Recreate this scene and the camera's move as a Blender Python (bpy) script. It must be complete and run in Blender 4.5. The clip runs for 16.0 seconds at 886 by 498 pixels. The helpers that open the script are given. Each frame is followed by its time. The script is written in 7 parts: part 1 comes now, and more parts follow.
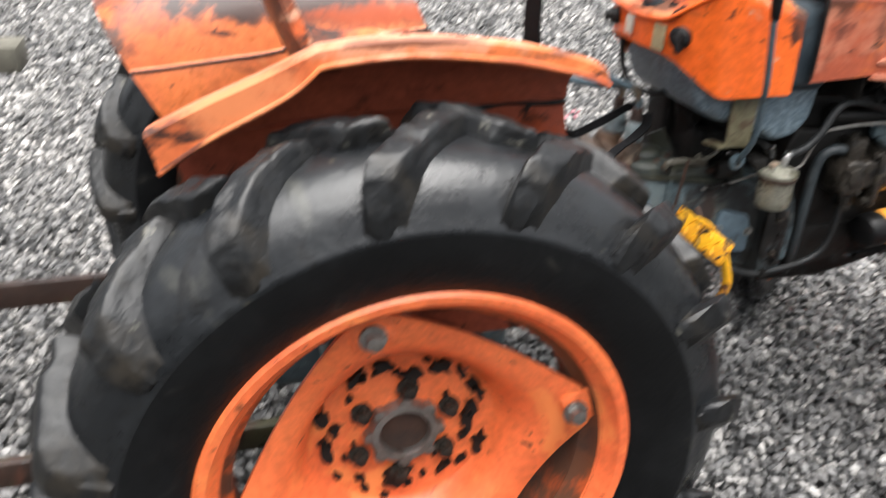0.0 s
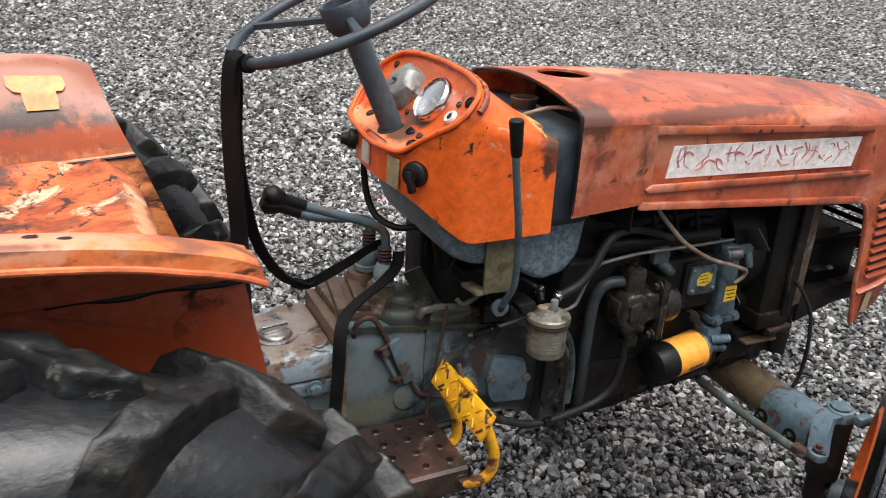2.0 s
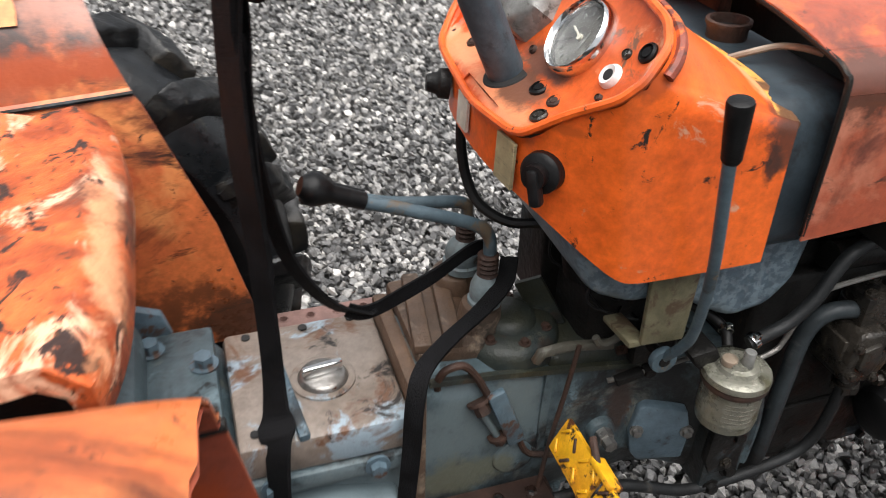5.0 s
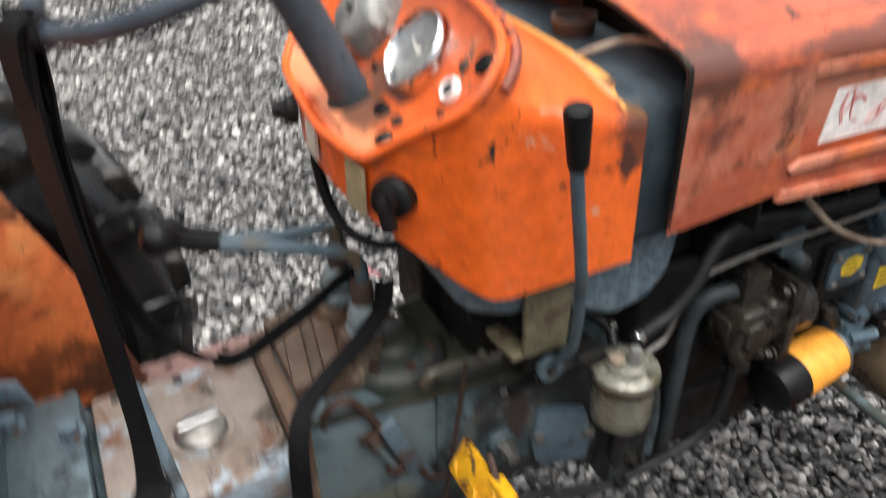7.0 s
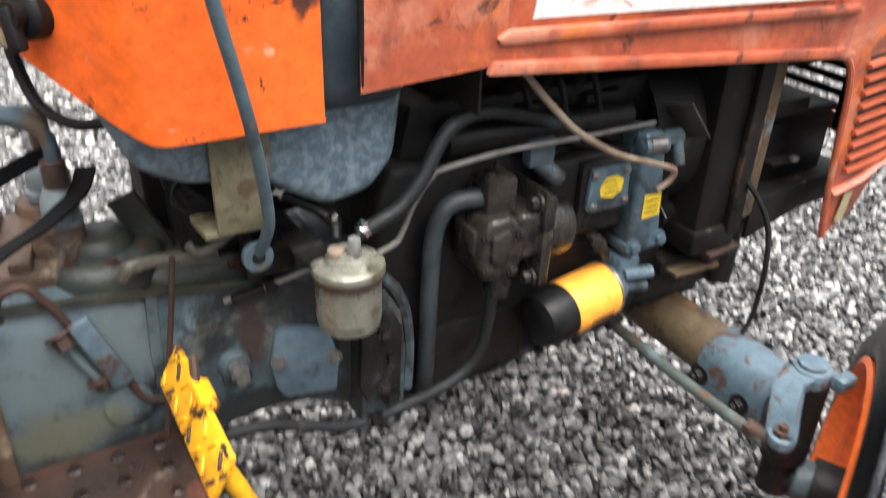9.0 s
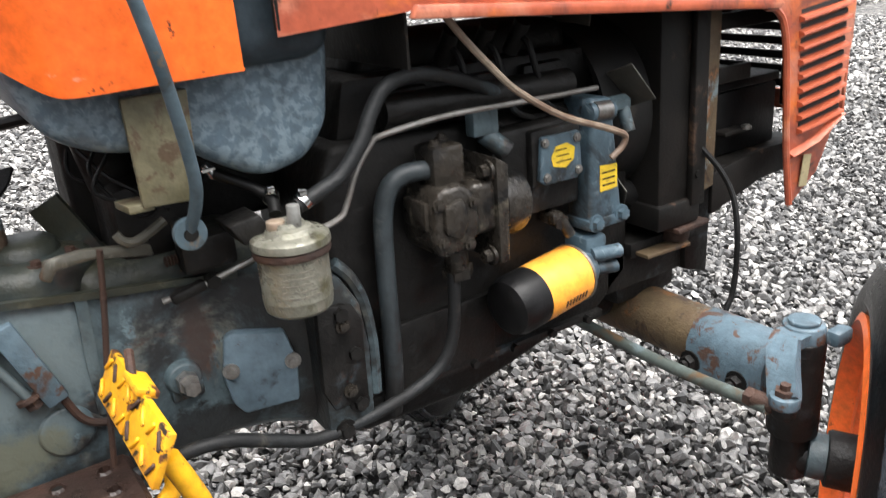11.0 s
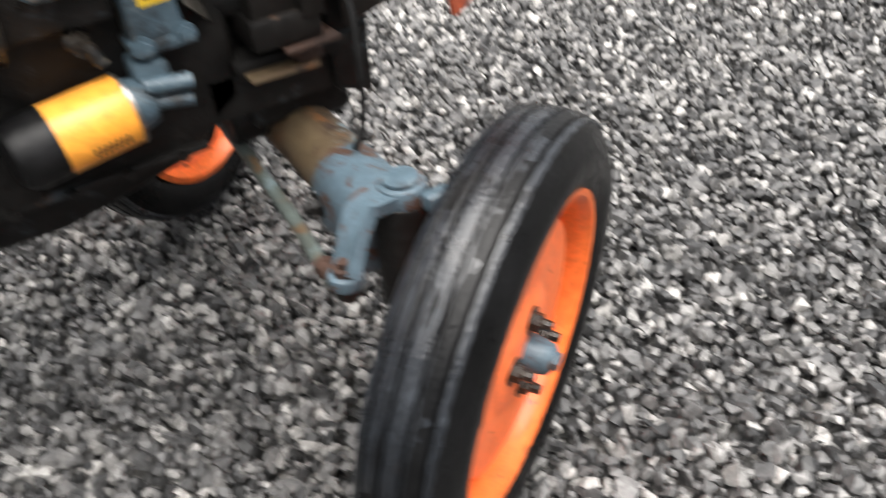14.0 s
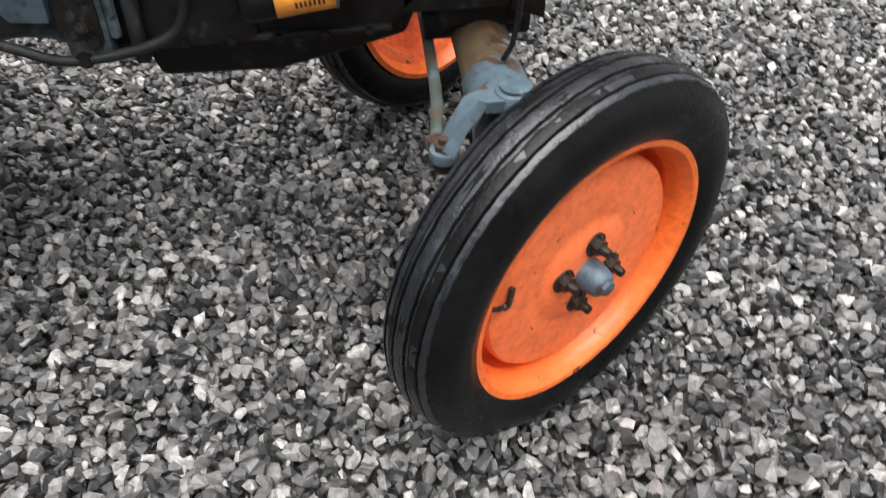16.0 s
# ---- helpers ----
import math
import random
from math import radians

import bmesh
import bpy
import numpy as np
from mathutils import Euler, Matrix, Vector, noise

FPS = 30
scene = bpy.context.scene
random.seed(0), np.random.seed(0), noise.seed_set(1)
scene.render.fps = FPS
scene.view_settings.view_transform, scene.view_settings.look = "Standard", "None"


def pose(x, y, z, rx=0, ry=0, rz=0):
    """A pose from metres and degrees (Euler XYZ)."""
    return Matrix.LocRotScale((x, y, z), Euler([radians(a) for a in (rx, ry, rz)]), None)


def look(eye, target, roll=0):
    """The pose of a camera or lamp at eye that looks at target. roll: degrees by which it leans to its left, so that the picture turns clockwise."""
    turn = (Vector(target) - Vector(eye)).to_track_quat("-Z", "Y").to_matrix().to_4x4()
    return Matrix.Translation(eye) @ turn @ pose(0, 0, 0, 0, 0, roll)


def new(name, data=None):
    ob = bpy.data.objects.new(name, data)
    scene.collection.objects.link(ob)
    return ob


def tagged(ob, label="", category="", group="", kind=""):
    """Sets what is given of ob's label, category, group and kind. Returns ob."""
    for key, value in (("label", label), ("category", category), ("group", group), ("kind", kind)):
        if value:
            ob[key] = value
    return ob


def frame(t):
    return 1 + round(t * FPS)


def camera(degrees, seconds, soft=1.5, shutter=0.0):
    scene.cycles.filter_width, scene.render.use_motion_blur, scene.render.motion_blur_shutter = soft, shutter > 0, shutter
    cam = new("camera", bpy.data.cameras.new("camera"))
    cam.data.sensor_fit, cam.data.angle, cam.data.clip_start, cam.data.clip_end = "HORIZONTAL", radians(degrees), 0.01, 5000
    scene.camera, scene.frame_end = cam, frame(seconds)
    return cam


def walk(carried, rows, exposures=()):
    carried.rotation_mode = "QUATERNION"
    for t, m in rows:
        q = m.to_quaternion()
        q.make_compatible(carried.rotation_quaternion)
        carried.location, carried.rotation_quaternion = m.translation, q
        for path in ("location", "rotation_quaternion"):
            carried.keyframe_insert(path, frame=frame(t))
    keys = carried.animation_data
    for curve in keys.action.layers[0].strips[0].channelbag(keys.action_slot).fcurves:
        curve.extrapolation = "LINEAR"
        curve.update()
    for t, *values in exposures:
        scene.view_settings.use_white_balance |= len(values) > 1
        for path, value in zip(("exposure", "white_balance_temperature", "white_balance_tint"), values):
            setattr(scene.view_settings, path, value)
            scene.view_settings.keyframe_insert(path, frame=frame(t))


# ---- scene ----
cam = camera(56.8, 16.0, soft=0.95, shutter=0.8)
PATH = [
    (0, (-0.279, -1.599, 1.418), (0.219, 0.116, 0.518), 1.6),
    (0.5, (-0.227, -1.607, 1.452), (0.392, 0.13, 0.678), 1.2),
    (1, (-0.106, -1.469, 1.46), (0.574, 0.257, 0.714), 0.9),
    (1.5, (0.007, -1.338, 1.485), (0.842, 0.308, 0.714), 2.9),
    (2, (0.099, -1.331, 1.488), (0.911, 0.323, 0.711), 2.8),
    (2.5, (0.173, -1.357, 1.499), (0.734, 0.393, 0.709), 1.3),
    (3, (0.189, -1.248, 1.469), (0.644, 0.496, 0.602), 1.4),
    (3.2, (0.194, -1.141, 1.448), (0.656, 0.568, 0.516), 2.1),
    (5.3, (0.32, -0.687, 1.458), (0.869, 0.825, 0.27), 0.5),
    (5.5, (0.291, -0.624, 1.463), (0.943, 0.811, 0.231), 0.1),
    (6, (0.285, -0.612, 1.539), (1.087, 0.822, 0.397), -6.2),
    (6.5, (0.342, -0.691, 1.527), (1.11, 0.816, 0.46), -5.3),
    (7, (0.391, -0.756, 1.46), (1.081, 0.746, 0.334), -1.8),
    (7.5, (0.436, -0.798, 1.377), (1.087, 0.568, 0.069), 4.7),
    (8, (0.498, -0.851, 1.339), (1.297, 0.457, 0.054), 6.4),
    (8.5, (0.551, -0.896, 1.312), (1.352, 0.501, 0.125), 2.4),
    (9, (0.578, -0.912, 1.248), (1.473, 0.582, 0.265), 2.1),
    (9.2, (0.577, -0.914, 1.228), (1.49, 0.631, 0.345), 0.8),
    (11.3, (0.596, -0.953, 1.039), (1.608, 0.618, 0.326), -5.0),
    (11.5, (0.601, -0.949, 1.031), (1.615, 0.603, 0.281), -4.9),
    (12, (0.646, -0.913, 1.049), (1.606, 0.591, 0.145), -5.8),
    (12.5, (0.69, -0.908, 1.078), (1.685, 0.479, 0.036), -4.7),
    (13, (0.845, -1.023, 1.08), (1.807, 0.395, 0.048), -5.6),
    (13.5, (1.016, -1.088, 1.094), (1.79, 0.405, 0.011), -6.7),
    (14, (1.225, -1.055, 1.061), (1.953, 0.294, -0.224), -4.9),
    (14.5, (1.296, -1.056, 1.055), (1.932, 0.28, -0.292), -5.5),
    (15, (1.296, -1.132, 1.03), (1.597, 0.33, -0.302), -7.0),
    (15.5, (1.346, -1.276, 1.043), (1.531, 0.202, -0.291), -3.0),
    (16, (1.364, -1.299, 1.076), (1.502, 0.204, -0.236), -1.8),
]
walk(cam, [(t, look(eye, aim, roll)) for t, eye, aim, roll in PATH],
     [(0.0, 2.38, 6500, 10), (0.5, 2.04, 6500, 10), (1.0, 1.70, 6500, 10), (1.5, 1.76, 6500, 10), (3.0, 1.78, 6500, 10), (5.5, 1.90, 6500, 10), (6.0, 1.98, 6500, 10), (6.5, 1.76, 6500, 10), (7.0, 1.94, 6500, 10), (7.5, 2.20, 6500, 10), (8.0, 2.54, 6500, 10), (8.5, 2.54, 6500, 10), (9.0, 2.68, 6500, 10), (11.5, 2.72, 6500, 10), (12.0, 2.62, 6650, 10), (12.5, 2.74, 6820, 10), (13.0, 2.54, 7050, 10), (13.5, 2.64, 6950, 10), (14.0, 2.30, 6620, 10), (15.0, 2.27, 6500, 10), (16.0, 2.08, 6500, 10)])

# ---- light ----
world = bpy.data.worlds.new("overcast_sky")
scene.world = world
world.use_nodes = True
wt = world.node_tree
sky = wt.nodes.new("ShaderNodeTexSky")
sky.sky_type = "NISHITA"
sky.sun_disc = False
sky.sun_elevation = radians(76)
sky.sun_rotation = radians(150)
sky.air_density, sky.dust_density, sky.ozone_density = 1.0, 4.0, 1.0
grey = wt.nodes.new("ShaderNodeHueSaturation")
grey.inputs["Saturation"].default_value = 0.18
wt.links.new(sky.outputs["Color"], grey.inputs["Color"])
wt.links.new(grey.outputs["Color"], wt.nodes["Background"].inputs["Color"])
wt.nodes["Background"].inputs["Strength"].default_value = 0.050
sun_data = bpy.data.lights.new("sun", "SUN")
sun_data.energy, sun_data.angle, sun_data.color = 1.5, radians(70), (1.0, 0.975, 0.95)
sun = new("sun", sun_data)
sun.matrix_world = look((0.6, -1.4, 6.0), (0.8, 0.0, 0.0))


# ---- materials ----
def ramp(nt, stops):
    node = nt.nodes.new("ShaderNodeValToRGB")
    els = node.color_ramp.elements
    while len(els) < len(stops):
        els.new(0.5)
    for el, (p, c) in zip(els, stops):
        el.position = p
        el.color = (*c, 1) if len(c) == 3 else c
    return node


def noise_node(nt, coord, scale, detail=6.0, rough=0.6, distort=0.0, stretch=None):
    node = nt.nodes.new("ShaderNodeTexNoise")
    node.inputs["Scale"].default_value = scale
    node.inputs["Detail"].default_value = detail
    node.inputs["Roughness"].default_value = rough
    node.inputs["Distortion"].default_value = distort
    if stretch:
        mp = nt.nodes.new("ShaderNodeMapping")
        mp.inputs["Scale"].default_value = stretch
        nt.links.new(coord, mp.inputs["Vector"])
        coord = mp.outputs["Vector"]
    nt.links.new(coord, node.inputs["Vector"])
    return node


def mix_node(nt, fac, a, b, mode="MIX"):
    node = nt.nodes.new("ShaderNodeMix")
    node.data_type, node.blend_type = "RGBA", mode
    for sock, val in ((node.inputs[0], fac), (node.inputs[6], a), (node.inputs[7], b)):
        if isinstance(val, (tuple, list)):
            sock.default_value = (*val, 1)
        elif isinstance(val, float):
            sock.default_value = val
        else:
            nt.links.new(val, sock)
    return node.outputs[2]


def surface(name, base, fade, fade_scale=5.0, fade_at=(0.42, 0.62), stains=(), rough=(0.35, 0.6), metal=0.0,
            bump=0.15, bump_scale=180.0, dents=0.0, coat=0.0, spec=0.5, spots=()):
    """A worn surface: base colour fading into another in soft patches, then stains (colour, scale, from, to, stretch), grain and relief."""
    m = bpy.data.materials.new(name)
    m.use_nodes = True
    nt = m.node_tree
    bsdf = nt.nodes["Principled BSDF"]
    tc = nt.nodes.new("ShaderNodeTexCoord").outputs["Object"]
    n1 = noise_node(nt, tc, fade_scale, 7.0, 0.62, 0.3)
    r1 = ramp(nt, [(fade_at[0], (0, 0, 0)), (fade_at[1], (1, 1, 1))])
    nt.links.new(n1.outputs["Fac"], r1.inputs["Fac"])
    col = mix_node(nt, r1.outputs["Color"], base, fade)
    fine = noise_node(nt, tc, 60.0, 5.0, 0.7)
    rf = ramp(nt, [(0.3, (0.74, 0.74, 0.74)), (0.7, (1.20, 1.20, 1.20))])
    nt.links.new(fine.outputs["Fac"], rf.inputs["Fac"])
    col = mix_node(nt, 1.0, col, rf.outputs["Color"], "MULTIPLY")
    rough_add = None
    for sc, s_scale, lo, hi, stretch in stains:
        ns = noise_node(nt, tc, s_scale, 8.0, 0.68, 0.6, stretch)
        rs = ramp(nt, [(0.5 + (lo - 0.5) * 0.66, (0, 0, 0)), (0.5 + (hi - 0.5) * 0.66, (1, 1, 1))])
        nt.links.new(ns.outputs["Fac"], rs.inputs["Fac"])
        col = mix_node(nt, rs.outputs["Color"], col, sc)
        rough_add = rs.outputs["Color"]
    if spots:
        pos = nt.nodes.new("ShaderNodeNewGeometry").outputs["Position"]
        wob = noise_node(nt, pos, 16.0, 7.0, 0.72)
    for sc, centre, radii in spots:
        mp = nt.nodes.new("ShaderNodeMapping")
        mp.vector_type = "TEXTURE"
        mp.inputs["Location"].default_value = centre
        mp.inputs["Scale"].default_value = radii
        nt.links.new(pos, mp.inputs["Vector"])
        far = nt.nodes.new("ShaderNodeVectorMath")
        far.operation = "LENGTH"
        nt.links.new(mp.outputs["Vector"], far.inputs[0])
        ad = nt.nodes.new("ShaderNodeMath")
        ad.operation = "MULTIPLY_ADD"
        nt.links.new(wob.outputs["Fac"], ad.inputs[0])
        ad.inputs[1].default_value = 3.2
        nt.links.new(far.outputs["Value"], ad.inputs[2])
        rs = ramp(nt, [(0.0, (0.9, 0.9, 0.9)), (1.0, (0, 0, 0))])
        sc_ = nt.nodes.new("ShaderNodeMapRange")
        sc_.inputs["From Min"].default_value, sc_.inputs["From Max"].default_value = 2.3, 2.85
        nt.links.new(ad.outputs[0], sc_.inputs["Value"])
        nt.links.new(sc_.outputs["Result"], rs.inputs["Fac"])
        col = mix_node(nt, rs.outputs["Color"], col, sc)
    nt.links.new(col, bsdf.inputs["Base Color"])
    mr = nt.nodes.new("ShaderNodeMapRange")
    mr.inputs["From Min"].default_value, mr.inputs["From Max"].default_value = 0.3, 0.7
    mr.inputs["To Min"].default_value, mr.inputs["To Max"].default_value = rough
    nt.links.new(n1.outputs["Fac"], mr.inputs["Value"])
    wet = nt.nodes.new("ShaderNodeMath")
    wet.operation = "MULTIPLY_ADD"
    nt.links.new(fine.outputs["Fac"], wet.inputs[0])
    wet.inputs[1].default_value = (rough[1] - rough[0]) * 1.2
    nt.links.new(mr.outputs["Result"], wet.inputs[2])
    dry = nt.nodes.new("ShaderNodeMath")
    dry.operation = "SUBTRACT"
    dry.use_clamp = True
    nt.links.new(wet.outputs[0], dry.inputs[0])
    dry.inputs[1].default_value = (rough[1] - rough[0]) * 0.6
    nt.links.new(dry.outputs[0], bsdf.inputs["Roughness"])
    bsdf.inputs["Metallic"].default_value = metal
    bsdf.inputs["Specular IOR Level"].default_value = spec
    bsdf.inputs["Coat Weight"].default_value = coat
    bsdf.inputs["Coat Roughness"].default_value = 0.25
    nb = noise_node(nt, tc, bump_scale, 4.0, 0.6)
    height = nb.outputs["Fac"]
    if dents:
        nd = noise_node(nt, tc, 9.0, 3.0, 0.5)
        ad = nt.nodes.new("ShaderNodeMath")
        ad.operation = "MULTIPLY_ADD"
        nt.links.new(nd.outputs["Fac"], ad.inputs[0])
        ad.inputs[1].default_value = dents
        nt.links.new(height, ad.inputs[2])
        height = ad.outputs[0]
    bp = nt.nodes.new("ShaderNodeBump")
    bp.inputs["Strength"].default_value = bump
    bp.inputs["Distance"].default_value = 0.004
    nt.links.new(height, bp.inputs["Height"])
    nt.links.new(bp.outputs["Normal"], bsdf.inputs["Normal"])
    return m


RUST = (0.09, 0.032, 0.014)
GRIME = (0.018, 0.015, 0.013)
M_COWL = surface("orange_paint", (0.80, 0.136, 0.018), (0.74, 0.115, 0.016), 4.0, stains=[((0.6, 0.30, 0.18), 18.0, 0.72, 0.80, None), (GRIME, 42.0, 0.70, 0.76, None)],
                 rough=(0.28, 0.42), bump=0.06, dents=3.0, coat=0.15,
                 spots=[((0.13, 0.042, 0.026), (0.852, -0.190, 1.125), (0.036, 0.04, 0.022)), ((0.085, 0.032, 0.02), (0.858, -0.197, 1.105), (0.025, 0.03, 0.034)), ((0.05, 0.022, 0.016), (0.846, -0.197, 1.085), (0.010, 0.03, 0.022)), ((0.75, 0.36, 0.17), (0.845, -0.10, 1.145), (0.012, 0.10, 0.02)),
                        ((0.42, 0.075, 0.018), (0.700, -0.196, 1.178), (0.02, 0.012, 0.016)), ((0.50, 0.09, 0.016), (0.64, -0.155, 1.118), (0.02, 0.02, 0.006))])
M_EDGE = surface("peeled_yellow_orange_paint", (0.82, 0.43, 0.11), (0.80, 0.33, 0.06), 12.0, stains=[((0.12, 0.05, 0.03), 20.0, 0.64, 0.72, None)], rough=(0.3, 0.45), bump=0.15,
                 spots=[((0.07, 0.035, 0.028), (0.866, -0.188, 1.128), (0.03, 0.022, 0.03)), ((0.10, 0.05, 0.035), (0.866, -0.142, 1.139), (0.03, 0.010, 0.02))])
M_RUSTRED = surface("red_brown_rust", (0.26, 0.055, 0.028), (0.15, 0.036, 0.024), 30.0, stains=[((0.60, 0.12, 0.02), 26.0, 0.55, 0.64, None), ((0.05, 0.022, 0.016), 20.0, 0.60, 0.70, None)], rough=(0.45, 0.65), bump=0.3)
M_BLOCK = surface("clouded_grey_metal", (0.30, 0.30, 0.285), (0.19, 0.19, 0.18), 34.0, stains=[((0.08, 0.075, 0.065), 22.0, 0.60, 0.70, None)], rough=(0.25, 0.4), metal=0.35, bump=0.15)
M_PANEL = surface("worn_panel_paint", (0.66, 0.115, 0.022), (0.50, 0.082, 0.020), 12.0, stains=[((0.74, 0.30, 0.15), 16.0, 0.63, 0.76, None), ((0.16, 0.07, 0.04), 20.0, 0.62, 0.72, None)], rough=(0.3, 0.45), bump=0.1,
                  spots=[((0.66, 0.24, 0.11), (0.622, -0.02, 1.103), (0.016, 0.12, 0.02)), ((0.74, 0.30, 0.14), (0.625, 0.14, 1.105), (0.025, 0.06, 0.02)), ((0.11, 0.05, 0.032), (0.640, -0.03, 1.111), (0.020, 0.04, 0.02)), ((0.16, 0.065, 0.038), (0.648, -0.035, 1.114), (0.014, 0.05, 0.02)), ((0.12, 0.055, 0.035), (0.672, -0.03, 1.135), (0.012, 0.06, 0.014)), ((0.45, 0.085, 0.02), (0.72, 0.0, 1.20), (0.02, 0.12, 0.012))])
M_HOOD = surface("faded_orange_paint", (0.425, 0.095, 0.042), (0.310, 0.064, 0.031), 5.0, (0.38, 0.64),
                 stains=[((0.50, 0.185, 0.112), 3.2, 0.50, 0.66, (1, 1, 2)), ((0.58, 0.14, 0.030), 4.5, 0.58, 0.72, (1, 1, 2)), ((0.17, 0.045, 0.028), 9.0, 0.55, 0.72, None), ((0.12, 0.036, 0.020), 4.0, 0.63, 0.80, (2.0, 1, 0.6)), ((0.04, 0.018, 0.012), 22.0, 0.66, 0.78, None)],
                 rough=(0.28, 0.5), bump=0.08, dents=4.0, coat=0.2,
                 spots=[((0.60, 0.27, 0.14), (1.11, 0.04, 1.19), (0.06, 0.06, 0.03)), ((0.07, 0.028, 0.018), (0.93, -0.2, 1.15), (0.05, 0.03, 0.05)), ((0.13, 0.04, 0.025), (1.28, -0.2, 1.152), (0.35, 0.03, 0.012))])
M_FENDER = surface("rusted_orange_paint", (0.66, 0.172, 0.052), (0.47, 0.098, 0.036), 5.0,
                   stains=[((0.70, 0.25, 0.085), 4.0, 0.54, 0.68, None), ((0.13, 0.036, 0.018), 3.6, 0.53, 0.66, (0.7, 1, 1.5)), ((0.045, 0.018, 0.012), 7.0, 0.60, 0.70, (0.6, 1, 2.0)), (GRIME, 24.0, 0.72, 0.79, None), ((0.15, 0.048, 0.025), 48.0, 0.71, 0.76, None)],
                   spec=0.5, rough=(0.26, 0.52), bump=0.12, dents=4.0, coat=0.15,
                   # Also painted here: shade on the right wall, sky sheen along the left top.
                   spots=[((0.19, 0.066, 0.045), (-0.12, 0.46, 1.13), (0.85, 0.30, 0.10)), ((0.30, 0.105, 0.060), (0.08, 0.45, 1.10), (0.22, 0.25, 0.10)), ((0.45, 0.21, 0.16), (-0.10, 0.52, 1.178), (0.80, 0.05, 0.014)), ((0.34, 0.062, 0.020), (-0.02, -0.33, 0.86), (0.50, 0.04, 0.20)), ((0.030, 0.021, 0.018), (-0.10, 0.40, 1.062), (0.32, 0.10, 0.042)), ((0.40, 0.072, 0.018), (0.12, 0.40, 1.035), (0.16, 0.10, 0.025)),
                          ((0.66, 0.29, 0.17), (0.05, -0.50, 1.175), (0.34, 0.06, 0.022)), ((0.64, 0.21, 0.085), (-0.27, -0.50, 1.10), (0.12, 0.05, 0.05)), ((0.22, 0.075, 0.04), (0.20, -0.51, 1.145), (0.06, 0.03, 0.008)), ((0.20, 0.07, 0.04), (-0.02, -0.525, 1.17), (0.10, 0.008, 0.006)), ((0.16, 0.055, 0.03), (0.13, -0.465, 1.16), (0.03, 0.012, 0.008)),
                          ((0.035, 0.022, 0.016), (0.32, 0.32, 0.60), (0.10, 0.05, 0.05)), ((0.045, 0.022, 0.015), (-0.50, 0.42, 0.99), (0.05, 0.12, 0.05)), ((0.022, 0.012, 0.010), (0.17, -0.338, 1.024), (0.17, 0.012, 0.013)), ((0.020, 0.012, 0.010), (0.055, -0.338, 1.02), (0.018, 0.014, 0.06)), ((0.06, 0.02, 0.012), (0.325, -0.335, 0.95), (0.016, 0.02, 0.09)), ((0.16, 0.05, 0.02), (0.10, 0.33, 0.64), (0.20, 0.03, 0.06))])
# Darker copy of the fender paint for the shade beneath, plus grime stains.
M_UNDER = surface("dirty_shaded_red_underside", (0.40, 0.096, 0.052), (0.30, 0.070, 0.040), 6.0, stains=[((0.07, 0.020, 0.013), 5.0, 0.52, 0.68, (0.7, 1, 1.5)), (GRIME, 8.0, 0.62, 0.72, None)], spec=0.3, rough=(0.4, 0.62), bump=0.15, dents=3.0,
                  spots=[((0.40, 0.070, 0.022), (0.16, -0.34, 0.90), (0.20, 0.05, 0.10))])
M_SEAT = surface("peeling_orange_paint", (0.66, 0.14, 0.04), (0.3, 0.06, 0.022), 8.0, (0.42, 0.56),
                 stains=[((0.80, 0.46, 0.30), 13.0, 0.56, 0.66, (1, 0.6, 1)), ((0.17, 0.062, 0.036), 7.0, 0.58, 0.72, None), ((0.04, 0.022, 0.018), 24.0, 0.605, 0.64, (1, 0.7, 1)), ((0.10, 0.04, 0.02), 55.0, 0.64, 0.68, None)],
                 spec=0.36, rough=(0.30, 0.55), bump=0.8, bump_scale=60.0, dents=2.0,
                 # First spot: dark stain, deepened to put in shadow across the seat back.
                 spots=[((0.030, 0.018, 0.014), (-0.11, 0.05, 1.05), (0.13, 0.30, 0.09)), ((0.30, 0.12, 0.07), (-0.05, 0.10, 1.00), (0.03, 0.04, 0.02)), ((0.74, 0.32, 0.16), (0.20, -0.02, 0.985), (0.018, 0.16, 0.03)), ((0.10, 0.034, 0.018), (-0.19, -0.05, 1.18), (0.10, 0.22, 0.11))])
M_RIM = surface("orange_wheel_paint", (0.84, 0.185, 0.058), (0.75, 0.140, 0.044), 5.0,
                stains=[((0.85, 0.24, 0.07), 6.0, 0.60, 0.72, None), (RUST, 14.0, 0.70, 0.76, None), (GRIME, 34.0, 0.72, 0.78, None)], rough=(0.3, 0.5), bump=0.12, dents=2.0)
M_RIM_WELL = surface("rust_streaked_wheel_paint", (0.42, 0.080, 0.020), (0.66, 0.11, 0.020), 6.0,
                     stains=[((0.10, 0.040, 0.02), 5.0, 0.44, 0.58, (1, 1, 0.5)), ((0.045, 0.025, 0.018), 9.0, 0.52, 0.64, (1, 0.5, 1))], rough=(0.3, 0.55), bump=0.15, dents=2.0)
M_FDISC = surface("chalky_orange_wheel_paint", (0.95, 0.205, 0.066), (0.92, 0.180, 0.052), 7.0,
                  stains=[(RUST, 40.0, 0.72, 0.76, None), ((0.74, 0.13, 0.03), 9.0, 0.64, 0.78, None)], rough=(0.36, 0.5), bump=0.10, dents=1.0)
M_FRIM = surface("fresh_orange_wheel_paint", (0.92, 0.185, 0.036), (0.88, 0.160, 0.03), 5.0,
                 stains=[(RUST, 40.0, 0.72, 0.76, None)], rough=(0.3, 0.45), bump=0.10, dents=1.0)
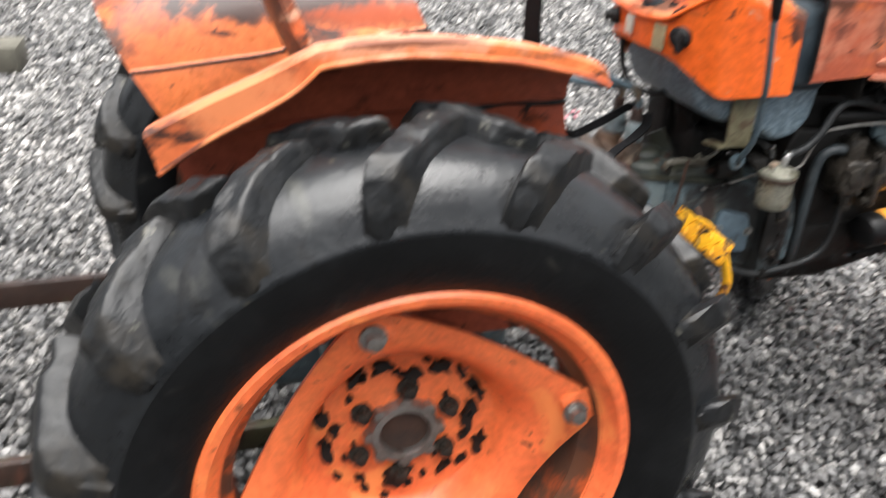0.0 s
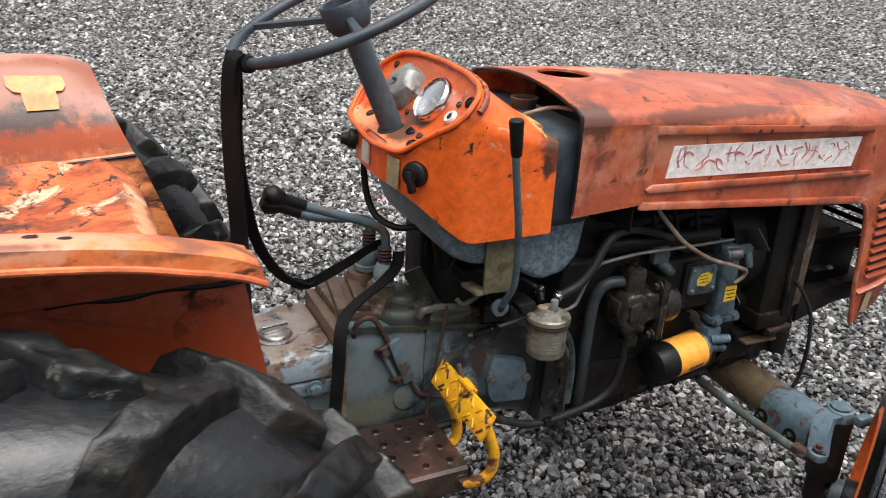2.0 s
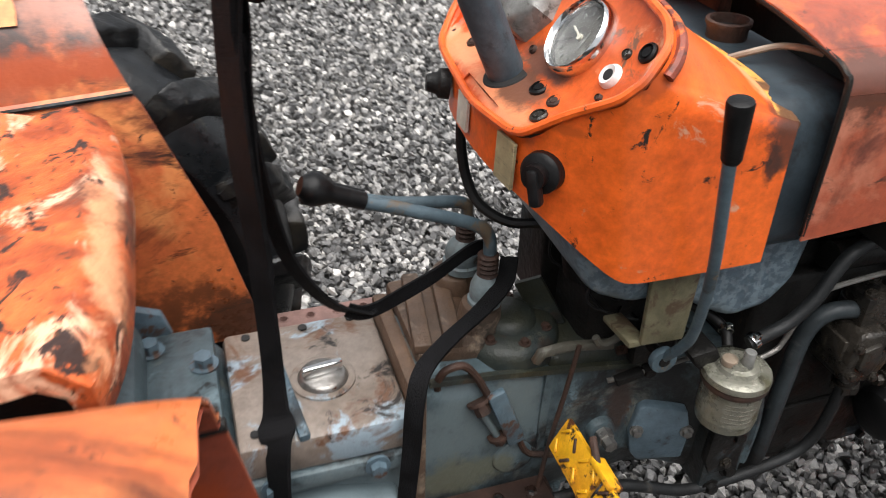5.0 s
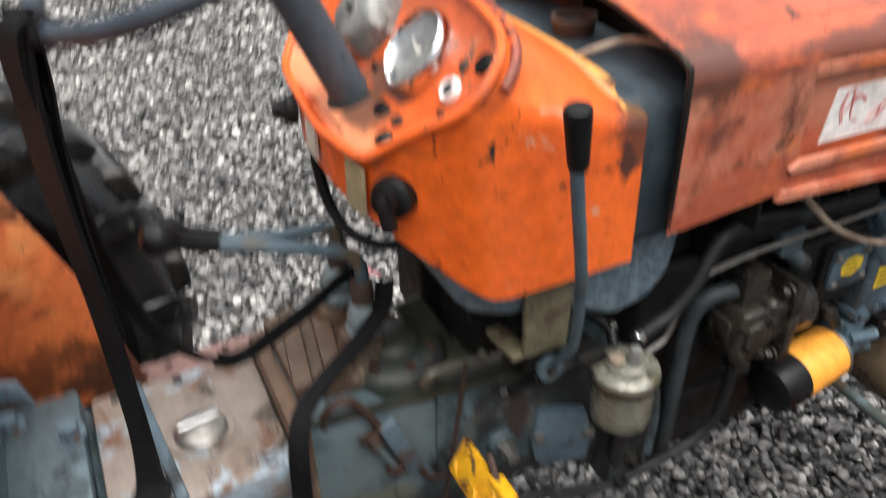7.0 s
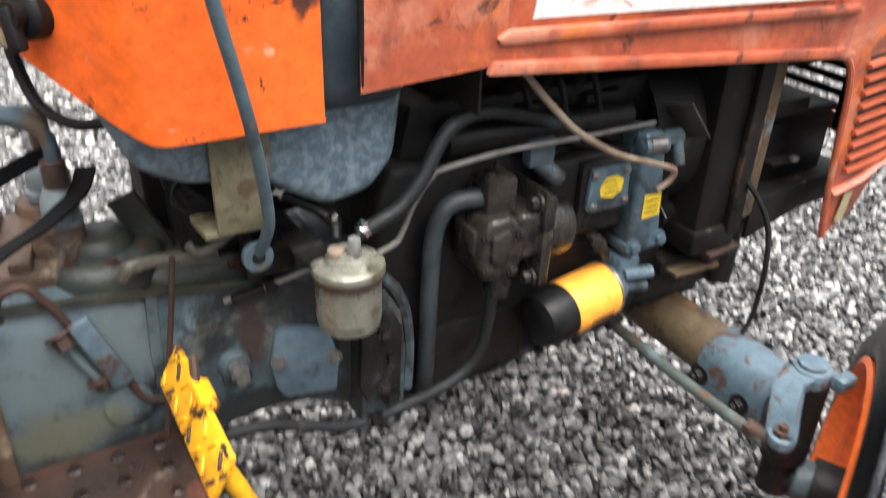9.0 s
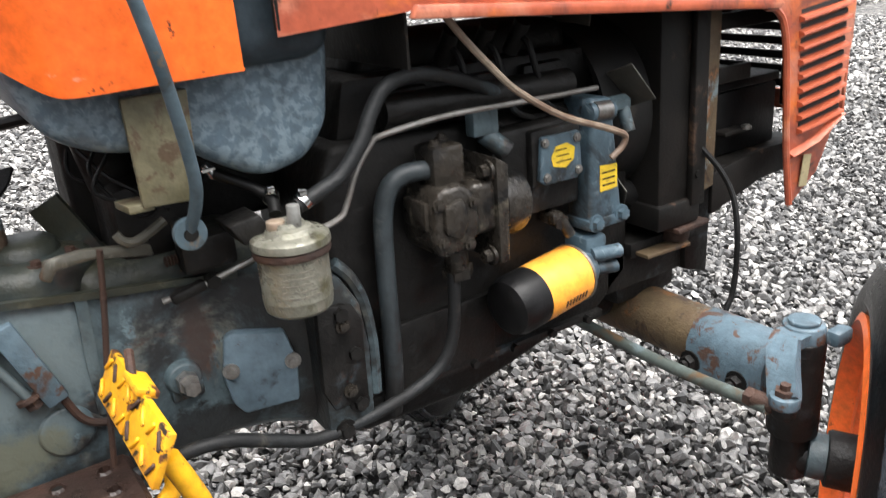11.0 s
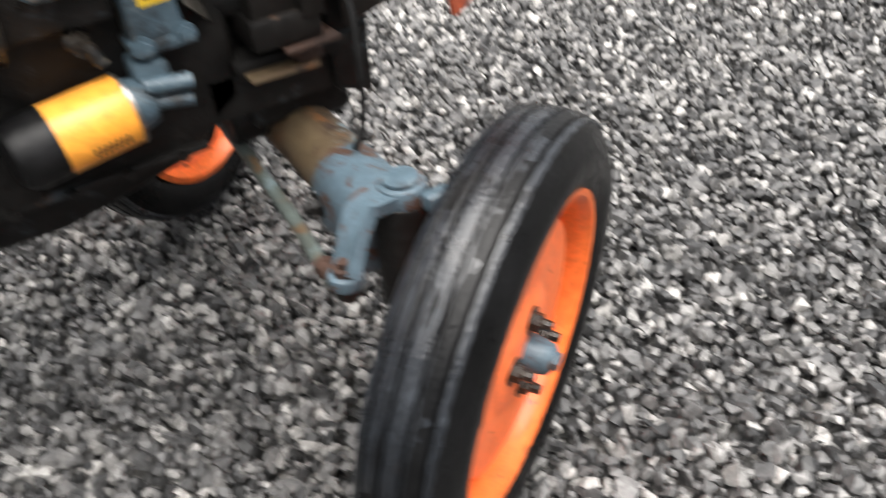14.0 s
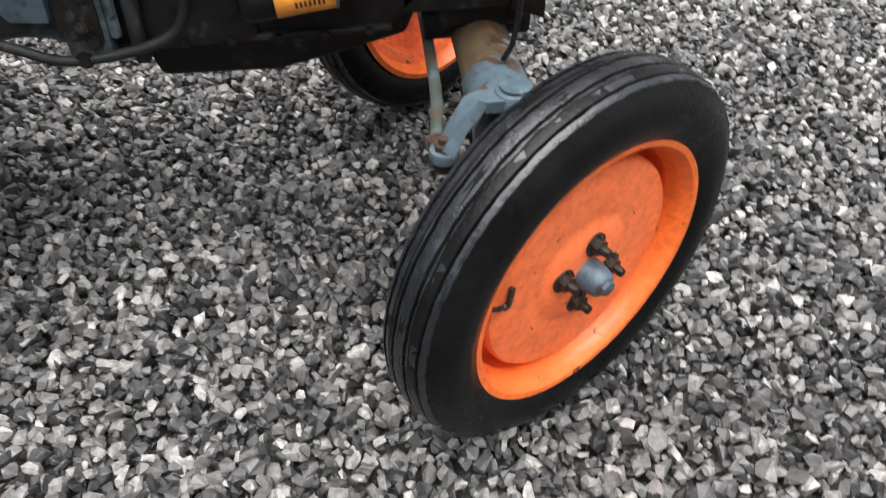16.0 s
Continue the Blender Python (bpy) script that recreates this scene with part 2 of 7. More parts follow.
M_BLUE = surface("blue_grey_cast_paint", (0.070, 0.101, 0.114), (0.036, 0.053, 0.061), 8.0,
                 stains=[((0.13, 0.135, 0.115), 8.0, 0.58, 0.70, None), ((0.12, 0.17, 0.19), 17.0, 0.62, 0.72, None), ((0.075, 0.038, 0.024), 9.0, 0.64, 0.72, None), ((0.012, 0.013, 0.014), 6.5, 0.51, 0.66, None), ((0.006, 0.006, 0.006), 24.0, 0.66, 0.74, None)],
                 rough=(0.32, 0.6), bump=0.35, bump_scale=110.0,
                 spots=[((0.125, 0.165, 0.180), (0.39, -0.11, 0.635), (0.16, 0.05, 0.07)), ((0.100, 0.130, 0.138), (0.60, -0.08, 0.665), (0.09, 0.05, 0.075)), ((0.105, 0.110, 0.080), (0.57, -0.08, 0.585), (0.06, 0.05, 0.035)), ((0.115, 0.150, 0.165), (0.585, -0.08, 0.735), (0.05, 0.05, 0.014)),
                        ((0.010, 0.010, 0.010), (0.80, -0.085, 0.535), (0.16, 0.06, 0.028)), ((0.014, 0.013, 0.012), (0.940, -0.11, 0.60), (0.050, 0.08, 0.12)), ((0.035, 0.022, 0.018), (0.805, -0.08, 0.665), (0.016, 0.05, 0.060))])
M_BLUE_CLEAN = surface("light_blue_paint", (0.07181, 0.1107, 0.1376), (0.05386, 0.08679, 0.1107), 9.0,
                       stains=[((0.16, 0.21, 0.24), 34.0, 0.58, 0.70, None), ((0.07, 0.038, 0.028), 20.0, 0.68, 0.74, None), ((0.020, 0.024, 0.027), 11.0, 0.50, 0.66, None), (GRIME, 30.0, 0.64, 0.72, None)], rough=(0.30, 0.5), bump=0.25)
M_TANK = surface("mottled_blue_grey_paint", (0.088, 0.128, 0.160), (0.165, 0.220, 0.255), 95.0, (0.45, 0.56),
                 stains=[((0.08, 0.105, 0.125), 6.0, 0.56, 0.72, None)], rough=(0.35, 0.55), bump=0.12)
M_COVER = surface("blue_grey_cover_paint", (0.105, 0.150, 0.182), (0.080, 0.118, 0.146), 10.0, stains=[((0.03, 0.035, 0.04), 13.0, 0.62, 0.72, None), ((0.05, 0.035, 0.028), 40.0, 0.68, 0.74, None)], rough=(0.3, 0.45), bump=0.15)
# Dark variant of the tank paint, standing for shade under cowl and hood.
M_TANKTOP = surface("dusty_shaded_tank_paint", (0.026, 0.036, 0.044), (0.046, 0.062, 0.074), 9.0, stains=[((0.02, 0.022, 0.024), 6.0, 0.56, 0.7, None)], rough=(0.38, 0.6), bump=0.1, spec=0.25)
M_GRIME = surface("oily_black_grime", (0.005, 0.00475, 0.0045), (0.013, 0.012, 0.011), 9.0,
                  stains=[((0.04, 0.05, 0.058), 7.0, 0.62, 0.74, None), ((0.05, 0.03, 0.02), 8.0, 0.66, 0.76, None)], rough=(0.35, 0.7), bump=0.5, bump_scale=90.0, spec=0.28)
M_OILY = surface("oily_cast_iron", (0.0385, 0.0329, 0.0266), (0.0196, 0.0175, 0.0154), 14.0, stains=[((0.10, 0.088, 0.066), 11.0, 0.6, 0.7, None), ((0.006, 0.006, 0.006), 19.0, 0.54, 0.66, None)],
                 rough=(0.16, 0.42), bump=0.9, bump_scale=60.0, metal=0.25)
M_TYRE = surface("worn_black_rubber", (0.0038, 0.0045, 0.0054), (0.0074, 0.0088, 0.0104), 6.0,
                 stains=[((0.042, 0.042, 0.036), 6.0, 0.64, 0.80, None), ((0.05, 0.047, 0.034), 21.0, 0.70, 0.80, None), ((0.004, 0.004, 0.004), 18.0, 0.60, 0.70, None)], rough=(0.20, 0.40), bump=0.28, bump_scale=85.0, dents=1.4, spec=0.58)
# Same rubber as the tyre, darker and duller to put in the sidewall's shade.
M_SIDEWALL = surface("shaded_sidewall_rubber", (0.0030, 0.0033, 0.0037), (0.0055, 0.0060, 0.0066), 7.0,
                     stains=[((0.030, 0.029, 0.025), 7.0, 0.66, 0.80, None)], rough=(0.30, 0.50), bump=0.3, bump_scale=90.0, spec=0.24)
M_LUG = surface("chipped_black_rubber", (0.0058, 0.0064, 0.0072), (0.0105, 0.0115, 0.0125), 9.0,
                stains=[((0.024, 0.020, 0.015), 5.0, 0.50, 0.68, None), ((0.13, 0.126, 0.105), 20.0, 0.67, 0.75, None), ((0.004, 0.004, 0.004), 14.0, 0.56, 0.64, None)], rough=(0.30, 0.54), bump=0.75, bump_scale=38.0, dents=1.2, spec=0.42)
M_FTYRE = surface("ribbed_black_rubber", (0.00288, 0.003024, 0.003168), (0.005184, 0.005328, 0.00576), 8.0,
                  rough=(0.22, 0.42), bump=0.3, bump_scale=160.0, spec=0.2)
# Paler, bluer copy of the tyre rubber; sky sheen put into the colour.
M_FTREAD = surface("worn_sky_tinted_tread", (0.010, 0.012, 0.015), (0.018, 0.021, 0.026), 11.0,
                   stains=[((0.040, 0.047, 0.056), 9.0, 0.58, 0.72, None), ((0.008, 0.008, 0.009), 26.0, 0.58, 0.68, None)], rough=(0.18, 0.36), bump=0.4, bump_scale=120.0, spec=0.6)
M_YELLOW = surface("chipped_yellow_paint", (0.76, 0.39, 0.012), (0.62, 0.26, 0.012), 9.0,
                   stains=[((0.16, 0.075, 0.03), 11.0, 0.60, 0.70, None), (RUST, 20.0, 0.59, 0.64, None), (GRIME, 38.0, 0.63, 0.68, None)], rough=(0.35, 0.5), bump=0.2)
M_FILTER = surface("orange_yellow_filter_paint", (0.90, 0.40, 0.06), (0.87, 0.34, 0.04), 8.0, rough=(0.3, 0.42), bump=0.03)
M_RUSTPLATE = surface("rusty_brown_steel", (0.0208, 0.0132, 0.0108), (0.044, 0.0224, 0.016), 7.0,
                      stains=[((0.10, 0.035, 0.022), 8.0, 0.60, 0.72, None), ((0.055, 0.052, 0.030), 5.0, 0.56, 0.70, None), ((0.10, 0.07, 0.055), 14.0, 0.70, 0.80, None)], rough=(0.22, 0.48), bump=0.35, bump_scale=120.0)
M_RUST = surface("rust", (0.04774, 0.0217, 0.01302), (0.02821, 0.01519, 0.01085), 20.0, rough=(0.6, 0.85), bump=0.5)
M_AXLE = surface("rusty_olive_steel", (0.105, 0.075, 0.04125), (0.075, 0.0465, 0.02625), 12.0,
                 stains=[((0.20, 0.085, 0.028), 13.0, 0.60, 0.70, None), ((0.16, 0.22, 0.24), 6.0, 0.60, 0.68, None), ((0.04, 0.025, 0.018), 26.0, 0.60, 0.68, None)], rough=(0.45, 0.7), bump=0.45)
M_AXLE_BLUE = surface("flaking_blue_paint", (0.08748, 0.1313, 0.1631), (0.06365, 0.09943, 0.1233), 10.0,
                      stains=[((0.07, 0.038, 0.026), 26.0, 0.55, 0.62, None), ((0.06, 0.035, 0.028), 9.0, 0.58, 0.68, None)], rough=(0.35, 0.55), bump=0.3)
M_CASE = surface("bare_stained_casting", (0.225, 0.188, 0.160), (0.152, 0.118, 0.094), 8.0,
                 stains=[((0.25, 0.32, 0.37), 6.0, 0.53, 0.60, None), ((0.12, 0.06, 0.035), 10.0, 0.57, 0.68, None), (GRIME, 16.0, 0.64, 0.72, None)], rough=(0.3, 0.5), bump=0.25)
M_DECK = surface("pinkish_brown_paint", (0.20, 0.115, 0.10), (0.14, 0.085, 0.072), 7.0, stains=[((0.28, 0.19, 0.17), 10.0, 0.6, 0.72, None), ((0.07, 0.04, 0.03), 9.0, 0.6, 0.72, None)], rough=(0.35, 0.5), bump=0.15)
M_OLIVE = surface("olive_stained_casting", (0.030, 0.031, 0.020), (0.020, 0.029, 0.029), 8.0,
                  stains=[((0.075, 0.075, 0.055), 17.0, 0.62, 0.72, None), ((0.05, 0.03, 0.02), 8.0, 0.60, 0.74, None), (GRIME, 6.0, 0.6, 0.74, None)], rough=(0.35, 0.6), bump=0.35)
M_SHIFT = surface("rusty_brown_casting", (0.112, 0.068, 0.043), (0.060, 0.040, 0.028), 9.0, stains=[((0.24, 0.18, 0.13), 8.0, 0.58, 0.70, None), (GRIME, 6.0, 0.56, 0.72, None)], rough=(0.35, 0.6), bump=0.4)
M_FILTERCUP = surface("fuel_filter_metal", (0.27, 0.265, 0.215), (0.20, 0.196, 0.160), 9.0, stains=[((0.09, 0.085, 0.05), 12.0, 0.54, 0.70, None), ((0.34, 0.33, 0.27), 26.0, 0.62, 0.72, None), ((0.06, 0.055, 0.04), 40.0, 0.64, 0.70, (0.4, 0.4, 2))],
                      rough=(0.18, 0.42), metal=0.45, bump=0.3)
M_STEEL = surface("bright_worn_steel", (0.336, 0.328, 0.312), (0.224, 0.208, 0.192), 20.0, stains=[(RUST, 22.0, 0.66, 0.74, None)], rough=(0.25, 0.45), metal=0.85, bump=0.15)
M_CHROME = surface("chrome", (0.75, 0.75, 0.74), (0.6, 0.6, 0.6), 20.0, rough=(0.08, 0.18), metal=1.0, bump=0.02)
M_PLASTIC = surface("black_plastic", (0.004, 0.004, 0.00425), (0.007, 0.007, 0.0075), 20.0, rough=(0.35, 0.55), bump=0.15, spec=0.25)
M_SWHEEL = surface("weathered_dark_plastic", (0.021, 0.031, 0.043), (0.036, 0.048, 0.062), 14.0, rough=(0.38, 0.58), bump=0.25)
M_COLUMN = surface("dark_grey_steel", (0.046, 0.068, 0.084), (0.070, 0.098, 0.118), 12.0, stains=[((0.03, 0.032, 0.034), 16.0, 0.60, 0.74, None)], rough=(0.4, 0.55), bump=0.15)
M_HOSE = surface("old_rubber_hose", (0.013, 0.0145, 0.0155), (0.0066, 0.00693, 0.00726), 12.0, stains=[((0.055, 0.050, 0.042), 9.0, 0.58, 0.72, None), ((0.03, 0.04, 0.046), 15.0, 0.62, 0.72, None)], rough=(0.45, 0.7), bump=0.3, spec=0.35)
M_SUCTION = surface("faded_blue_grey_pipe", (0.034, 0.043, 0.048), (0.022, 0.027, 0.030), 12.0, stains=[((0.012, 0.012, 0.012), 7.0, 0.54, 0.68, None), ((0.07, 0.075, 0.075), 18.0, 0.62, 0.72, None)], rough=(0.35, 0.55), bump=0.2, spec=0.4)
M_LEVER = surface("blue_steel_rod", (0.078, 0.115, 0.138), (0.050, 0.078, 0.096), 14.0, stains=[((0.12, 0.09, 0.06), 22.0, 0.60, 0.70, None), ((0.03, 0.035, 0.035), 11.0, 0.60, 0.72, None)], rough=(0.4, 0.6), bump=0.2)
M_TIE = surface("grey_green_steel_rod", (0.088, 0.108, 0.100), (0.060, 0.070, 0.062), 14.0, stains=[((0.10, 0.06, 0.03), 16.0, 0.56, 0.68, None), ((0.13, 0.17, 0.18), 9.0, 0.62, 0.70, None)], rough=(0.4, 0.6), bump=0.2)
M_TONGUE = surface("dull_olive_grey_steel", (0.085, 0.080, 0.063), (0.060, 0.056, 0.045), 12.0, stains=[((0.17, 0.165, 0.14), 16.0, 0.60, 0.70, None), ((0.06, 0.035, 0.02), 10.0, 0.58, 0.70, None)], rough=(0.35, 0.55), bump=0.2)
M_FAN = surface("dusty_olive_fan_steel", (0.060, 0.055, 0.045), (0.040, 0.037, 0.031), 10.0, rough=(0.4, 0.6), bump=0.15)
M_STRAP = surface("black_webbing", (0.003, 0.003, 0.0035), (0.006, 0.006, 0.007), 30.0, rough=(0.6, 0.8), bump=0.6, bump_scale=420.0, spec=0.15)
M_WIRE = surface("black_cable", (0.0045, 0.0045, 0.0045), (0.0075, 0.0075, 0.0075), 20.0, rough=(0.4, 0.6), bump=0.1, spec=0.3)
M_PIPE = surface("zinc_pipe", (0.252, 0.245, 0.231), (0.168, 0.154, 0.14), 14.0, rough=(0.3, 0.5), metal=0.6, bump=0.1)
M_COPPER = surface("stained_fuel_line", (0.30, 0.24, 0.18), (0.16, 0.10, 0.07), 12.0, rough=(0.35, 0.5), bump=0.1)
M_STICKER = surface("yellow_sticker", (0.72, 0.50, 0.03), (0.60, 0.40, 0.03), 30.0, stains=[((0.25, 0.17, 0.03), 60.0, 0.62, 0.68, (1, 1, 3))], rough=(0.4, 0.5), bump=0.02)
M_COLLAR = surface("pale_worn_blue_paint", (0.19, 0.235, 0.245), (0.13, 0.165, 0.18), 16.0, stains=[((0.06, 0.05, 0.035), 20.0, 0.60, 0.70, None)], rough=(0.3, 0.5), bump=0.15)
M_WORNPRINT = surface("worn_grey_print", (0.12, 0.115, 0.10), (0.19, 0.175, 0.14), 60.0, rough=(0.35, 0.5), metal=0.2, bump=0.1)
M_PALE = surface("pale_sticker", (0.62, 0.58, 0.50), (0.50, 0.46, 0.38), 20.0, rough=(0.4, 0.5), bump=0.02)
M_TAN = surface("tan_sticker", (0.36, 0.30, 0.17), (0.28, 0.24, 0.14), 20.0, stains=[((0.2, 0.17, 0.1), 90.0, 0.6, 0.66, (0.3, 0.3, 3))], rough=(0.4, 0.5), bump=0.02)
M_WHITE = surface("weathered_white_label", (0.78, 0.76, 0.74), (0.66, 0.62, 0.60), 14.0, stains=[((0.40, 0.20, 0.17), 26.0, 0.68, 0.74, (1, 1, 2))], rough=(0.35, 0.5), bump=0.03)
M_RED = surface("faded_red_ink", (0.50, 0.12, 0.11), (0.66, 0.36, 0.33), 40.0, (0.4, 0.6), rough=(0.4, 0.5), bump=0.02)
M_PATCH = surface("pale_orange_patch", (0.78, 0.30, 0.10), (0.72, 0.22, 0.07), 14.0, rough=(0.4, 0.5), bump=0.05)
M_DIAL = surface("grey_gauge_face", (0.085, 0.080, 0.072), (0.17, 0.165, 0.155), 26.0, rough=(0.25, 0.4), bump=0.02)
# Near-black; in holes, gaps and the filler neck it stands for shade inside.
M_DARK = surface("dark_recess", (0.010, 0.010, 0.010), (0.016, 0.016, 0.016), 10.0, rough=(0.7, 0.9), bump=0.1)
M_BRACKET = surface("olive_drab_bracket", (0.125, 0.112, 0.062), (0.175, 0.158, 0.098), 16.0, stains=[((0.09, 0.06, 0.035), 22.0, 0.53, 0.64, None)], rough=(0.45, 0.6), bump=0.25)
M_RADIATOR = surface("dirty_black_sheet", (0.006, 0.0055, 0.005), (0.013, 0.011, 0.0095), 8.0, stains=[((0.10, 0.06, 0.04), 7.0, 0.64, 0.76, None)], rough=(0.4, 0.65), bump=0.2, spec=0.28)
M_SHROUD = surface("dusty_grey_plastic", (0.010, 0.0097, 0.009), (0.006, 0.006, 0.0058), 8.0, stains=[((0.04, 0.035, 0.028), 7.0, 0.60, 0.74, None)], rough=(0.45, 0.6), bump=0.1, spec=0.3)
M_WALL = surface("weathered_grey_render", (0.14, 0.135, 0.128), (0.11, 0.106, 0.10), 1.5, stains=[((0.08, 0.076, 0.070), 0.9, 0.56, 0.72, (1, 1, 0.3))], rough=(0.7, 0.9), bump=0.3, bump_scale=40.0)
M_WOOD = surface("weathered_grey_wood", (0.16, 0.15, 0.12), (0.10, 0.095, 0.075), 6.0, rough=(0.7, 0.85), bump=0.5, bump_scale=60.0)


def glass_material(name):
    m = bpy.data.materials.new(name)
    m.use_nodes = True
    b = m.node_tree.nodes["Principled BSDF"]
    b.inputs["Base Color"].default_value = (0.9, 0.92, 0.92, 1)
    b.inputs["Transmission Weight"].default_value = 1.0
    b.inputs["Roughness"].default_value = 0.10
    b.inputs["IOR"].default_value = 1.12
    return m


M_GLASS = glass_material("dusty_gauge_glass")


def stone_material(name, pink=False):
    m = bpy.data.materials.new(name)
    m.use_nodes = True
    nt = m.node_tree
    b = nt.nodes["Principled BSDF"]
    geo = nt.nodes.new("ShaderNodeNewGeometry")
    tc = nt.nodes.new("ShaderNodeTexCoord").outputs["Object"]
    if pink:
        stops = [(0.0, (0.40, 0.13, 0.17)), (1.0, (0.26, 0.15, 0.16))]
    else:
        stops = [(0.0, (0.020, 0.0205, 0.021)), (0.28, (0.064, 0.0645, 0.066)), (0.62, (0.142, 0.141, 0.141)), (0.88, (0.245, 0.242, 0.237)), (1.0, (0.42, 0.412, 0.40))]
    r = ramp(nt, stops)
    nt.links.new(geo.outputs["Random Per Island"], r.inputs["Fac"])
    n = noise_node(nt, tc, 90.0, 5.0, 0.65)
    rn = ramp(nt, [(0.34, (0.62, 0.62, 0.62)), (0.66, (1.36, 1.36, 1.35))])
    nt.links.new(n.outputs["Fac"], rn.inputs["Fac"])
    big = noise_node(nt, tc, 0.9, 4.0, 0.6)
    rb = ramp(nt, [(0.35, (0.82, 0.82, 0.82)), (0.65, (1.14, 1.13, 1.12))])
    nt.links.new(big.outputs["Fac"], rb.inputs["Fac"])
    c = mix_node(nt, 1.0, r.outputs["Color"], rn.outputs["Color"], "MULTIPLY")
    c = mix_node(nt, 1.0, c, rb.outputs["Color"], "MULTIPLY")
    # chippings painted darker on the near side, lighter outward, for the fall of light
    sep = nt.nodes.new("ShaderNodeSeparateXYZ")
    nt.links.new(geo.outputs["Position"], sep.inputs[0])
    light_fall = nt.nodes.new("ShaderNodeMapRange")
    light_fall.inputs["From Min"].default_value, light_fall.inputs["From Max"].default_value = -0.9, 2.6
    nt.links.new(sep.outputs["Y"], light_fall.inputs["Value"])
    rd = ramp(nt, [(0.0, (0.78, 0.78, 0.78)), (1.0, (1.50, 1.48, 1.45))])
    nt.links.new(light_fall.outputs["Result"], rd.inputs["Fac"])
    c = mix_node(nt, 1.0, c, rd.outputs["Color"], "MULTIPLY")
    nt.links.new(c, b.inputs["Base Color"])
    b.inputs["Roughness"].default_value = 0.42
    bp = nt.nodes.new("ShaderNodeBump")
    bp.inputs["Strength"].default_value, bp.inputs["Distance"].default_value = 0.4, 0.002
    nt.links.new(n.outputs["Fac"], bp.inputs["Height"])
    nt.links.new(bp.outputs["Normal"], b.inputs["Normal"])
    return m


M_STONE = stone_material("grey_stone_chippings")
M_PINKSTONE = stone_material("pink_marked_chippings", True)


def ground_material():
    m = bpy.data.materials.new("gravel_bed")
    m.use_nodes = True
    nt = m.node_tree
    b = nt.nodes["Principled BSDF"]
    tc = nt.nodes.new("ShaderNodeTexCoord").outputs["Object"]
    vo = nt.nodes.new("ShaderNodeTexVoronoi")
    vo.inputs["Scale"].default_value = 34.0
    nt.links.new(tc, vo.inputs["Vector"])
    sep = nt.nodes.new("ShaderNodeSeparateColor")
    nt.links.new(vo.outputs["Color"], sep.inputs["Color"])
    r = ramp(nt, [(0.0, (0.014, 0.014, 0.014)), (0.30, (0.040, 0.0396, 0.039)), (0.60, (0.080, 0.078, 0.076)), (0.85, (0.130, 0.127, 0.123)), (1.0, (0.23, 0.224, 0.217))])
    nt.links.new(sep.outputs["Red"], r.inputs["Fac"])
    big = noise_node(nt, tc, 0.35, 5.0, 0.65, 0.4, (0.4, 1.6, 1))
    rb = ramp(nt, [(0.35, (0.80, 0.80, 0.80)), (0.70, (1.30, 1.29, 1.27))])
    nt.links.new(big.outputs["Fac"], rb.inputs["Fac"])
    c = mix_node(nt, 1.0, r.outputs["Color"], rb.outputs["Color"], "MULTIPLY")
    mid = noise_node(nt, tc, 7.0, 8.0, 0.85)
    rm = ramp(nt, [(0.36, (0.55, 0.55, 0.55)), (0.64, (1.5, 1.49, 1.47))])
    nt.links.new(mid.outputs["Fac"], rm.inputs["Fac"])
    c = mix_node(nt, 1.0, c, rm.outputs["Color"], "MULTIPLY")
    # the same fall of light painted into the bed as into the chippings
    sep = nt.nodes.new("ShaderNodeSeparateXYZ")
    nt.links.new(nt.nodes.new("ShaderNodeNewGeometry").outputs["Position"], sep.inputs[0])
    light_fall = nt.nodes.new("ShaderNodeMapRange")
    light_fall.inputs["From Min"].default_value, light_fall.inputs["From Max"].default_value = -0.9, 2.6
    nt.links.new(sep.outputs["Y"], light_fall.inputs["Value"])
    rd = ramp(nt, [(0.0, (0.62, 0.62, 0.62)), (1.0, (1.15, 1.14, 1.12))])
    nt.links.new(light_fall.outputs["Result"], rd.inputs["Fac"])
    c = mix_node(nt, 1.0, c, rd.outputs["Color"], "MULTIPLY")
    nt.links.new(c, b.inputs["Base Color"])
    b.inputs["Roughness"].default_value = 0.6
    bp = nt.nodes.new("ShaderNodeBump")
    bp.inputs["Strength"].default_value, bp.inputs["Distance"].default_value = 1.0, 0.02
    bp.invert = True
    nt.links.new(vo.outputs["Distance"], bp.inputs["Height"])
    nt.links.new(bp.outputs["Normal"], b.inputs["Normal"])
    return m


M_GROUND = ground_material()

# ---- building helpers ----
PLACE = {}


def part(name, bm, material, parent=None, label="", smooth=38.0):
    """Links a bmesh as one mesh object, its origin in its middle, under a thing or a part."""
    me = bpy.data.meshes.new(name)
    bmesh.ops.recalc_face_normals(bm, faces=bm.faces[:])
    bm.to_mesh(me)
    bm.free()
    co = np.empty(len(me.vertices) * 3)
    me.vertices.foreach_get("co", co)
    co = co.reshape(-1, 3)
    mid = (co.min(0) + co.max(0)) / 2
    me.vertices.foreach_set("co", (co - mid).ravel())
    me.materials.append(material)
    me.polygons.foreach_set("use_smooth", [smooth > 0] * len(me.polygons))
    if smooth > 0:
        me.set_sharp_from_angle(angle=radians(smooth))
    me.update()
    ob = new(name, me)
    ob.location = mid
    PLACE[ob.name] = Vector(mid)
    if parent is not None:
        ob.parent = parent
        ob.matrix_parent_inverse = Matrix.Translation(-PLACE[parent.name])
    if label:
        tagged(ob, label)
    return ob


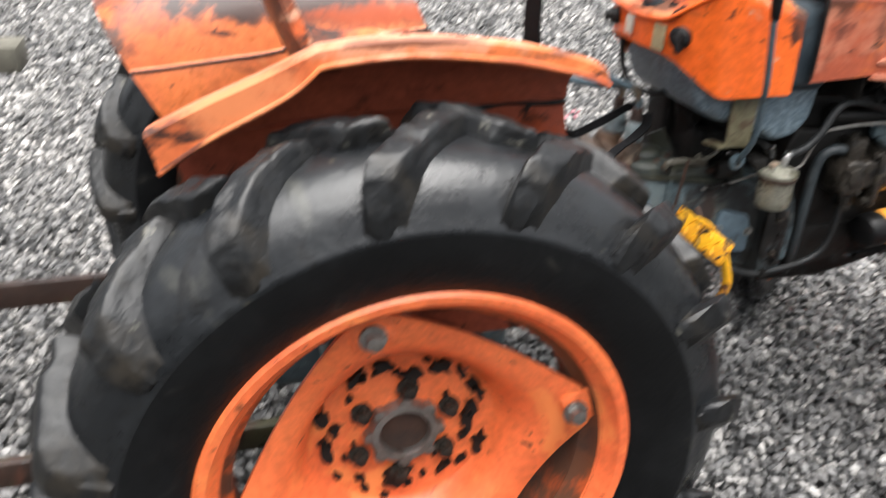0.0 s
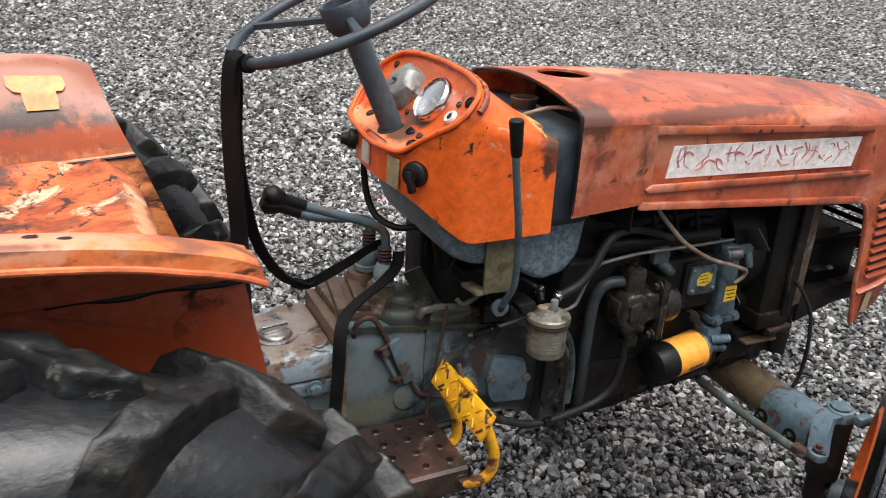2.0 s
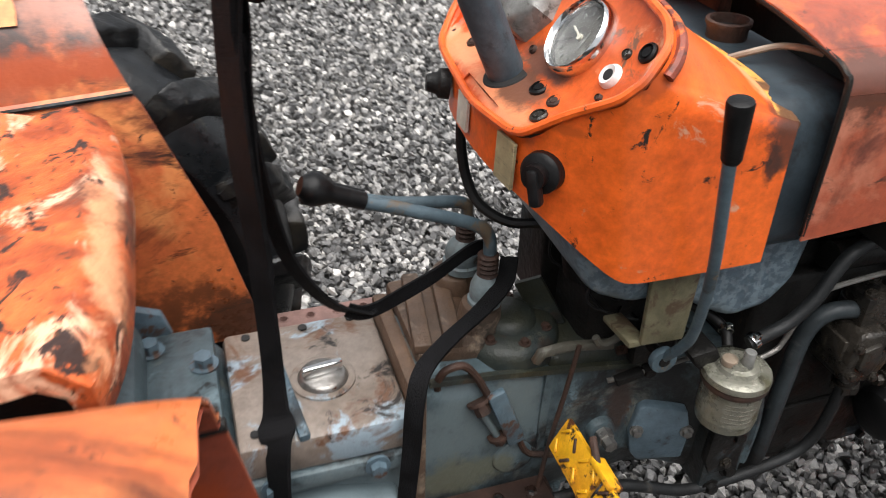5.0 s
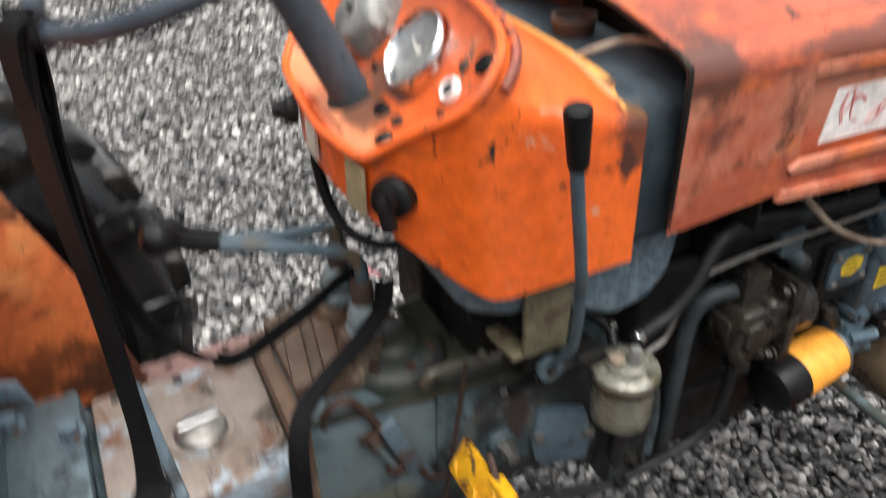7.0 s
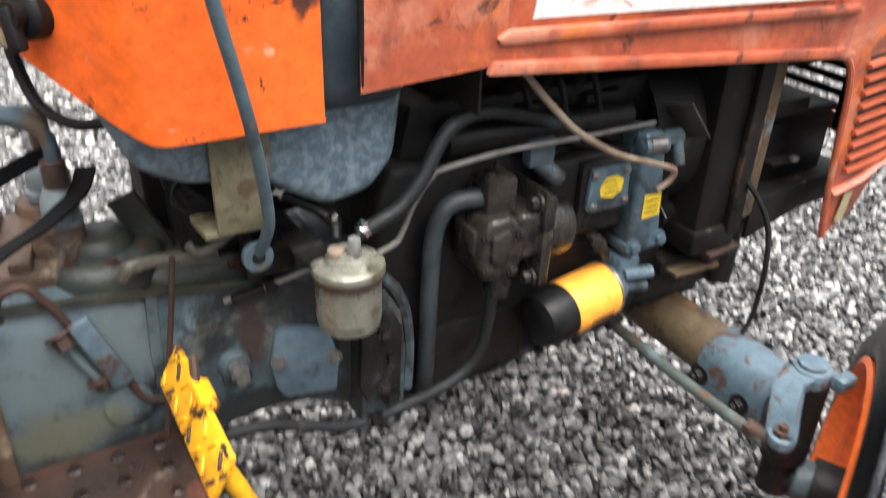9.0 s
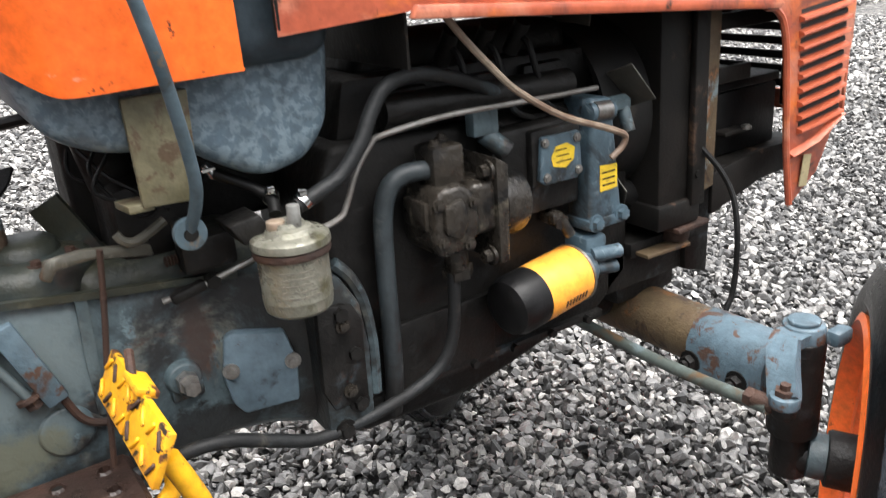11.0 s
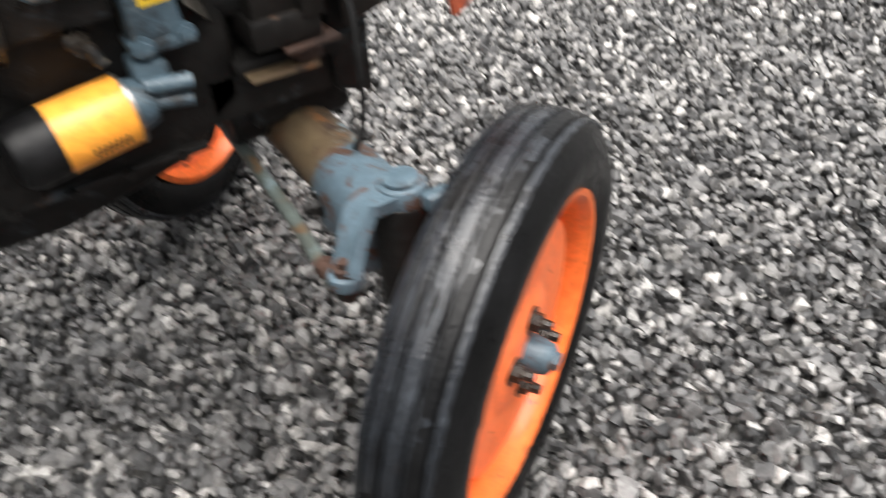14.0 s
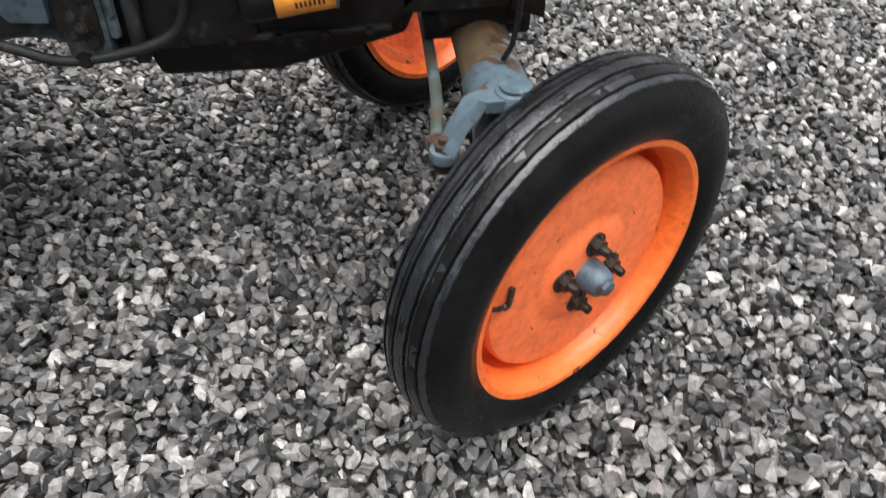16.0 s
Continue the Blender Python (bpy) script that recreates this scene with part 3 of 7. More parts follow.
def thing(name, at, label, category, group="", kind=""):
    ob = new(name)
    ob.empty_display_size = 0.1
    ob.location = at
    PLACE[ob.name] = Vector(at)
    return tagged(ob, label, category, group, kind)


def cat(*parts_):
    out = bmesh.new()
    for b in parts_:
        me = bpy.data.meshes.new("tmp")
        b.to_mesh(me)
        out.from_mesh(me)
        bpy.data.meshes.remove(me)
        b.free()
    return out


def box(lo, hi, bevel=0.004, seg=2):
    bm = bmesh.new()
    bmesh.ops.create_cube(bm, size=1)
    lo, hi = Vector(lo), Vector(hi)
    for v in bm.verts:
        v.co = Vector([lo[i] + (v.co[i] + 0.5) * (hi[i] - lo[i]) for i in range(3)])
    if bevel:
        bmesh.ops.bevel(bm, geom=bm.edges[:], offset=bevel, segments=seg, affect="EDGES", profile=0.5)
    return bm


def moved(bm, m):
    bm.transform(m)
    return bm


def frame_of(d):
    d = Vector(d).normalized()
    return d.to_track_quat("Z", "Y").to_matrix().to_4x4()


def rod(a, b, r, r2=None, seg=16, bevel=0.0):
    a, b = Vector(a), Vector(b)
    bm = bmesh.new()
    bmesh.ops.create_cone(bm, cap_ends=True, segments=seg, radius1=r, radius2=r if r2 is None else r2, depth=(b - a).length)
    if bevel:
        rim = [e for e in bm.edges if len(e.link_faces) == 2 and any(len(f.verts) > 4 for f in e.link_faces)]
        bmesh.ops.bevel(bm, geom=rim, offset=bevel, segments=2, affect="EDGES", profile=0.5)
    bm.transform(Matrix.Translation((a + b) / 2) @ frame_of(b - a))
    return bm


def smooth_path(pts, n=8):
    """A smooth line through points (Catmull-Rom)."""
    p = [Vector(q) for q in pts]
    p = [p[0] * 2 - p[1]] + p + [p[-1] * 2 - p[-2]]
    out = []
    for i in range(1, len(p) - 2):
        for k in range(n):
            t = k / n
            a, b, c, d = p[i - 1], p[i], p[i + 1], p[i + 2]
            out.append(0.5 * (2 * b + (c - a) * t + (2 * a - 5 * b + 4 * c - d) * t * t + (3 * b - a - 3 * c + d) * t ** 3))
    out.append(p[-2])
    return out


def sweep(line, section, side=None, closed=False):
    """Sweeps a closed section of (u, v) along a line; u lies along side where it is given."""
    bm = bmesh.new()
    rings, up = [], None
    n = len(line)
    for i, p in enumerate(line):
        d = (line[(i + 1) % n] - line[i - 1]) if closed else (line[min(i + 1, n - 1)] - line[max(i - 1, 0)])
        d.normalize()
        if side is not None:
            u = Vector(side) - d * d.dot(Vector(side))
        else:
            if up is None:
                up = d.orthogonal()
            u = up - d * d.dot(up)
        u.normalize()
        up = u
        v = d.cross(u)
        rings.append([bm.verts.new(p + u * a + v * b) for a, b in section])
    m = len(section)
    for i in range(n if closed else n - 1):
        a, b = rings[i], rings[(i + 1) % n]
        for k in range(m):
            bm.faces.new((a[k], a[(k + 1) % m], b[(k + 1) % m], b[k]))
    if not closed:
        bm.faces.new(rings[0][::-1])
        bm.faces.new(rings[-1])
    return bm


def disc_section(r, seg=10):
    return [(r * math.cos(2 * math.pi * k / seg), r * math.sin(2 * math.pi * k / seg)) for k in range(seg)]


def tube(pts, r, seg=10, n=8, straight=False):
    line = [Vector(p) for p in pts] if straight else smooth_path(pts, n)
    return sweep(line, disc_section(r, seg))


def ribbon(pts, width, thick, side, n=8):
    w, h = width / 2, thick / 2
    return sweep(smooth_path(pts, n), [(-w, -h), (w, -h), (w, h), (-w, h)], side)


def lathe(profile, seg=48, m=None, closed=False):
    """Turns (radius, along) round the z axis."""
    bm = bmesh.new()
    rings = []
    for r, z in profile:
        rings.append([bm.verts.new((r * math.cos(2 * math.pi * k / seg), r * math.sin(2 * math.pi * k / seg), z)) for k in range(seg)])
    pairs = list(zip(rings, rings[1:])) + ([(rings[-1], rings[0])] if closed else [])
    for a, b in pairs:
        for k in range(seg):
            bm.faces.new((a[k], a[(k + 1) % seg], b[(k + 1) % seg], b[k]))
    if not closed:
        if profile[0][0] > 1e-5:
            bm.faces.new(rings[0][::-1])
        if profile[-1][0] > 1e-5:
            bm.faces.new(rings[-1])
    bmesh.ops.remove_doubles(bm, verts=bm.verts[:], dist=1e-6)
    if m is not None:
        bm.transform(m)
    return bm


def plate(poly, a, b, axis="y", bevel=0.003, seg=2):
    """A polygon of (x, z), (x, y) or (y, z) pushed from a to b along the axis that is left."""
    bm = bmesh.new()

    def at(p, w):
        return {"y": (p[0], w, p[1]), "z": (p[0], p[1], w), "x": (w, p[0], p[1])}[axis]

    lo = [bm.verts.new(at(p, a)) for p in poly]
    hi = [bm.verts.new(at(p, b)) for p in poly]
    n = len(poly)
    bm.faces.new(lo)
    bm.faces.new(hi[::-1])
    for k in range(n):
        bm.faces.new((lo[k], hi[k], hi[(k + 1) % n], lo[(k + 1) % n]))
    bmesh.ops.recalc_face_normals(bm, faces=bm.faces[:])
    if bevel:
        bmesh.ops.bevel(bm, geom=bm.edges[:], offset=bevel, segments=seg, affect="EDGES", profile=0.5)
    return bm


def sheet(grid, thick=0.0):
    """A skin over rows of points; thick: pushed out to that thickness."""
    bm = bmesh.new()
    vs = [[bm.verts.new(p) for p in row] for row in grid]
    for a, b in zip(vs, vs[1:]):
        for k in range(len(a) - 1):
            bm.faces.new((a[k], a[k + 1], b[k + 1], b[k]))
    if thick:
        bmesh.ops.recalc_face_normals(bm, faces=bm.faces[:])
        bmesh.ops.solidify(bm, geom=bm.faces[:], thickness=thick)
    return bm


def bolt(p, d, r=0.009, h=0.008, washer=True):
    """A hexagon head on its washer at p, pointing along d."""
    d = Vector(d).normalized()
    p = Vector(p)
    bits = [rod(p, p + d * h, r, r * 0.94, 6)]
    if washer:
        bits.append(rod(p - d * 0.002, p + d * 0.0025, r * 1.45, seg=14))
    return cat(*bits)


def soft_box(lo, hi, r):
    return box(lo, hi, r, 4)


def interp(x, xs, ys):
    return float(np.interp(x, xs, ys))

# ---- ground ----
def ground_sheet():
    bm = bmesh.new()
    bmesh.ops.create_grid(bm, x_segments=2, y_segments=2, size=150)
    bm.transform(Matrix.Translation((0, 0, -0.042)))
    return part("ground", bm, M_GROUND, smooth=0)


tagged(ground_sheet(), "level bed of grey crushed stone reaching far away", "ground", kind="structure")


# wall added out of sight to block low sky and darken reflections
tagged(part("unseen_wall_south", box((-12.0, -6.3, -0.05), (14.0, -6.0, 2.1), 0.01), M_WALL), "unseen grey wall added to cut low sky light", "wall", kind="structure")


def stone_shapes(rng, count, points):
    """Angular pebbles: hulls of a few scattered points, as (corners, triangles)."""
    out = []
    for _ in range(count):
        bm = bmesh.new()
        for _k in range(points):
            v = rng.normal(size=3)
            v = v / (np.abs(v) ** 3).sum() ** (1 / 3) * rng.uniform(0.82, 1.0) * np.array([1.0, 0.80, 0.56])
            bm.verts.new(v)
        bmesh.ops.convex_hull(bm, input=bm.verts[:])
        loose = [v for v in bm.verts if not v.link_faces]
        bmesh.ops.delete(bm, geom=loose, context="VERTS")
        bmesh.ops.triangulate(bm, faces=bm.faces[:])
        bm.verts.index_update()
        out.append((np.array([v.co[:] for v in bm.verts]), np.array([[v.index for v in f.verts] for f in bm.faces])))
        bm.free()
    return out


def random_turns(rng, n):
    q = rng.normal(size=(n, 4))
    q[:, 1:3] *= 0.5
    q /= np.linalg.norm(q, axis=1)[:, None]
    w, x, y, z = q.T
    return np.stack([np.stack([1 - 2 * (y * y + z * z), 2 * (x * y - z * w), 2 * (x * z + y * w)], -1),
                     np.stack([2 * (x * y + z * w), 1 - 2 * (x * x + z * z), 2 * (y * z - x * w)], -1),
                     np.stack([2 * (x * z - y * w), 2 * (y * z + x * w), 1 - 2 * (x * x + y * y)], -1)], 1)


def strew(name, spots, sizes, shapes, material, rng):
    """One mesh of stones at the given spots."""
    pick = rng.integers(0, len(shapes), len(spots))
    allv, allf, base = [], [], 0
    for k, (v, f) in enumerate(shapes):
        sel = np.nonzero(pick == k)[0]
        if not len(sel):
            continue
        turn = random_turns(rng, len(sel))
        pts = np.einsum("nij,vj->nvi", turn, v) * sizes[sel, None, None] + spots[sel, None, :]
        fs = f[None] + (base + np.arange(len(sel)) * len(v))[:, None, None]
        allv.append(pts.reshape(-1, 3))
        allf.append(fs.reshape(-1, 3))
        base += len(sel) * len(v)
    vv, ff = np.concatenate(allv), np.concatenate(allf)
    me = bpy.data.meshes.new(name)
    me.vertices.add(len(vv))
    me.vertices.foreach_set("co", vv.ravel())
    me.loops.add(ff.size)
    me.loops.foreach_set("vertex_index", ff.ravel().astype(np.int32))
    me.polygons.add(len(ff))
    me.polygons.foreach_set("loop_start", np.arange(0, ff.size, 3, dtype=np.int32))
    me.update(calc_edges=True)
    me.polygons.foreach_set("use_smooth", np.zeros(len(ff), dtype=bool))
    me.materials.append(material)
    return new(name, me)


def strew_field(name, x0, x1, y0, y1, step, size, shapes, rng, skip=None, label="", bed=(-0.020, 0.003)):
    nx, ny = int((x1 - x0) / step), int((y1 - y0) / step)
    gx, gy = np.meshgrid(np.arange(nx), np.arange(ny))
    xy = np.stack([gx.ravel(), gy.ravel()], -1) * step + [x0, y0] + rng.uniform(-0.75, 0.75, (nx * ny, 2)) * step
    if skip:
        inside = (xy[:, 0] > skip[0]) & (xy[:, 0] < skip[1]) & (xy[:, 1] > skip[2]) & (xy[:, 1] < skip[3])
        xy = xy[~inside]
    sizes = size * np.exp(rng.normal(0, 0.26, len(xy))).clip(0.5, 1.7)
    z = rng.uniform(bed[0], bed[1], len(xy)) + 0.004 * np.sin(xy[:, 0] * 3.1 + 1.0) * np.sin(xy[:, 1] * 2.7)
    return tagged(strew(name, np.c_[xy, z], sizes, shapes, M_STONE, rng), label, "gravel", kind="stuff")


rng = np.random.default_rng(7)
near_shapes, fine_shapes, coarse_shapes = stone_shapes(rng, 80, 14), stone_shapes(rng, 60, 10), stone_shapes(rng, 24, 8)
NEAR = (0.3, 3.1, -1.25, 1.4)
MIDDLE = (-1.7, 4.6, -1.3, 2.3)
strew_field("gravel", *NEAR, 0.0186, 0.0142, near_shapes, rng, label="loose angular grey stone chippings under the tractor", bed=(-0.010, 0.003))
strew_field("gravel", *NEAR, 0.0190, 0.0150, fine_shapes, rng, label="lower layer of grey stone chippings under the tractor", bed=(-0.034, -0.022))
strew_field("gravel", *MIDDLE, 0.0205, 0.0152, fine_shapes, rng, skip=NEAR, label="loose angular grey stone chippings round the tractor", bed=(-0.011, 0.003))
strew_field("gravel", *MIDDLE, 0.0230, 0.0175, coarse_shapes, rng, skip=NEAR, label="lower layer of grey stone chippings round the tractor", bed=(-0.036, -0.024))
strew_field("gravel", -1.7, 4.6, 2.25, 3.6, 0.0225, 0.0165, fine_shapes, rng, label="loose angular grey stone chippings past the tractor")
strew_field("gravel", -3.2, 9.0, 3.55, 8.0, 0.033, 0.0225, coarse_shapes, rng, label="grey stone chippings spread across the yard")
strew_field("gravel", 4.5, 9.0, 0.5, 3.6, 0.031, 0.0215, coarse_shapes, rng, label="grey stone chippings spread beyond the front wheels")
strew_field("gravel", 8.9, 12.8, 4.6, 8.0, 0.046, 0.026, coarse_shapes, rng, label="grey stone chippings spread across the open yard")
strew_field("gravel", -2.8, 18.2, 7.9, 13.2, 0.054, 0.028, coarse_shapes, rng, label="grey stone chippings at the far side of the yard")
pinks = np.array([[0.92, 1.04], [1.0, 1.15], [0.93, 0.95], [1.66, 2.58]])
spots = np.concatenate([c + rng.normal(0, 0.036, (6, 2)) for c in pinks])
tagged(strew("marked_gravel", np.c_[spots, np.full(len(spots), 0.004)], np.full(len(spots), 0.017), fine_shapes, M_PINKSTONE, rng),
       "stone chippings splashed with pink marking paint", "gravel", kind="stuff")

# ---- tractor ----
tractor = thing("tractor", (0.8, 0, 0), "old orange compact tractor with faded rusty paint standing on gravel", "tractor")
RX, RZ = -0.035, 0.545


def wheel_frame(centre, out):
    """Turns z to the wheel's outer side."""
    z = Vector(out).normalized()
    x = Vector((0, 0, 1)).cross(z).normalized()
    y = z.cross(x)
    m = Matrix((x, y, z)).transposed().to_4x4()
    return Matrix.Translation(centre) @ m


def rear_tyre(m):
    prof = [(0.431, 0.1200), (0.435, 0.1200), (0.440, 0.1165), (0.460, 0.1085), (0.480, 0.0975), (0.498, 0.083), (0.510, 0.066), (0.517, 0.040), (0.520, 0.0)]
    prof = prof + [(r, -w) for r, w in prof[-2::-1]]
    inner = [(0.425, -0.10), (0.425, 0.10)]
    return moved(lathe(prof + inner, 108, None, closed=True), m)


def sidewall(m, side):
    prof = [(0.318, 0.080), (0.335, 0.094), (0.365, 0.109), (0.400, 0.117), (0.426, 0.1205), (0.431, 0.1203), (0.431, 0.110), (0.400, 0.105), (0.365, 0.098), (0.318, 0.066)]
    return moved(lathe([(r, w * side) for r, w in prof], 108, None, closed=True), m)


def tyre_bar(m, row, k, lean):
    """One slanted bar, from the shoulder to a little past the middle; lean sets which way it runs."""
    stations = [(0.1215, 0.441, 0.020), (0.1225, 0.474, 0.034), (0.1150, 0.510, 0.046), (0.095, 0.536, 0.056), (0.062, 0.546, 0.056), (0.028, 0.550, 0.056), (-0.012, 0.550, 0.060)]
    th0 = 2 * math.pi * (k + (0.5 if row > 0 else 0.0)) / 16 - 0.057
    bm = bmesh.new()
    rings = []
    for i, (w, rt, width) in enumerate(stations):
        body = interp(abs(w), [0.0, 0.040, 0.066, 0.083, 0.0975, 0.1085, 0.1165, 0.1205], [0.520, 0.517, 0.510, 0.498, 0.480, 0.460, 0.440, 0.430])
        rb = rt - 0.012 if i == 0 else (rt - 0.040 if i == 1 else body - 0.006)
        wob = 0.0035 * math.sin(k * 2.3 + i * 1.7 + row)
        th = th0 + lean * 0.22 * (0.117 - w) / 0.13
        low = w if i > 1 else w - 0.012
        ring = []
        for r_, half, ww in ((rb, width * 0.72, low), (rb, -width * 0.72, low), (rt + wob, -width * 0.46, w), (rt + wob, width * 0.46, w)):
            a = th + half / 0.53
            ring.append(bm.verts.new((r_ * math.cos(a), r_ * math.sin(a), ww * row)))
        rings.append(ring)
    for a, b in zip(rings, rings[1:]):
        for q in range(4):
            bm.faces.new((a[q], a[(q + 1) % 4], b[(q + 1) % 4], b[q]))
    bm.faces.new(rings[0])
    bm.faces.new(rings[-1][::-1])
    bmesh.ops.recalc_face_normals(bm, faces=bm.faces[:])
    tops = [e for e in bm.edges if min(v.co.xy.length for v in e.verts) > 0.485]
    bmesh.ops.bevel(bm, geom=tops, offset=0.005, segments=2, affect="EDGES", profile=0.5)
    long = [e for e in bm.edges if e.calc_length() > 0.018]
    bmesh.ops.subdivide_edges(bm, edges=long, cuts=4, use_grid_fill=True)
    bmesh.ops.triangulate(bm, faces=[f for f in bm.faces if len(f.verts) > 4])
    for v in bm.verts:
        # scuffed and chipped towards the top of the bar
        worn = min(1.0, max(0.0, (v.co.xy.length - 0.505) / 0.035))
        seat = v.co * 34.0 + Vector((k * 3.7, row * 5.1, lean))
        dig = max(0.0, noise.noise(seat * 0.8) - 0.12) * 0.016
        v.co -= Vector((v.co.x, v.co.y, 0.0)).normalized() * worn * (dig + 0.0022 * noise.noise(seat * 2.4))
        v.co += noise.noise_vector(seat) * 0.0020 * (0.35 + 0.65 * worn)
    return moved(bm, m)


def rear_disc(m):
    """A dished square plate whose cut corners reach to the rim."""
    seg = 144
    rows = []
    for f, dep in ((0.0, -0.050), (0.40, -0.050), (0.60, -0.050), (0.625, -0.047), (0.648, -0.038), (0.685, -0.014), (0.73, 0.008), (0.79, 0.028), (0.86, 0.042), (0.94, 0.050), (1.0, 0.054)):
        row = []
        for k in range(seg + 1):
            th = 2 * math.pi * k / seg
            phi = abs((math.degrees(th) - 15 + 45) % 90 - 45)
            r_edge = min(0.284, 0.226 / math.cos(radians(45 - phi)))
            r = f * 0.24 if f < 0.61 else 0.24 * 0.61 + (r_edge - 0.24 * 0.61) * (f - 0.61) / 0.39
            edge_dep = dep - (0.284 - r_edge) * 0.6 * max(0.0, f - 0.6) / 0.4
            row.append(Vector((r * math.cos(th), r * math.sin(th), edge_dep)))
        rows.append(row)
    bm = sheet(rows)
    bmesh.ops.remove_doubles(bm, verts=bm.verts[:], dist=1e-5)
    bmesh.ops.recalc_face_normals(bm, faces=bm.faces[:])
    bmesh.ops.solidify(bm, geom=bm.faces[:], thickness=0.008)
    return moved(bm, m)


def paint_chip(m, r, th, size, rng_):
    """A thin ragged patch where the paint has come off."""
    bm = bmesh.new()
    n = 12
    pts = []
    for k in range(n):
        a = 2 * math.pi * k / n
        q = size * rng_.uniform(0.35, 1.45)
        pts.append((r + q * 0.55 * math.cos(a), q * math.sin(a)))
    lo, hi = -0.055, -0.0405
    va = [bm.verts.new((x, y, lo)) for x, y in pts]
    vb = [bm.verts.new((x, y, hi)) for x, y in pts]
    bm.faces.new(va)
    bm.faces.new(vb)
    for k in range(n):
        bm.faces.new((va[k], va[(k + 1) % n], vb[(k + 1) % n], vb[k]))
    bm.transform(m @ Matrix.Rotation(th, 4, "Z"))
    return bm


def rear_rim(m):
    prof = [(0.306, 0.076), (0.300, 0.050), (0.284, 0.036), (0.284, -0.036),
            (0.300, -0.050), (0.306, -0.078), (0.322, -0.082), (0.333, -0.088), (0.330, -0.100), (0.318, -0.098), (0.298, -0.074), (0.292, -0.050), (0.276, -0.038),
            (0.276, 0.038), (0.292, 0.050), (0.298, 0.072)]
    return moved(lathe(prof, 96, None, closed=True), m)


def rear_wheel(side, label):
    m = wheel_frame((RX if side < 0 else RX - 0.035, side * 0.600, RZ), (0, side, 0))
    # the wheel's angles run from its own x axis; turned so that a lobe stands where the bolts are
    turn = Matrix.Rotation(radians(0 if side < 0 else 180), 4, "Z")
    wheel = part("rear_wheel", rear_disc(m @ turn), M_RIM, tractor, label)
    tyre = part("tyre", rear_tyre(m), M_TYRE, wheel, "black farm tyre with scuffed glossy shoulders")
    for q in (1, -1):
        part("sidewall", sidewall(m, q), M_SIDEWALL, tyre, "black sidewall, made darker and duller for shade")
    for row in (1, -1):
        for k in range(16):
            part("tyre_bar", tyre_bar(m, row, k, -1 if side < 0 else 1), M_LUG, tyre)
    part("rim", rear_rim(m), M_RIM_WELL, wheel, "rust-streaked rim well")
    part("rim_flange", moved(lathe([(0.318, 0.098), (0.330, 0.100), (0.336, 0.094), (0.333, 0.086), (0.322, 0.082), (0.307, 0.077), (0.296, 0.069)], 96, None, closed=True), m), M_RIM, wheel)
    part("hub", moved(lathe([(0.041, -0.052), (0.041, -0.036), (0.044, -0.030), (0.055, -0.030), (0.058, -0.036), (0.059, -0.052)], 40, closed=True), m), M_STEEL, wheel, "bare steel hub ring")
    part("hub_centre", moved(lathe([(0.0, -0.0435), (0.041, -0.0435), (0.042, -0.052), (0.0, -0.052)], 32), m), M_RUST, wheel, "rusty axle end")
    for k in range(8):
        th = 2 * math.pi * k / 8
        part("hub_tooth", moved(rod((0.057 * math.cos(th), 0.057 * math.sin(th), -0.048), (0.057 * math.cos(th), 0.057 * math.sin(th), -0.0315), 0.0105, seg=14), m), M_STEEL, wheel)
    for k in range(6):
        th = 2 * math.pi * k / 6 + 0.45
        part("wheel_nut", moved(bolt((0.084 * math.cos(th), 0.084 * math.sin(th), -0.042), (0, 0, 1), 0.0125, 0.018), m), M_OILY, wheel)
    crng = random.Random(11)
    for k in range(30):
        th = 2 * math.pi * k / 30 + crng.uniform(-0.10, 0.10)
        part("paint_chip", paint_chip(m, crng.choice([0.136, 0.131, 0.139, 0.116, 0.107]), th, crng.choice([0.007, 0.010, 0.014, 0.021]), crng), M_GRIME, wheel)
    for k in range(12):
        th = 2 * math.pi * k / 6 + 0.45 + crng.uniform(-0.16, 0.16)
        part("paint_chip", paint_chip(m, crng.uniform(0.078, 0.092), th, crng.uniform(0.009, 0.015), crng), M_GRIME, wheel)
    for k in range(4):
        th = radians(15 + 90 * k)
        c, s = math.cos(th), math.sin(th)
        lug = moved(box((0.245, -0.030, 0.045), (0.293, 0.030, 0.056), 0.004), Matrix.Rotation(th, 4, "Z"))
        part("rim_lug", moved(lug, m @ turn), M_RIM, wheel)
        part("rim_bolt", moved(bolt((0.262 * c, 0.262 * s, 0.060), (0, 0, 1), 0.014, 0.018), m @ turn), M_STEEL, wheel)
    return wheel


rear_wheel(-1, "orange dished rear wheel with chipped paint and lug tyre")
rear_wheel(1, "orange dished rear wheel with chipped paint and lug tyre")


def front_tyre(m):
    outer = [(0.201, 0.040), (0.212, 0.050), (0.235, 0.060), (0.258, 0.060), (0.277, 0.051), (0.288, 0.043), (0.293, 0.040), (0.2905, 0.0365), (0.2905, 0.033), (0.2965, 0.030),
             (0.300, 0.019), (0.299, 0.0145), (0.2945, 0.0115), (0.2945, 0.007), (0.3005, 0.004)]
    prof = outer + [(r, -w * 0.95) for r, w in outer[::-1]] + [(0.1965, -0.035), (0.1965, 0.035)]
    return moved(lathe(prof, 96, None, closed=True), m)


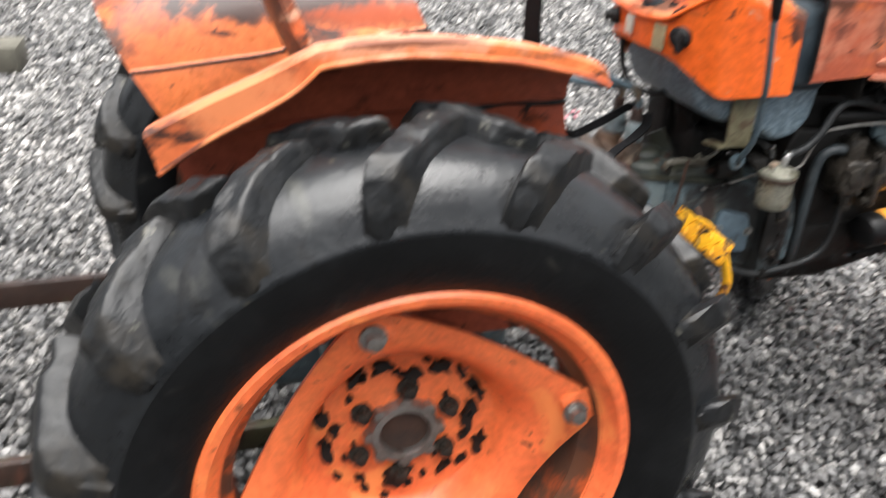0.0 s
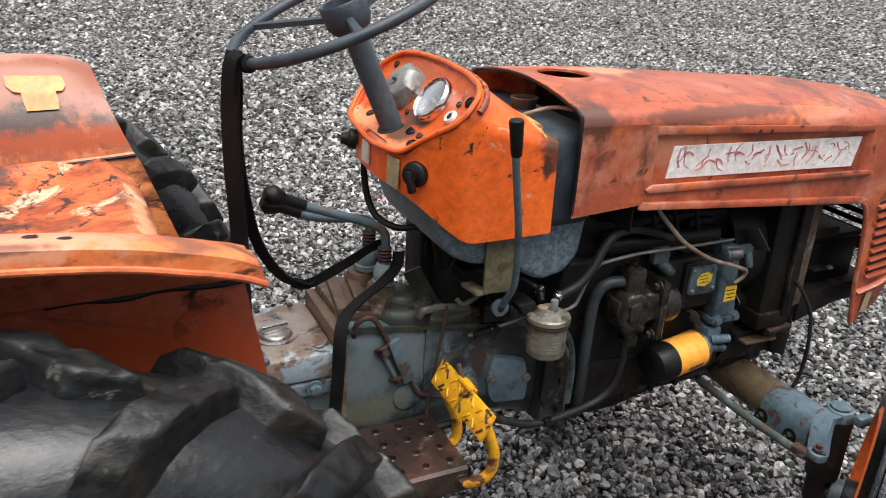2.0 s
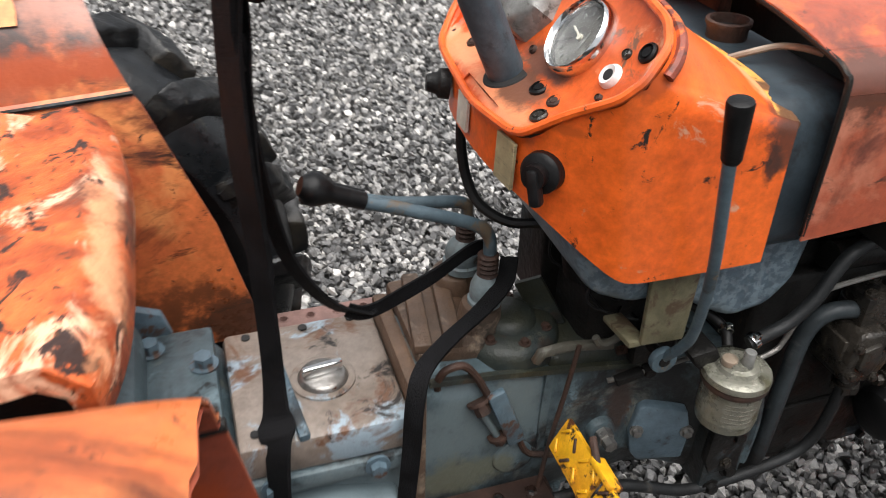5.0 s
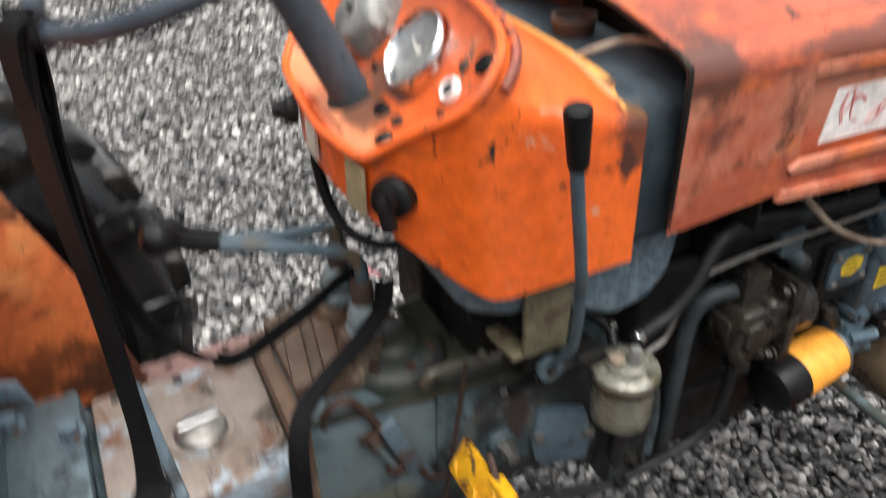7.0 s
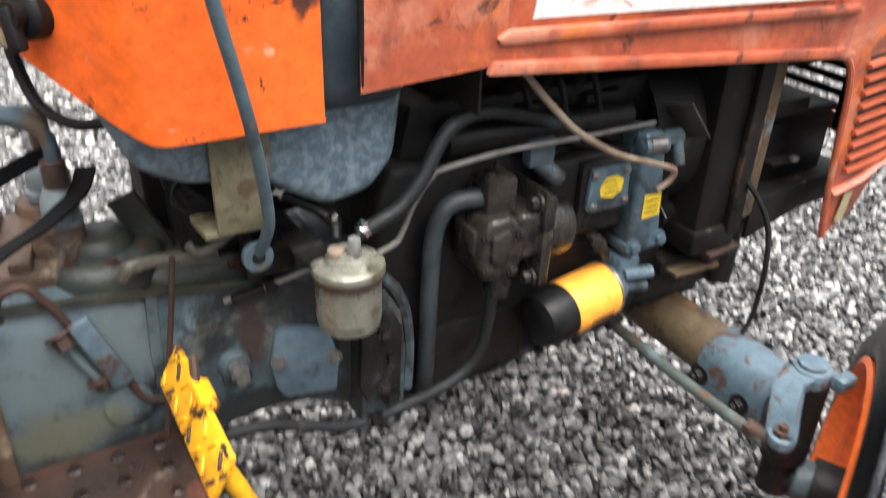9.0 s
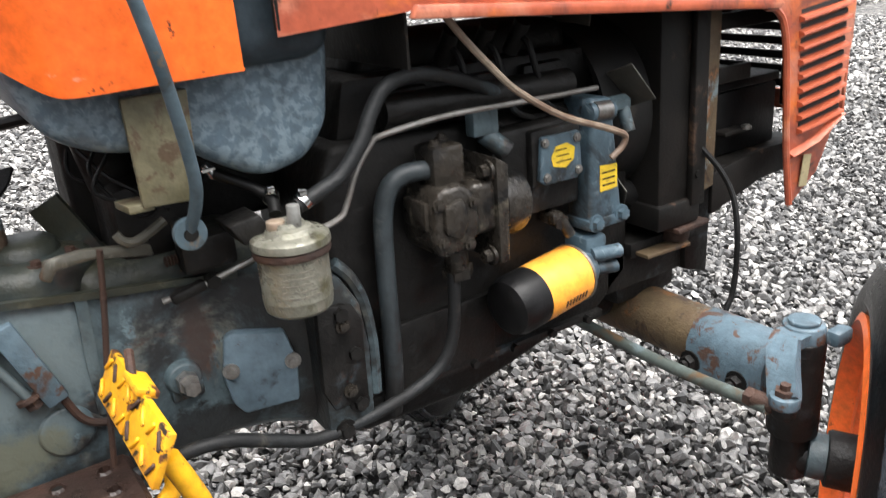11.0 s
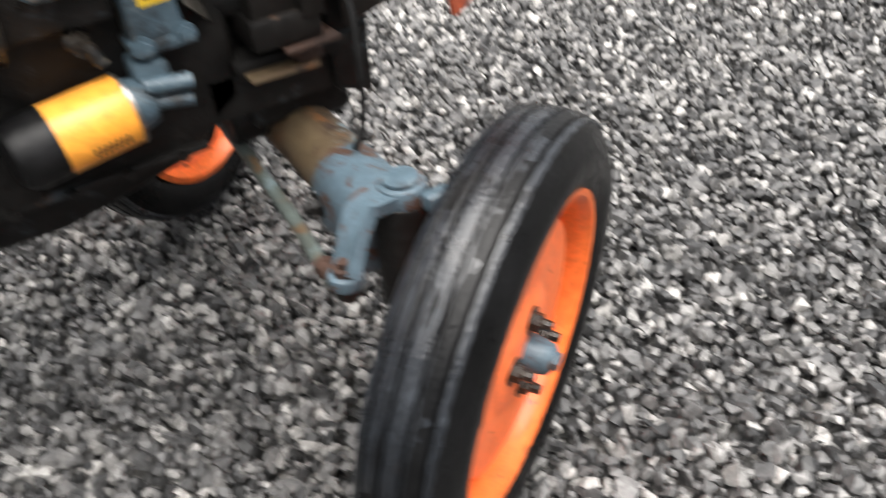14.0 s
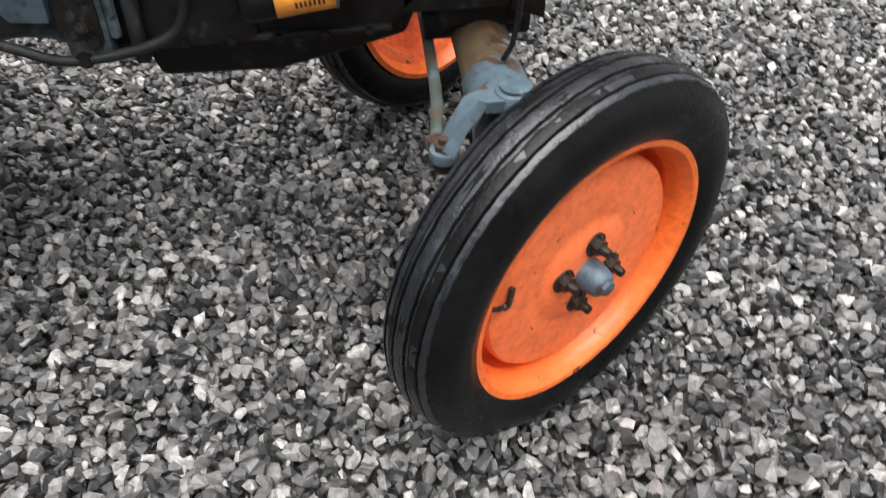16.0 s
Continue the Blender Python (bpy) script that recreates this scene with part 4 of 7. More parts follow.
def tread_rib(m, w0, w1, r0, r1):
    """One long rib round the tyre, its edges worn into shallow waves."""
    bm = lathe([(min(r0, r1) - 0.008, w0), (r0, w0), ((r0 + r1) / 2 + 0.001, (w0 + w1) / 2), (r1, w1), (min(r0, r1) - 0.008, w1)], 192, None, closed=True)
    for v in bm.verts:
        th = math.atan2(v.co.y, v.co.x)
        v.co.z += 0.0005 * math.sin(th * 64) + 0.0008 * noise.noise(v.co * 30.0)
        v.co.xy *= 1.0 + 0.004 * noise.noise(v.co * 24.0)
    return moved(bm, m)


def front_rim(m):
    prof = [(0.205, 0.050), (0.214, 0.051), (0.217, 0.046), (0.214, 0.042), (0.203, 0.040), (0.198, 0.030), (0.1955, 0.010), (0.1955, -0.024), (0.200, -0.032), (0.204, -0.040),
            (0.214, -0.046), (0.219, -0.056), (0.207, -0.060), (0.196, -0.040), (0.190, -0.026), (0.190, -0.006), (0.190, 0.004), (0.1885, 0.008), (0.1885, 0.014), (0.191, 0.018), (0.192, 0.028), (0.1945, 0.036), (0.200, 0.045)]
    return moved(lathe(prof, 80, None, closed=True), m)


def front_wheel(centre, out, label):
    m = wheel_frame(centre, out)
    dz = 0.027
    disc = lathe([(0.0, dz + 0.010), (0.050, dz + 0.010), (0.066, dz + 0.009), (0.078, dz + 0.004), (0.088, dz), (0.094, dz + 0.001), (0.162, dz), (0.169, dz - 0.002), (0.173, dz - 0.008), (0.1735, dz - 0.046), (0.180, dz - 0.050), (0.191, dz - 0.050),
                  (0.191, dz - 0.055), (0.168, dz - 0.053), (0.162, dz - 0.008), (0.088, dz - 0.007), (0.0, dz - 0.002)], 80)
    wheel = part("front_wheel", moved(disc, m), M_FDISC, tractor, label)
    part("tyre", front_tyre(m), M_FTYRE, wheel, "narrow black tyre with long tread ribs")
    for w0, w1, r0, r1 in ((0.0345, 0.042, 0.2955, 0.2915), (0.0140, 0.0290, 0.2995, 0.2965), (-0.0085, 0.0085, 0.3000, 0.3000), (-0.0290, -0.0140, 0.2965, 0.2995), (-0.0425, -0.0345, 0.2910, 0.2955)):
        part("tread_rib", tread_rib(m, w0, w1, r0, r1), M_FTREAD, wheel)
    part("rim", front_rim(m), M_FRIM, wheel)
    part("hub", moved(lathe([(0.0, dz + 0.046), (0.014, dz + 0.046), (0.020, dz + 0.041), (0.023, dz + 0.028), (0.025, dz + 0.010), (0.032, dz + 0.008), (0.0, dz + 0.004)], 24), m), M_AXLE_BLUE, wheel, "blue hub cap")
    part("hub_nut", moved(rod((0, 0, dz + 0.044), (0, 0, dz + 0.052), 0.012, seg=6), m), M_AXLE_BLUE, wheel)
    for th in (radians(82), radians(164), radians(-14), radians(-104)):
        c, s_ = math.cos(th), math.sin(th)
        part("wheel_bolt", moved(cat(bolt((0.050 * c, 0.050 * s_, dz + 0.009), (0, 0, 1), 0.0130, 0.013), rod((0.050 * c, 0.050 * s_, dz + 0.02), (0.050 * c, 0.050 * s_, dz + 0.036), 0.0075, 0.0065, seg=8)), m), M_OILY, wheel, "dark oily wheel bolt")
        part("oil_stain", moved(sheet([[Vector((q * c - w * s_, q * s_ + w * c, dz + 0.0115)) for w in (-0.006, 0.0, 0.006)] for q in (0.030, 0.040, 0.056)], 0.0006), m), M_OILY, wheel)
    for th in (radians(29), radians(124), radians(216), radians(306)):
        # dark plug paints the shade of a hole in the disc
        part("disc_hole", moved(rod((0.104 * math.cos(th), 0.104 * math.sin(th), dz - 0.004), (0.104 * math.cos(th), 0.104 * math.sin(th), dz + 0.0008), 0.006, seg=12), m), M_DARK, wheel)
    part("valve", moved(cat(tube([(-0.187, 0.046, 0.0), (-0.184, 0.045, 0.022), (-0.176, 0.041, 0.032), (-0.162, 0.034, 0.034), (-0.154, 0.031, 0.034)], 0.0036, 8), tube([(-0.157, 0.030, 0.034), (-0.150, 0.034, 0.035), (-0.147, 0.044, 0.035), (-0.144, 0.060, 0.034)], 0.0046, 8)), m), M_OILY, wheel, "bent rusty tyre valve")
    part("hub_barrel", moved(rod((0, 0, -0.075), (0, 0, dz), 0.042, seg=24, bevel=0.004), m), M_GRIME, wheel)
    return wheel


OUT_R = Vector((0.541, -0.838, -0.070))
WC_R = Vector((1.632, -0.480, 0.302)) - OUT_R.normalized() * 0.027
OUT_L = Vector((-0.62, 0.782, -0.060))
WC_L = Vector((1.488, 0.545, 0.302))
front_wheel(WC_R, OUT_R, "orange pressed steel front wheel turned in steering lock")
front_wheel(WC_L, OUT_L, "orange pressed steel front wheel turned in steering lock")

# ---- fenders ----
class Fender:
    """A sheet mudguard: upright wall, sloped shoulder, flat top and turned-down lip, over stations along its top edge."""

    def __init__(self, side, top, seam, front, rear):
        self.side, self.top, self.seam, self.front, self.rear = side, top, seam, front, rear

    def at(self, x, z):
        """Moves a station near the front so that the front edge follows its slant."""
        xf = self.top[-1][0]
        if x < -0.1:
            xr = self.top[0][0]
            return x + max(0.0, self.top[0][1] - z) * self.rear * (x + 0.1) / (xr + 0.1)
        k = max(0.0, (x - 0.05) / (xf - 0.05))
        return x + (interp(z, self.front[0], self.front[1]) - xf) * k

    def section(self, x, z):
        zs = interp(x, [p[0] for p in self.seam], [p[1] for p in self.seam])
        zl = interp(x, [-0.5, -0.2, 0.1, 0.3], [0.72, 0.58, 0.56, 0.56])
        outer = interp(x, [-0.5, -0.15, 0.2, 0.278], [0.512, 0.528, 0.526, 0.518])
        lip = interp(x, [-0.5, -0.375, -0.18, -0.14], [0.03, 0.055, 0.042, 0.026])
        return [(0.318, zl), (0.326, 0.5 * (zl + zs)), (0.331, zs - 0.012), (0.336, zs), (0.346, zs + 0.006), *[(0.346 + (outer - 0.418) * f - w * 0.016, zs + 0.006 + (z - zs - 0.030) * f + w * 0.020) for f, w in ((0.22, 0.72), (0.45, 1.0), (0.72, 0.80))], (outer - 0.072, z - 0.020), (outer - 0.048, z - 0.005), (outer - 0.010, z),
                (outer, z - 0.005), (outer + 0.002, z - lip)]

    def shoulder(self, x, f):
        z = interp(x, [p[0] for p in self.top], [p[1] for p in self.top])
        s = self.section(x, z)
        line = s[4:9]
        q = min(3, int(f * 4))
        g = f * 4 - q
        a, b = line[q], line[q + 1]
        zz = a[1] + (b[1] - a[1]) * g + 0.003
        return Vector((self.at(x, zz), self.side * (a[0] + (b[0] - a[0]) * g - 0.004), zz))

    def build(self, label):
        line = [(p.x, p.z) for p in smooth_path([(x, 0, z) for x, z in self.top], 3)]
        rows = [[Vector((self.at(x, zz), self.side * y, zz)) for y, zz in self.section(x, z)] for x, z in line]
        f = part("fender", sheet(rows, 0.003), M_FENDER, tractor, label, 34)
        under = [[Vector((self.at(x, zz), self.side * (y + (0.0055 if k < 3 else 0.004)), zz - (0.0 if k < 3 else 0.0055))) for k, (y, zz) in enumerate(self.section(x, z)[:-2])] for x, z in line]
        part("underside", sheet(under, 0.0015), M_UNDER, f, "dirty red underside, painted darker for shade", 34)
        edge = [self.section(x, z)[-1] for x, z in line]
        part("edge_bead", tube([(self.at(x, e[1]), self.side * e[0], e[1]) for (x, z), e in zip(line, edge)], 0.0042, 8, 2), M_FENDER, f)
        joint = [self.section(x, z)[3] for x, z in line]
        part("seam", tube([(self.at(x, e[1]), self.side * (e[0] - 0.002), e[1] + 0.002) for (x, z), e in zip(line, joint)], 0.0034, 6, 2), M_GRIME, f, "dark grimy seam")
        if self.side < 0:
            weld = [Vector((self.at(0.055 + 0.0225 * k, 1.018), self.side * (0.3375 + 0.0012 * math.sin(k * 2.1)), 1.018 + 0.0025 * math.sin(k * 1.3))) for k in range(11)]
            part("weld_bead", tube(weld, 0.0052, 8, 3), M_GRIME, f, "black sooty weld bead")
        for x0 in (-0.10, 0.09):
            pts = [Vector((self.at(x0, z), self.side * y, z)) for z, y in ((0.60, 0.321), (0.80, 0.327), (0.90, 0.331))]
            part("rib", sweep(pts, [(-0.014, 0.0), (-0.008, 0.010), (0.008, 0.010), (0.014, 0.0)], side=(1, 0, 0)), M_RUST, f, "dark rusty stiffening rib")
        return f


right_guard = Fender(-1, [(-0.375, 1.062), (-0.300, 1.098), (-0.220, 1.132), (-0.155, 1.162), (-0.130, 1.170), (-0.017, 1.178), (0.121, 1.166), (0.200, 1.150), (0.252, 1.134), (0.278, 1.120)],
                     [(-0.4, 0.985), (-0.15, 1.02), (0.3, 1.03)], ([0.56, 0.72, 0.87, 0.94, 1.03, 1.08, 1.12], [0.375, 0.352, 0.318, 0.306, 0.294, 0.288, 0.278]), 0.25)
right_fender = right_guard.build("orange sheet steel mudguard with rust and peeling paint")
for x, y in ((0.06, 0.497), (-0.02, 0.50), (0.09, 0.505)):
    z = interp(x, [-0.13, -0.017, 0.121], [1.170, 1.178, 1.166])
    part("rust_hole", moved(rod((0, 0, -0.004), (0, 0, 0.0003), 0.0050, seg=12), Matrix.Translation((x, -y, z)) @ Matrix.Diagonal((1.5, 0.8, 1, 1))), M_DARK, right_fender)
left_guard = Fender(1, [(-0.530, 1.064), (-0.470, 1.102), (-0.400, 1.136), (-0.270, 1.160), (-0.140, 1.174), (0.0, 1.176), (0.120, 1.170), (0.173, 1.150)],
                    [(-0.53, 0.925), (-0.45, 0.93), (-0.16, 0.955), (0.0, 0.985), (0.24, 1.006)], ([0.56, 0.59, 0.72, 0.87, 0.99, 1.01, 1.15], [0.365, 0.36, 0.335, 0.28, 0.238, 0.225, 0.173]), 0.52)
left_fender = left_guard.build("orange sheet steel mudguard with dark stains and torn sticker")
torn = [(0.52, 0.050, 0.098), (0.62, 0.046, 0.100), (0.72, 0.044, 0.099), (0.73, 0.030, 0.112), (0.80, 0.020, 0.116), (0.90, 0.018, 0.114), (0.92, 0.018, 0.112)]
part("sticker", sheet([[left_guard.shoulder(a + (b - a) * q / 4 + 0.002 * math.sin(f * 60 + q), f) for q in range(5)] for f, a, b in torn]), M_PATCH, left_fender, "torn pale orange sticker")

# ---- seat ----
def seat():
    prof = [(0.192, 0.925), (0.202, 0.953), (0.199, 0.976), (0.180, 0.990), (0.135, 0.983), (0.07, 0.972), (-0.02, 0.970), (-0.09, 0.985), (-0.132, 1.025), (-0.165, 1.10),
            (-0.200, 1.19), (-0.226, 1.255), (-0.236, 1.278)]
    half = [0.232, 0.246, 0.252, 0.254, 0.255, 0.25, 0.242, 0.236, 0.232, 0.228, 0.222, 0.20, 0.17]
    line = [(x, z) for x, z in prof]
    rows = []
    for (x, z), h in zip(line, half):
        row = []
        for k in range(21):
            u = -1 + 2 * k / 20
            side_up = 0.035 * abs(u) ** 4 * (1 if 0.10 > x > -0.1 else 0.2)
            fwd = 0.028 * abs(u) ** 3 if x < -0.05 else (-0.022 * abs(u) ** 4 if x > 0.1 else 0.0)
            row.append(Vector((x + fwd, 0.015 + u * h, z + side_up)))
        rows.append(row)
    bm = sheet(rows)
    bmesh.ops.subdivide_edges(bm, edges=bm.edges[:], cuts=1, use_grid_fill=True, smooth=0.25)
    bmesh.ops.recalc_face_normals(bm, faces=bm.faces[:])
    bmesh.ops.solidify(bm, geom=bm.faces[:], thickness=0.022)
    s = part("seat", bm, M_SEAT, tractor, "bare orange bucket seat with cracked peeling paint", 50)
    part("seat_spring", cat(box((-0.02, -0.06, 0.80), (0.16, 0.06, 0.815), 0.004), rod((0.03, 0, 0.81), (0.03, 0, 0.96), 0.03), rod((0.13, 0.05, 0.81), (0.13, 0.05, 0.97), 0.018)), M_GRIME, s)
    return s


seat()

# ---- rear housing and gearbox ----
trans = part("rear_housing", cat(soft_box((-0.24, -0.16, 0.36), (0.30, 0.16, 0.72), 0.04), rod((RX, -0.50, RZ), (RX, 0.50, RZ), 0.07, seg=28),
                                 rod((RX, -0.34, RZ), (RX, 0.34, RZ), 0.10, 0.10, 28)), M_BLUE, tractor, "grimy blue-grey cast rear axle housing")
part("hydraulic_cover", cat(box((0.16, -0.115, 0.66), (0.285, 0.135, 0.742), 0.006), box((0.10, -0.09, 0.70), (0.20, 0.11, 0.80), 0.02)), M_BLUE, trans)
for x, y in ((0.205, 0.10), (0.27, 0.055), (0.268, -0.075), (0.215, -0.09)):
    part("cover_bolt", bolt((x, y, 0.742), (0, 0, 1), 0.013, 0.016), M_AXLE_BLUE, trans)
part("lift_link", plate([(0.170, 0.74), (0.235, 0.735), (0.225, 0.775), (0.19, 0.79)], 0.13, 0.145), M_AXLE_BLUE, trans)

def loft(sections, bevel=0.0):
    """A skin through sections of one and the same number of points, closed at both ends."""
    bm = bmesh.new()
    rings = [[bm.verts.new(p) for p in sec] for sec in sections]
    n = len(rings[0])
    for a, b in zip(rings, rings[1:]):
        for k in range(n):
            bm.faces.new((a[k], a[(k + 1) % n], b[(k + 1) % n], b[k]))
    bm.faces.new(rings[0][::-1])
    bm.faces.new(rings[-1])
    bmesh.ops.recalc_face_normals(bm, faces=bm.faces[:])
    return bm


def bell_section(x, half, lo, hi):
    """A rounded box across the bell housing, with a sunk line low on its sides."""
    r = 0.026
    right = [(half * 0.55, lo), (half - r, lo + 0.004), (half - 0.006, lo + r * 0.8), (half, lo + r * 2), (half + 0.003, (lo + hi) / 2), (half, hi - r), (half - 0.007, hi - 0.008), (half - r, hi)]
    return [Vector((x, -y, z)) for y, z in right] + [Vector((x, y, z)) for y, z in right[::-1]]


BELL = [(0.516, 0.080, 0.440, 0.766), (0.560, 0.078, 0.442, 0.762), (0.620, 0.076, 0.448, 0.753), (0.700, 0.075, 0.462, 0.741), (0.770, 0.076, 0.492, 0.731), (0.830, 0.079, 0.500, 0.724), (0.880, 0.088, 0.497, 0.718), (0.920, 0.102, 0.488, 0.716), (0.968, 0.122, 0.484, 0.716)]
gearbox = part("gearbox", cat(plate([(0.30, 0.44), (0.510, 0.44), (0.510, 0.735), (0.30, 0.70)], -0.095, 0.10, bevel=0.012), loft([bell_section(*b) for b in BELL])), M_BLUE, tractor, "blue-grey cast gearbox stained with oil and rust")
part("joint_flange", plate([(0.500, 0.43), (0.521, 0.43), (0.523, 0.768), (0.502, 0.768)], -0.098, 0.108, bevel=0.005), M_SHIFT, gearbox, "rust-brown joint flange")
part("top_cover", box((0.296, -0.108, 0.690), (0.501, 0.108, 0.742), 0.008), M_CASE, gearbox, "pale worn top cover")
part("cover_flange", box((0.30, -0.114, 0.664), (0.500, 0.116, 0.689), 0.004), M_BLUE, gearbox)
part("cover_joint", moved(box((-0.0013, -0.106, 0.700), (0.0013, 0.110, 0.7436), 0.0, 1), Matrix.Translation((0.364, 0, 0)) @ Matrix.Rotation(0.10, 4, "Z")), M_DARK, gearbox, "dark joint in the cover")
part("cover_ridge", moved(box((0.003, -0.108, 0.735), (0.017, 0.106, 0.7475), 0.003), Matrix.Translation((0.352, 0, 0)) @ Matrix.Rotation(0.10, 4, "Z")), M_BLUE_CLEAN, gearbox, "blue painted ridge of the cover")
part("cap_seat", lathe([(0.032, 0.0), (0.041, 0.0), (0.041, 0.004), (0.037, 0.0055), (0.032, 0.004)], 36, Matrix.Translation((0.411, -0.012, 0.741)), closed=True), M_CASE, gearbox)
cap = part("filler_cap", cat(lathe([(0.0, 0.010), (0.026, 0.010), (0.030, 0.007), (0.032, 0.0), (0.0, 0.0)], 32, Matrix.Translation((0.411, -0.012, 0.742)))), M_STEEL, gearbox, "bright metal filler cap")
part("grip", moved(box((-0.026, -0.005, 0), (0.026, 0.005, 0.015), 0.003), Matrix.Translation((0.411, -0.012, 0.751)) @ Matrix.Rotation(0.12, 4, "Z")), M_CHROME, cap)
for x, y in ((0.326, 0.092), (0.318, -0.085), (0.402, 0.093), (0.468, 0.096)):
    part("screw_hole", rod((x, y, 0.738), (x, y, 0.7445), 0.006, seg=12), M_DARK, gearbox)
for x, z in ((0.455, 0.678), (0.33, 0.678)):
    part("flange_bolt", bolt((x, -0.114, z), (0, -1, 0), 0.011, 0.012), M_AXLE_BLUE, gearbox)
part("side_bulge", plate([(0.30, 0.605), (0.475, 0.590), (0.485, 0.618), (0.40, 0.640), (0.30, 0.642)], -0.128, -0.085, bevel=0.012, seg=3), M_BLUE, gearbox)
housing = part("shift_housing", cat(box((0.524, -0.046, 0.750), (0.618, 0.118, 0.780), 0.008), rod((0.616, -0.005, 0.755), (0.622, -0.005, 0.812), 0.033, 0.026, 24, 0.003), rod((0.612, 0.085, 0.755), (0.614, 0.085, 0.804), 0.036, 0.029, 24, 0.003)), M_SHIFT, gearbox, "rust-brown gear shift housing")
for k in range(2):
    part("rib", moved(box((-0.012, -0.050, 0.0), (0.012, 0.106, 0.016), 0.004), Matrix.Translation((0.541 + 0.040 * k, 0.006, 0.776)) @ Matrix.Rotation(-0.16, 4, "Z")), M_SHIFT, housing)
part("shift_dome", lathe([(0.0, 0.022), (0.027, 0.021), (0.034, 0.016), (0.037, 0.006), (0.058, 0.003), (0.066, -0.004), (0.069, -0.012), (0.070, -0.030), (0.0, -0.030)], 36, Matrix.Translation((0.660, -0.006, 0.772))), M_OLIVE, gearbox)
# block added to fill the dark gap between tank and gearbox
part("under_tank_fill", soft_box((0.722, 0.030, 0.745), (0.972, 0.125, 0.930), 0.012), M_GRIME, gearbox, "grimy black block added to fill the dark under the tank")
part("clutch_dome", soft_box((0.690, -0.070, 0.700), (0.90, 0.085, 0.758), 0.022), M_OLIVE, gearbox)
for k in range(7):
    th = 2 * math.pi * k / 7 + 0.3
    part("dome_bolt", bolt((0.660 + 0.050 * math.cos(th), -0.006 + 0.050 * math.sin(th), 0.774), (0, 0, 1), 0.006, 0.007), M_RUST, gearbox)
part("slanted_lever", sweep([Vector((0.692, 0.012, 0.822)), Vector((0.708, 0.004, 0.790)), Vector((0.726, -0.006, 0.752))], [(-0.019, -0.003), (0.019, -0.003), (0.019, 0.003), (-0.019, 0.003)], side=(0.8, -0.5, 0.2)), M_OLIVE, gearbox, "flat olive-grey linkage lever")
part("return_spring", cat(*[lathe([(0.0045, 0.0), (0.0065, 0.0014), (0.0045, 0.0028)], 12, Matrix.Translation((0.785 + 0.0038 * k, -0.080, 0.752)) @ Matrix.Rotation(radians(90), 4, "Y")) for k in range(12)]), M_RUST, gearbox, "rusty coil spring")
part("casting_ledge", sweep([Vector((0.530, -0.080, 0.762)), Vector((0.620, -0.077, 0.750)), Vector((0.760, -0.077, 0.729)), Vector((0.86, -0.084, 0.718))], [(-0.004, -0.004), (0.004, -0.004), (0.004, 0.004), (-0.004, 0.004)], side=(0, 1, 0)), M_OLIVE, gearbox)
part("ridge", sweep([Vector((0.632, -0.078, 0.668)), Vector((0.655, -0.0785, 0.618)), Vector((0.690, -0.0785, 0.590)), Vector((0.745, -0.0785, 0.578))], [(-0.003, -0.004), (0.003, -0.004), (0.002, 0.004), (-0.002, 0.004)], side=(0, 1, 0)), M_BLUE, gearbox)
part("ridge", sweep([Vector((0.694, -0.077, 0.735)), Vector((0.690, -0.0785, 0.66)), Vector((0.690, -0.0785, 0.60))], [(-0.003, -0.006), (0.003, -0.006), (0.002, 0.006), (-0.002, 0.006)], side=(0, 1, 0)), M_BLUE, gearbox)
part("round_boss", rod((0.650, -0.070, 0.594), (0.650, -0.083, 0.594), 0.032, 0.028, 28, 0.003), M_BLUE, gearbox)
for x, z in ((0.54, 0.470), (0.60, 0.474), (0.66, 0.482), (0.72, 0.500)):
    part("case_bolt", bolt((x, -0.072, z), (0, -1, 0), 0.010, 0.010), M_BLUE, gearbox)
flare = Matrix.Translation((0.83, -0.080, 0)) @ Matrix.Rotation(radians(-15), 4, "Z") @ Matrix.Translation((-0.83, 0.080, 0))
cover = part("side_cover", moved(plate([(0.824, 0.600), (0.832, 0.646), (0.842, 0.652), (0.902, 0.640), (0.912, 0.600), (0.908, 0.548), (0.842, 0.545), (0.830, 0.562)], -0.074, -0.094, bevel=0.004), flare), M_COVER, gearbox, "clean blue-grey pressed cover plate")
for x, z in ((0.834, 0.606), (0.906, 0.603)):
    part("cover_bolt", moved(bolt((x, -0.094, z), (0, -1, 0), 0.0068, 0.009), flare), M_STEEL, cover)
part("stud_boss", cat(rod((0.779, -0.070, 0.612), (0.779, -0.090, 0.612), 0.024, 0.019, 20, 0.002), box((0.762, -0.086, 0.584), (0.800, -0.074, 0.604), 0.004)), M_BLUE, gearbox)
part("stud_bolt", cat(rod((0.779, -0.088, 0.612), (0.779, -0.104, 0.612), 0.0125, seg=6), rod((0.779, -0.102, 0.612), (0.779, -0.118, 0.612), 0.0095, seg=6)), M_STEEL, gearbox)
part("cranked_rod", tube([(0.542, -0.074, 0.745), (0.543, -0.080, 0.768), (0.552, -0.083, 0.782), (0.572, -0.084, 0.784), (0.588, -0.084, 0.764), (0.600, -0.084, 0.740), (0.608, -0.084, 0.722)], 0.0052, 8), M_RUST, gearbox, "rusty bent rod")
part("rod_nut", bolt((0.594, -0.084, 0.718), (0.3, -0.5, -0.8), 0.011, 0.018), M_RUST, gearbox)
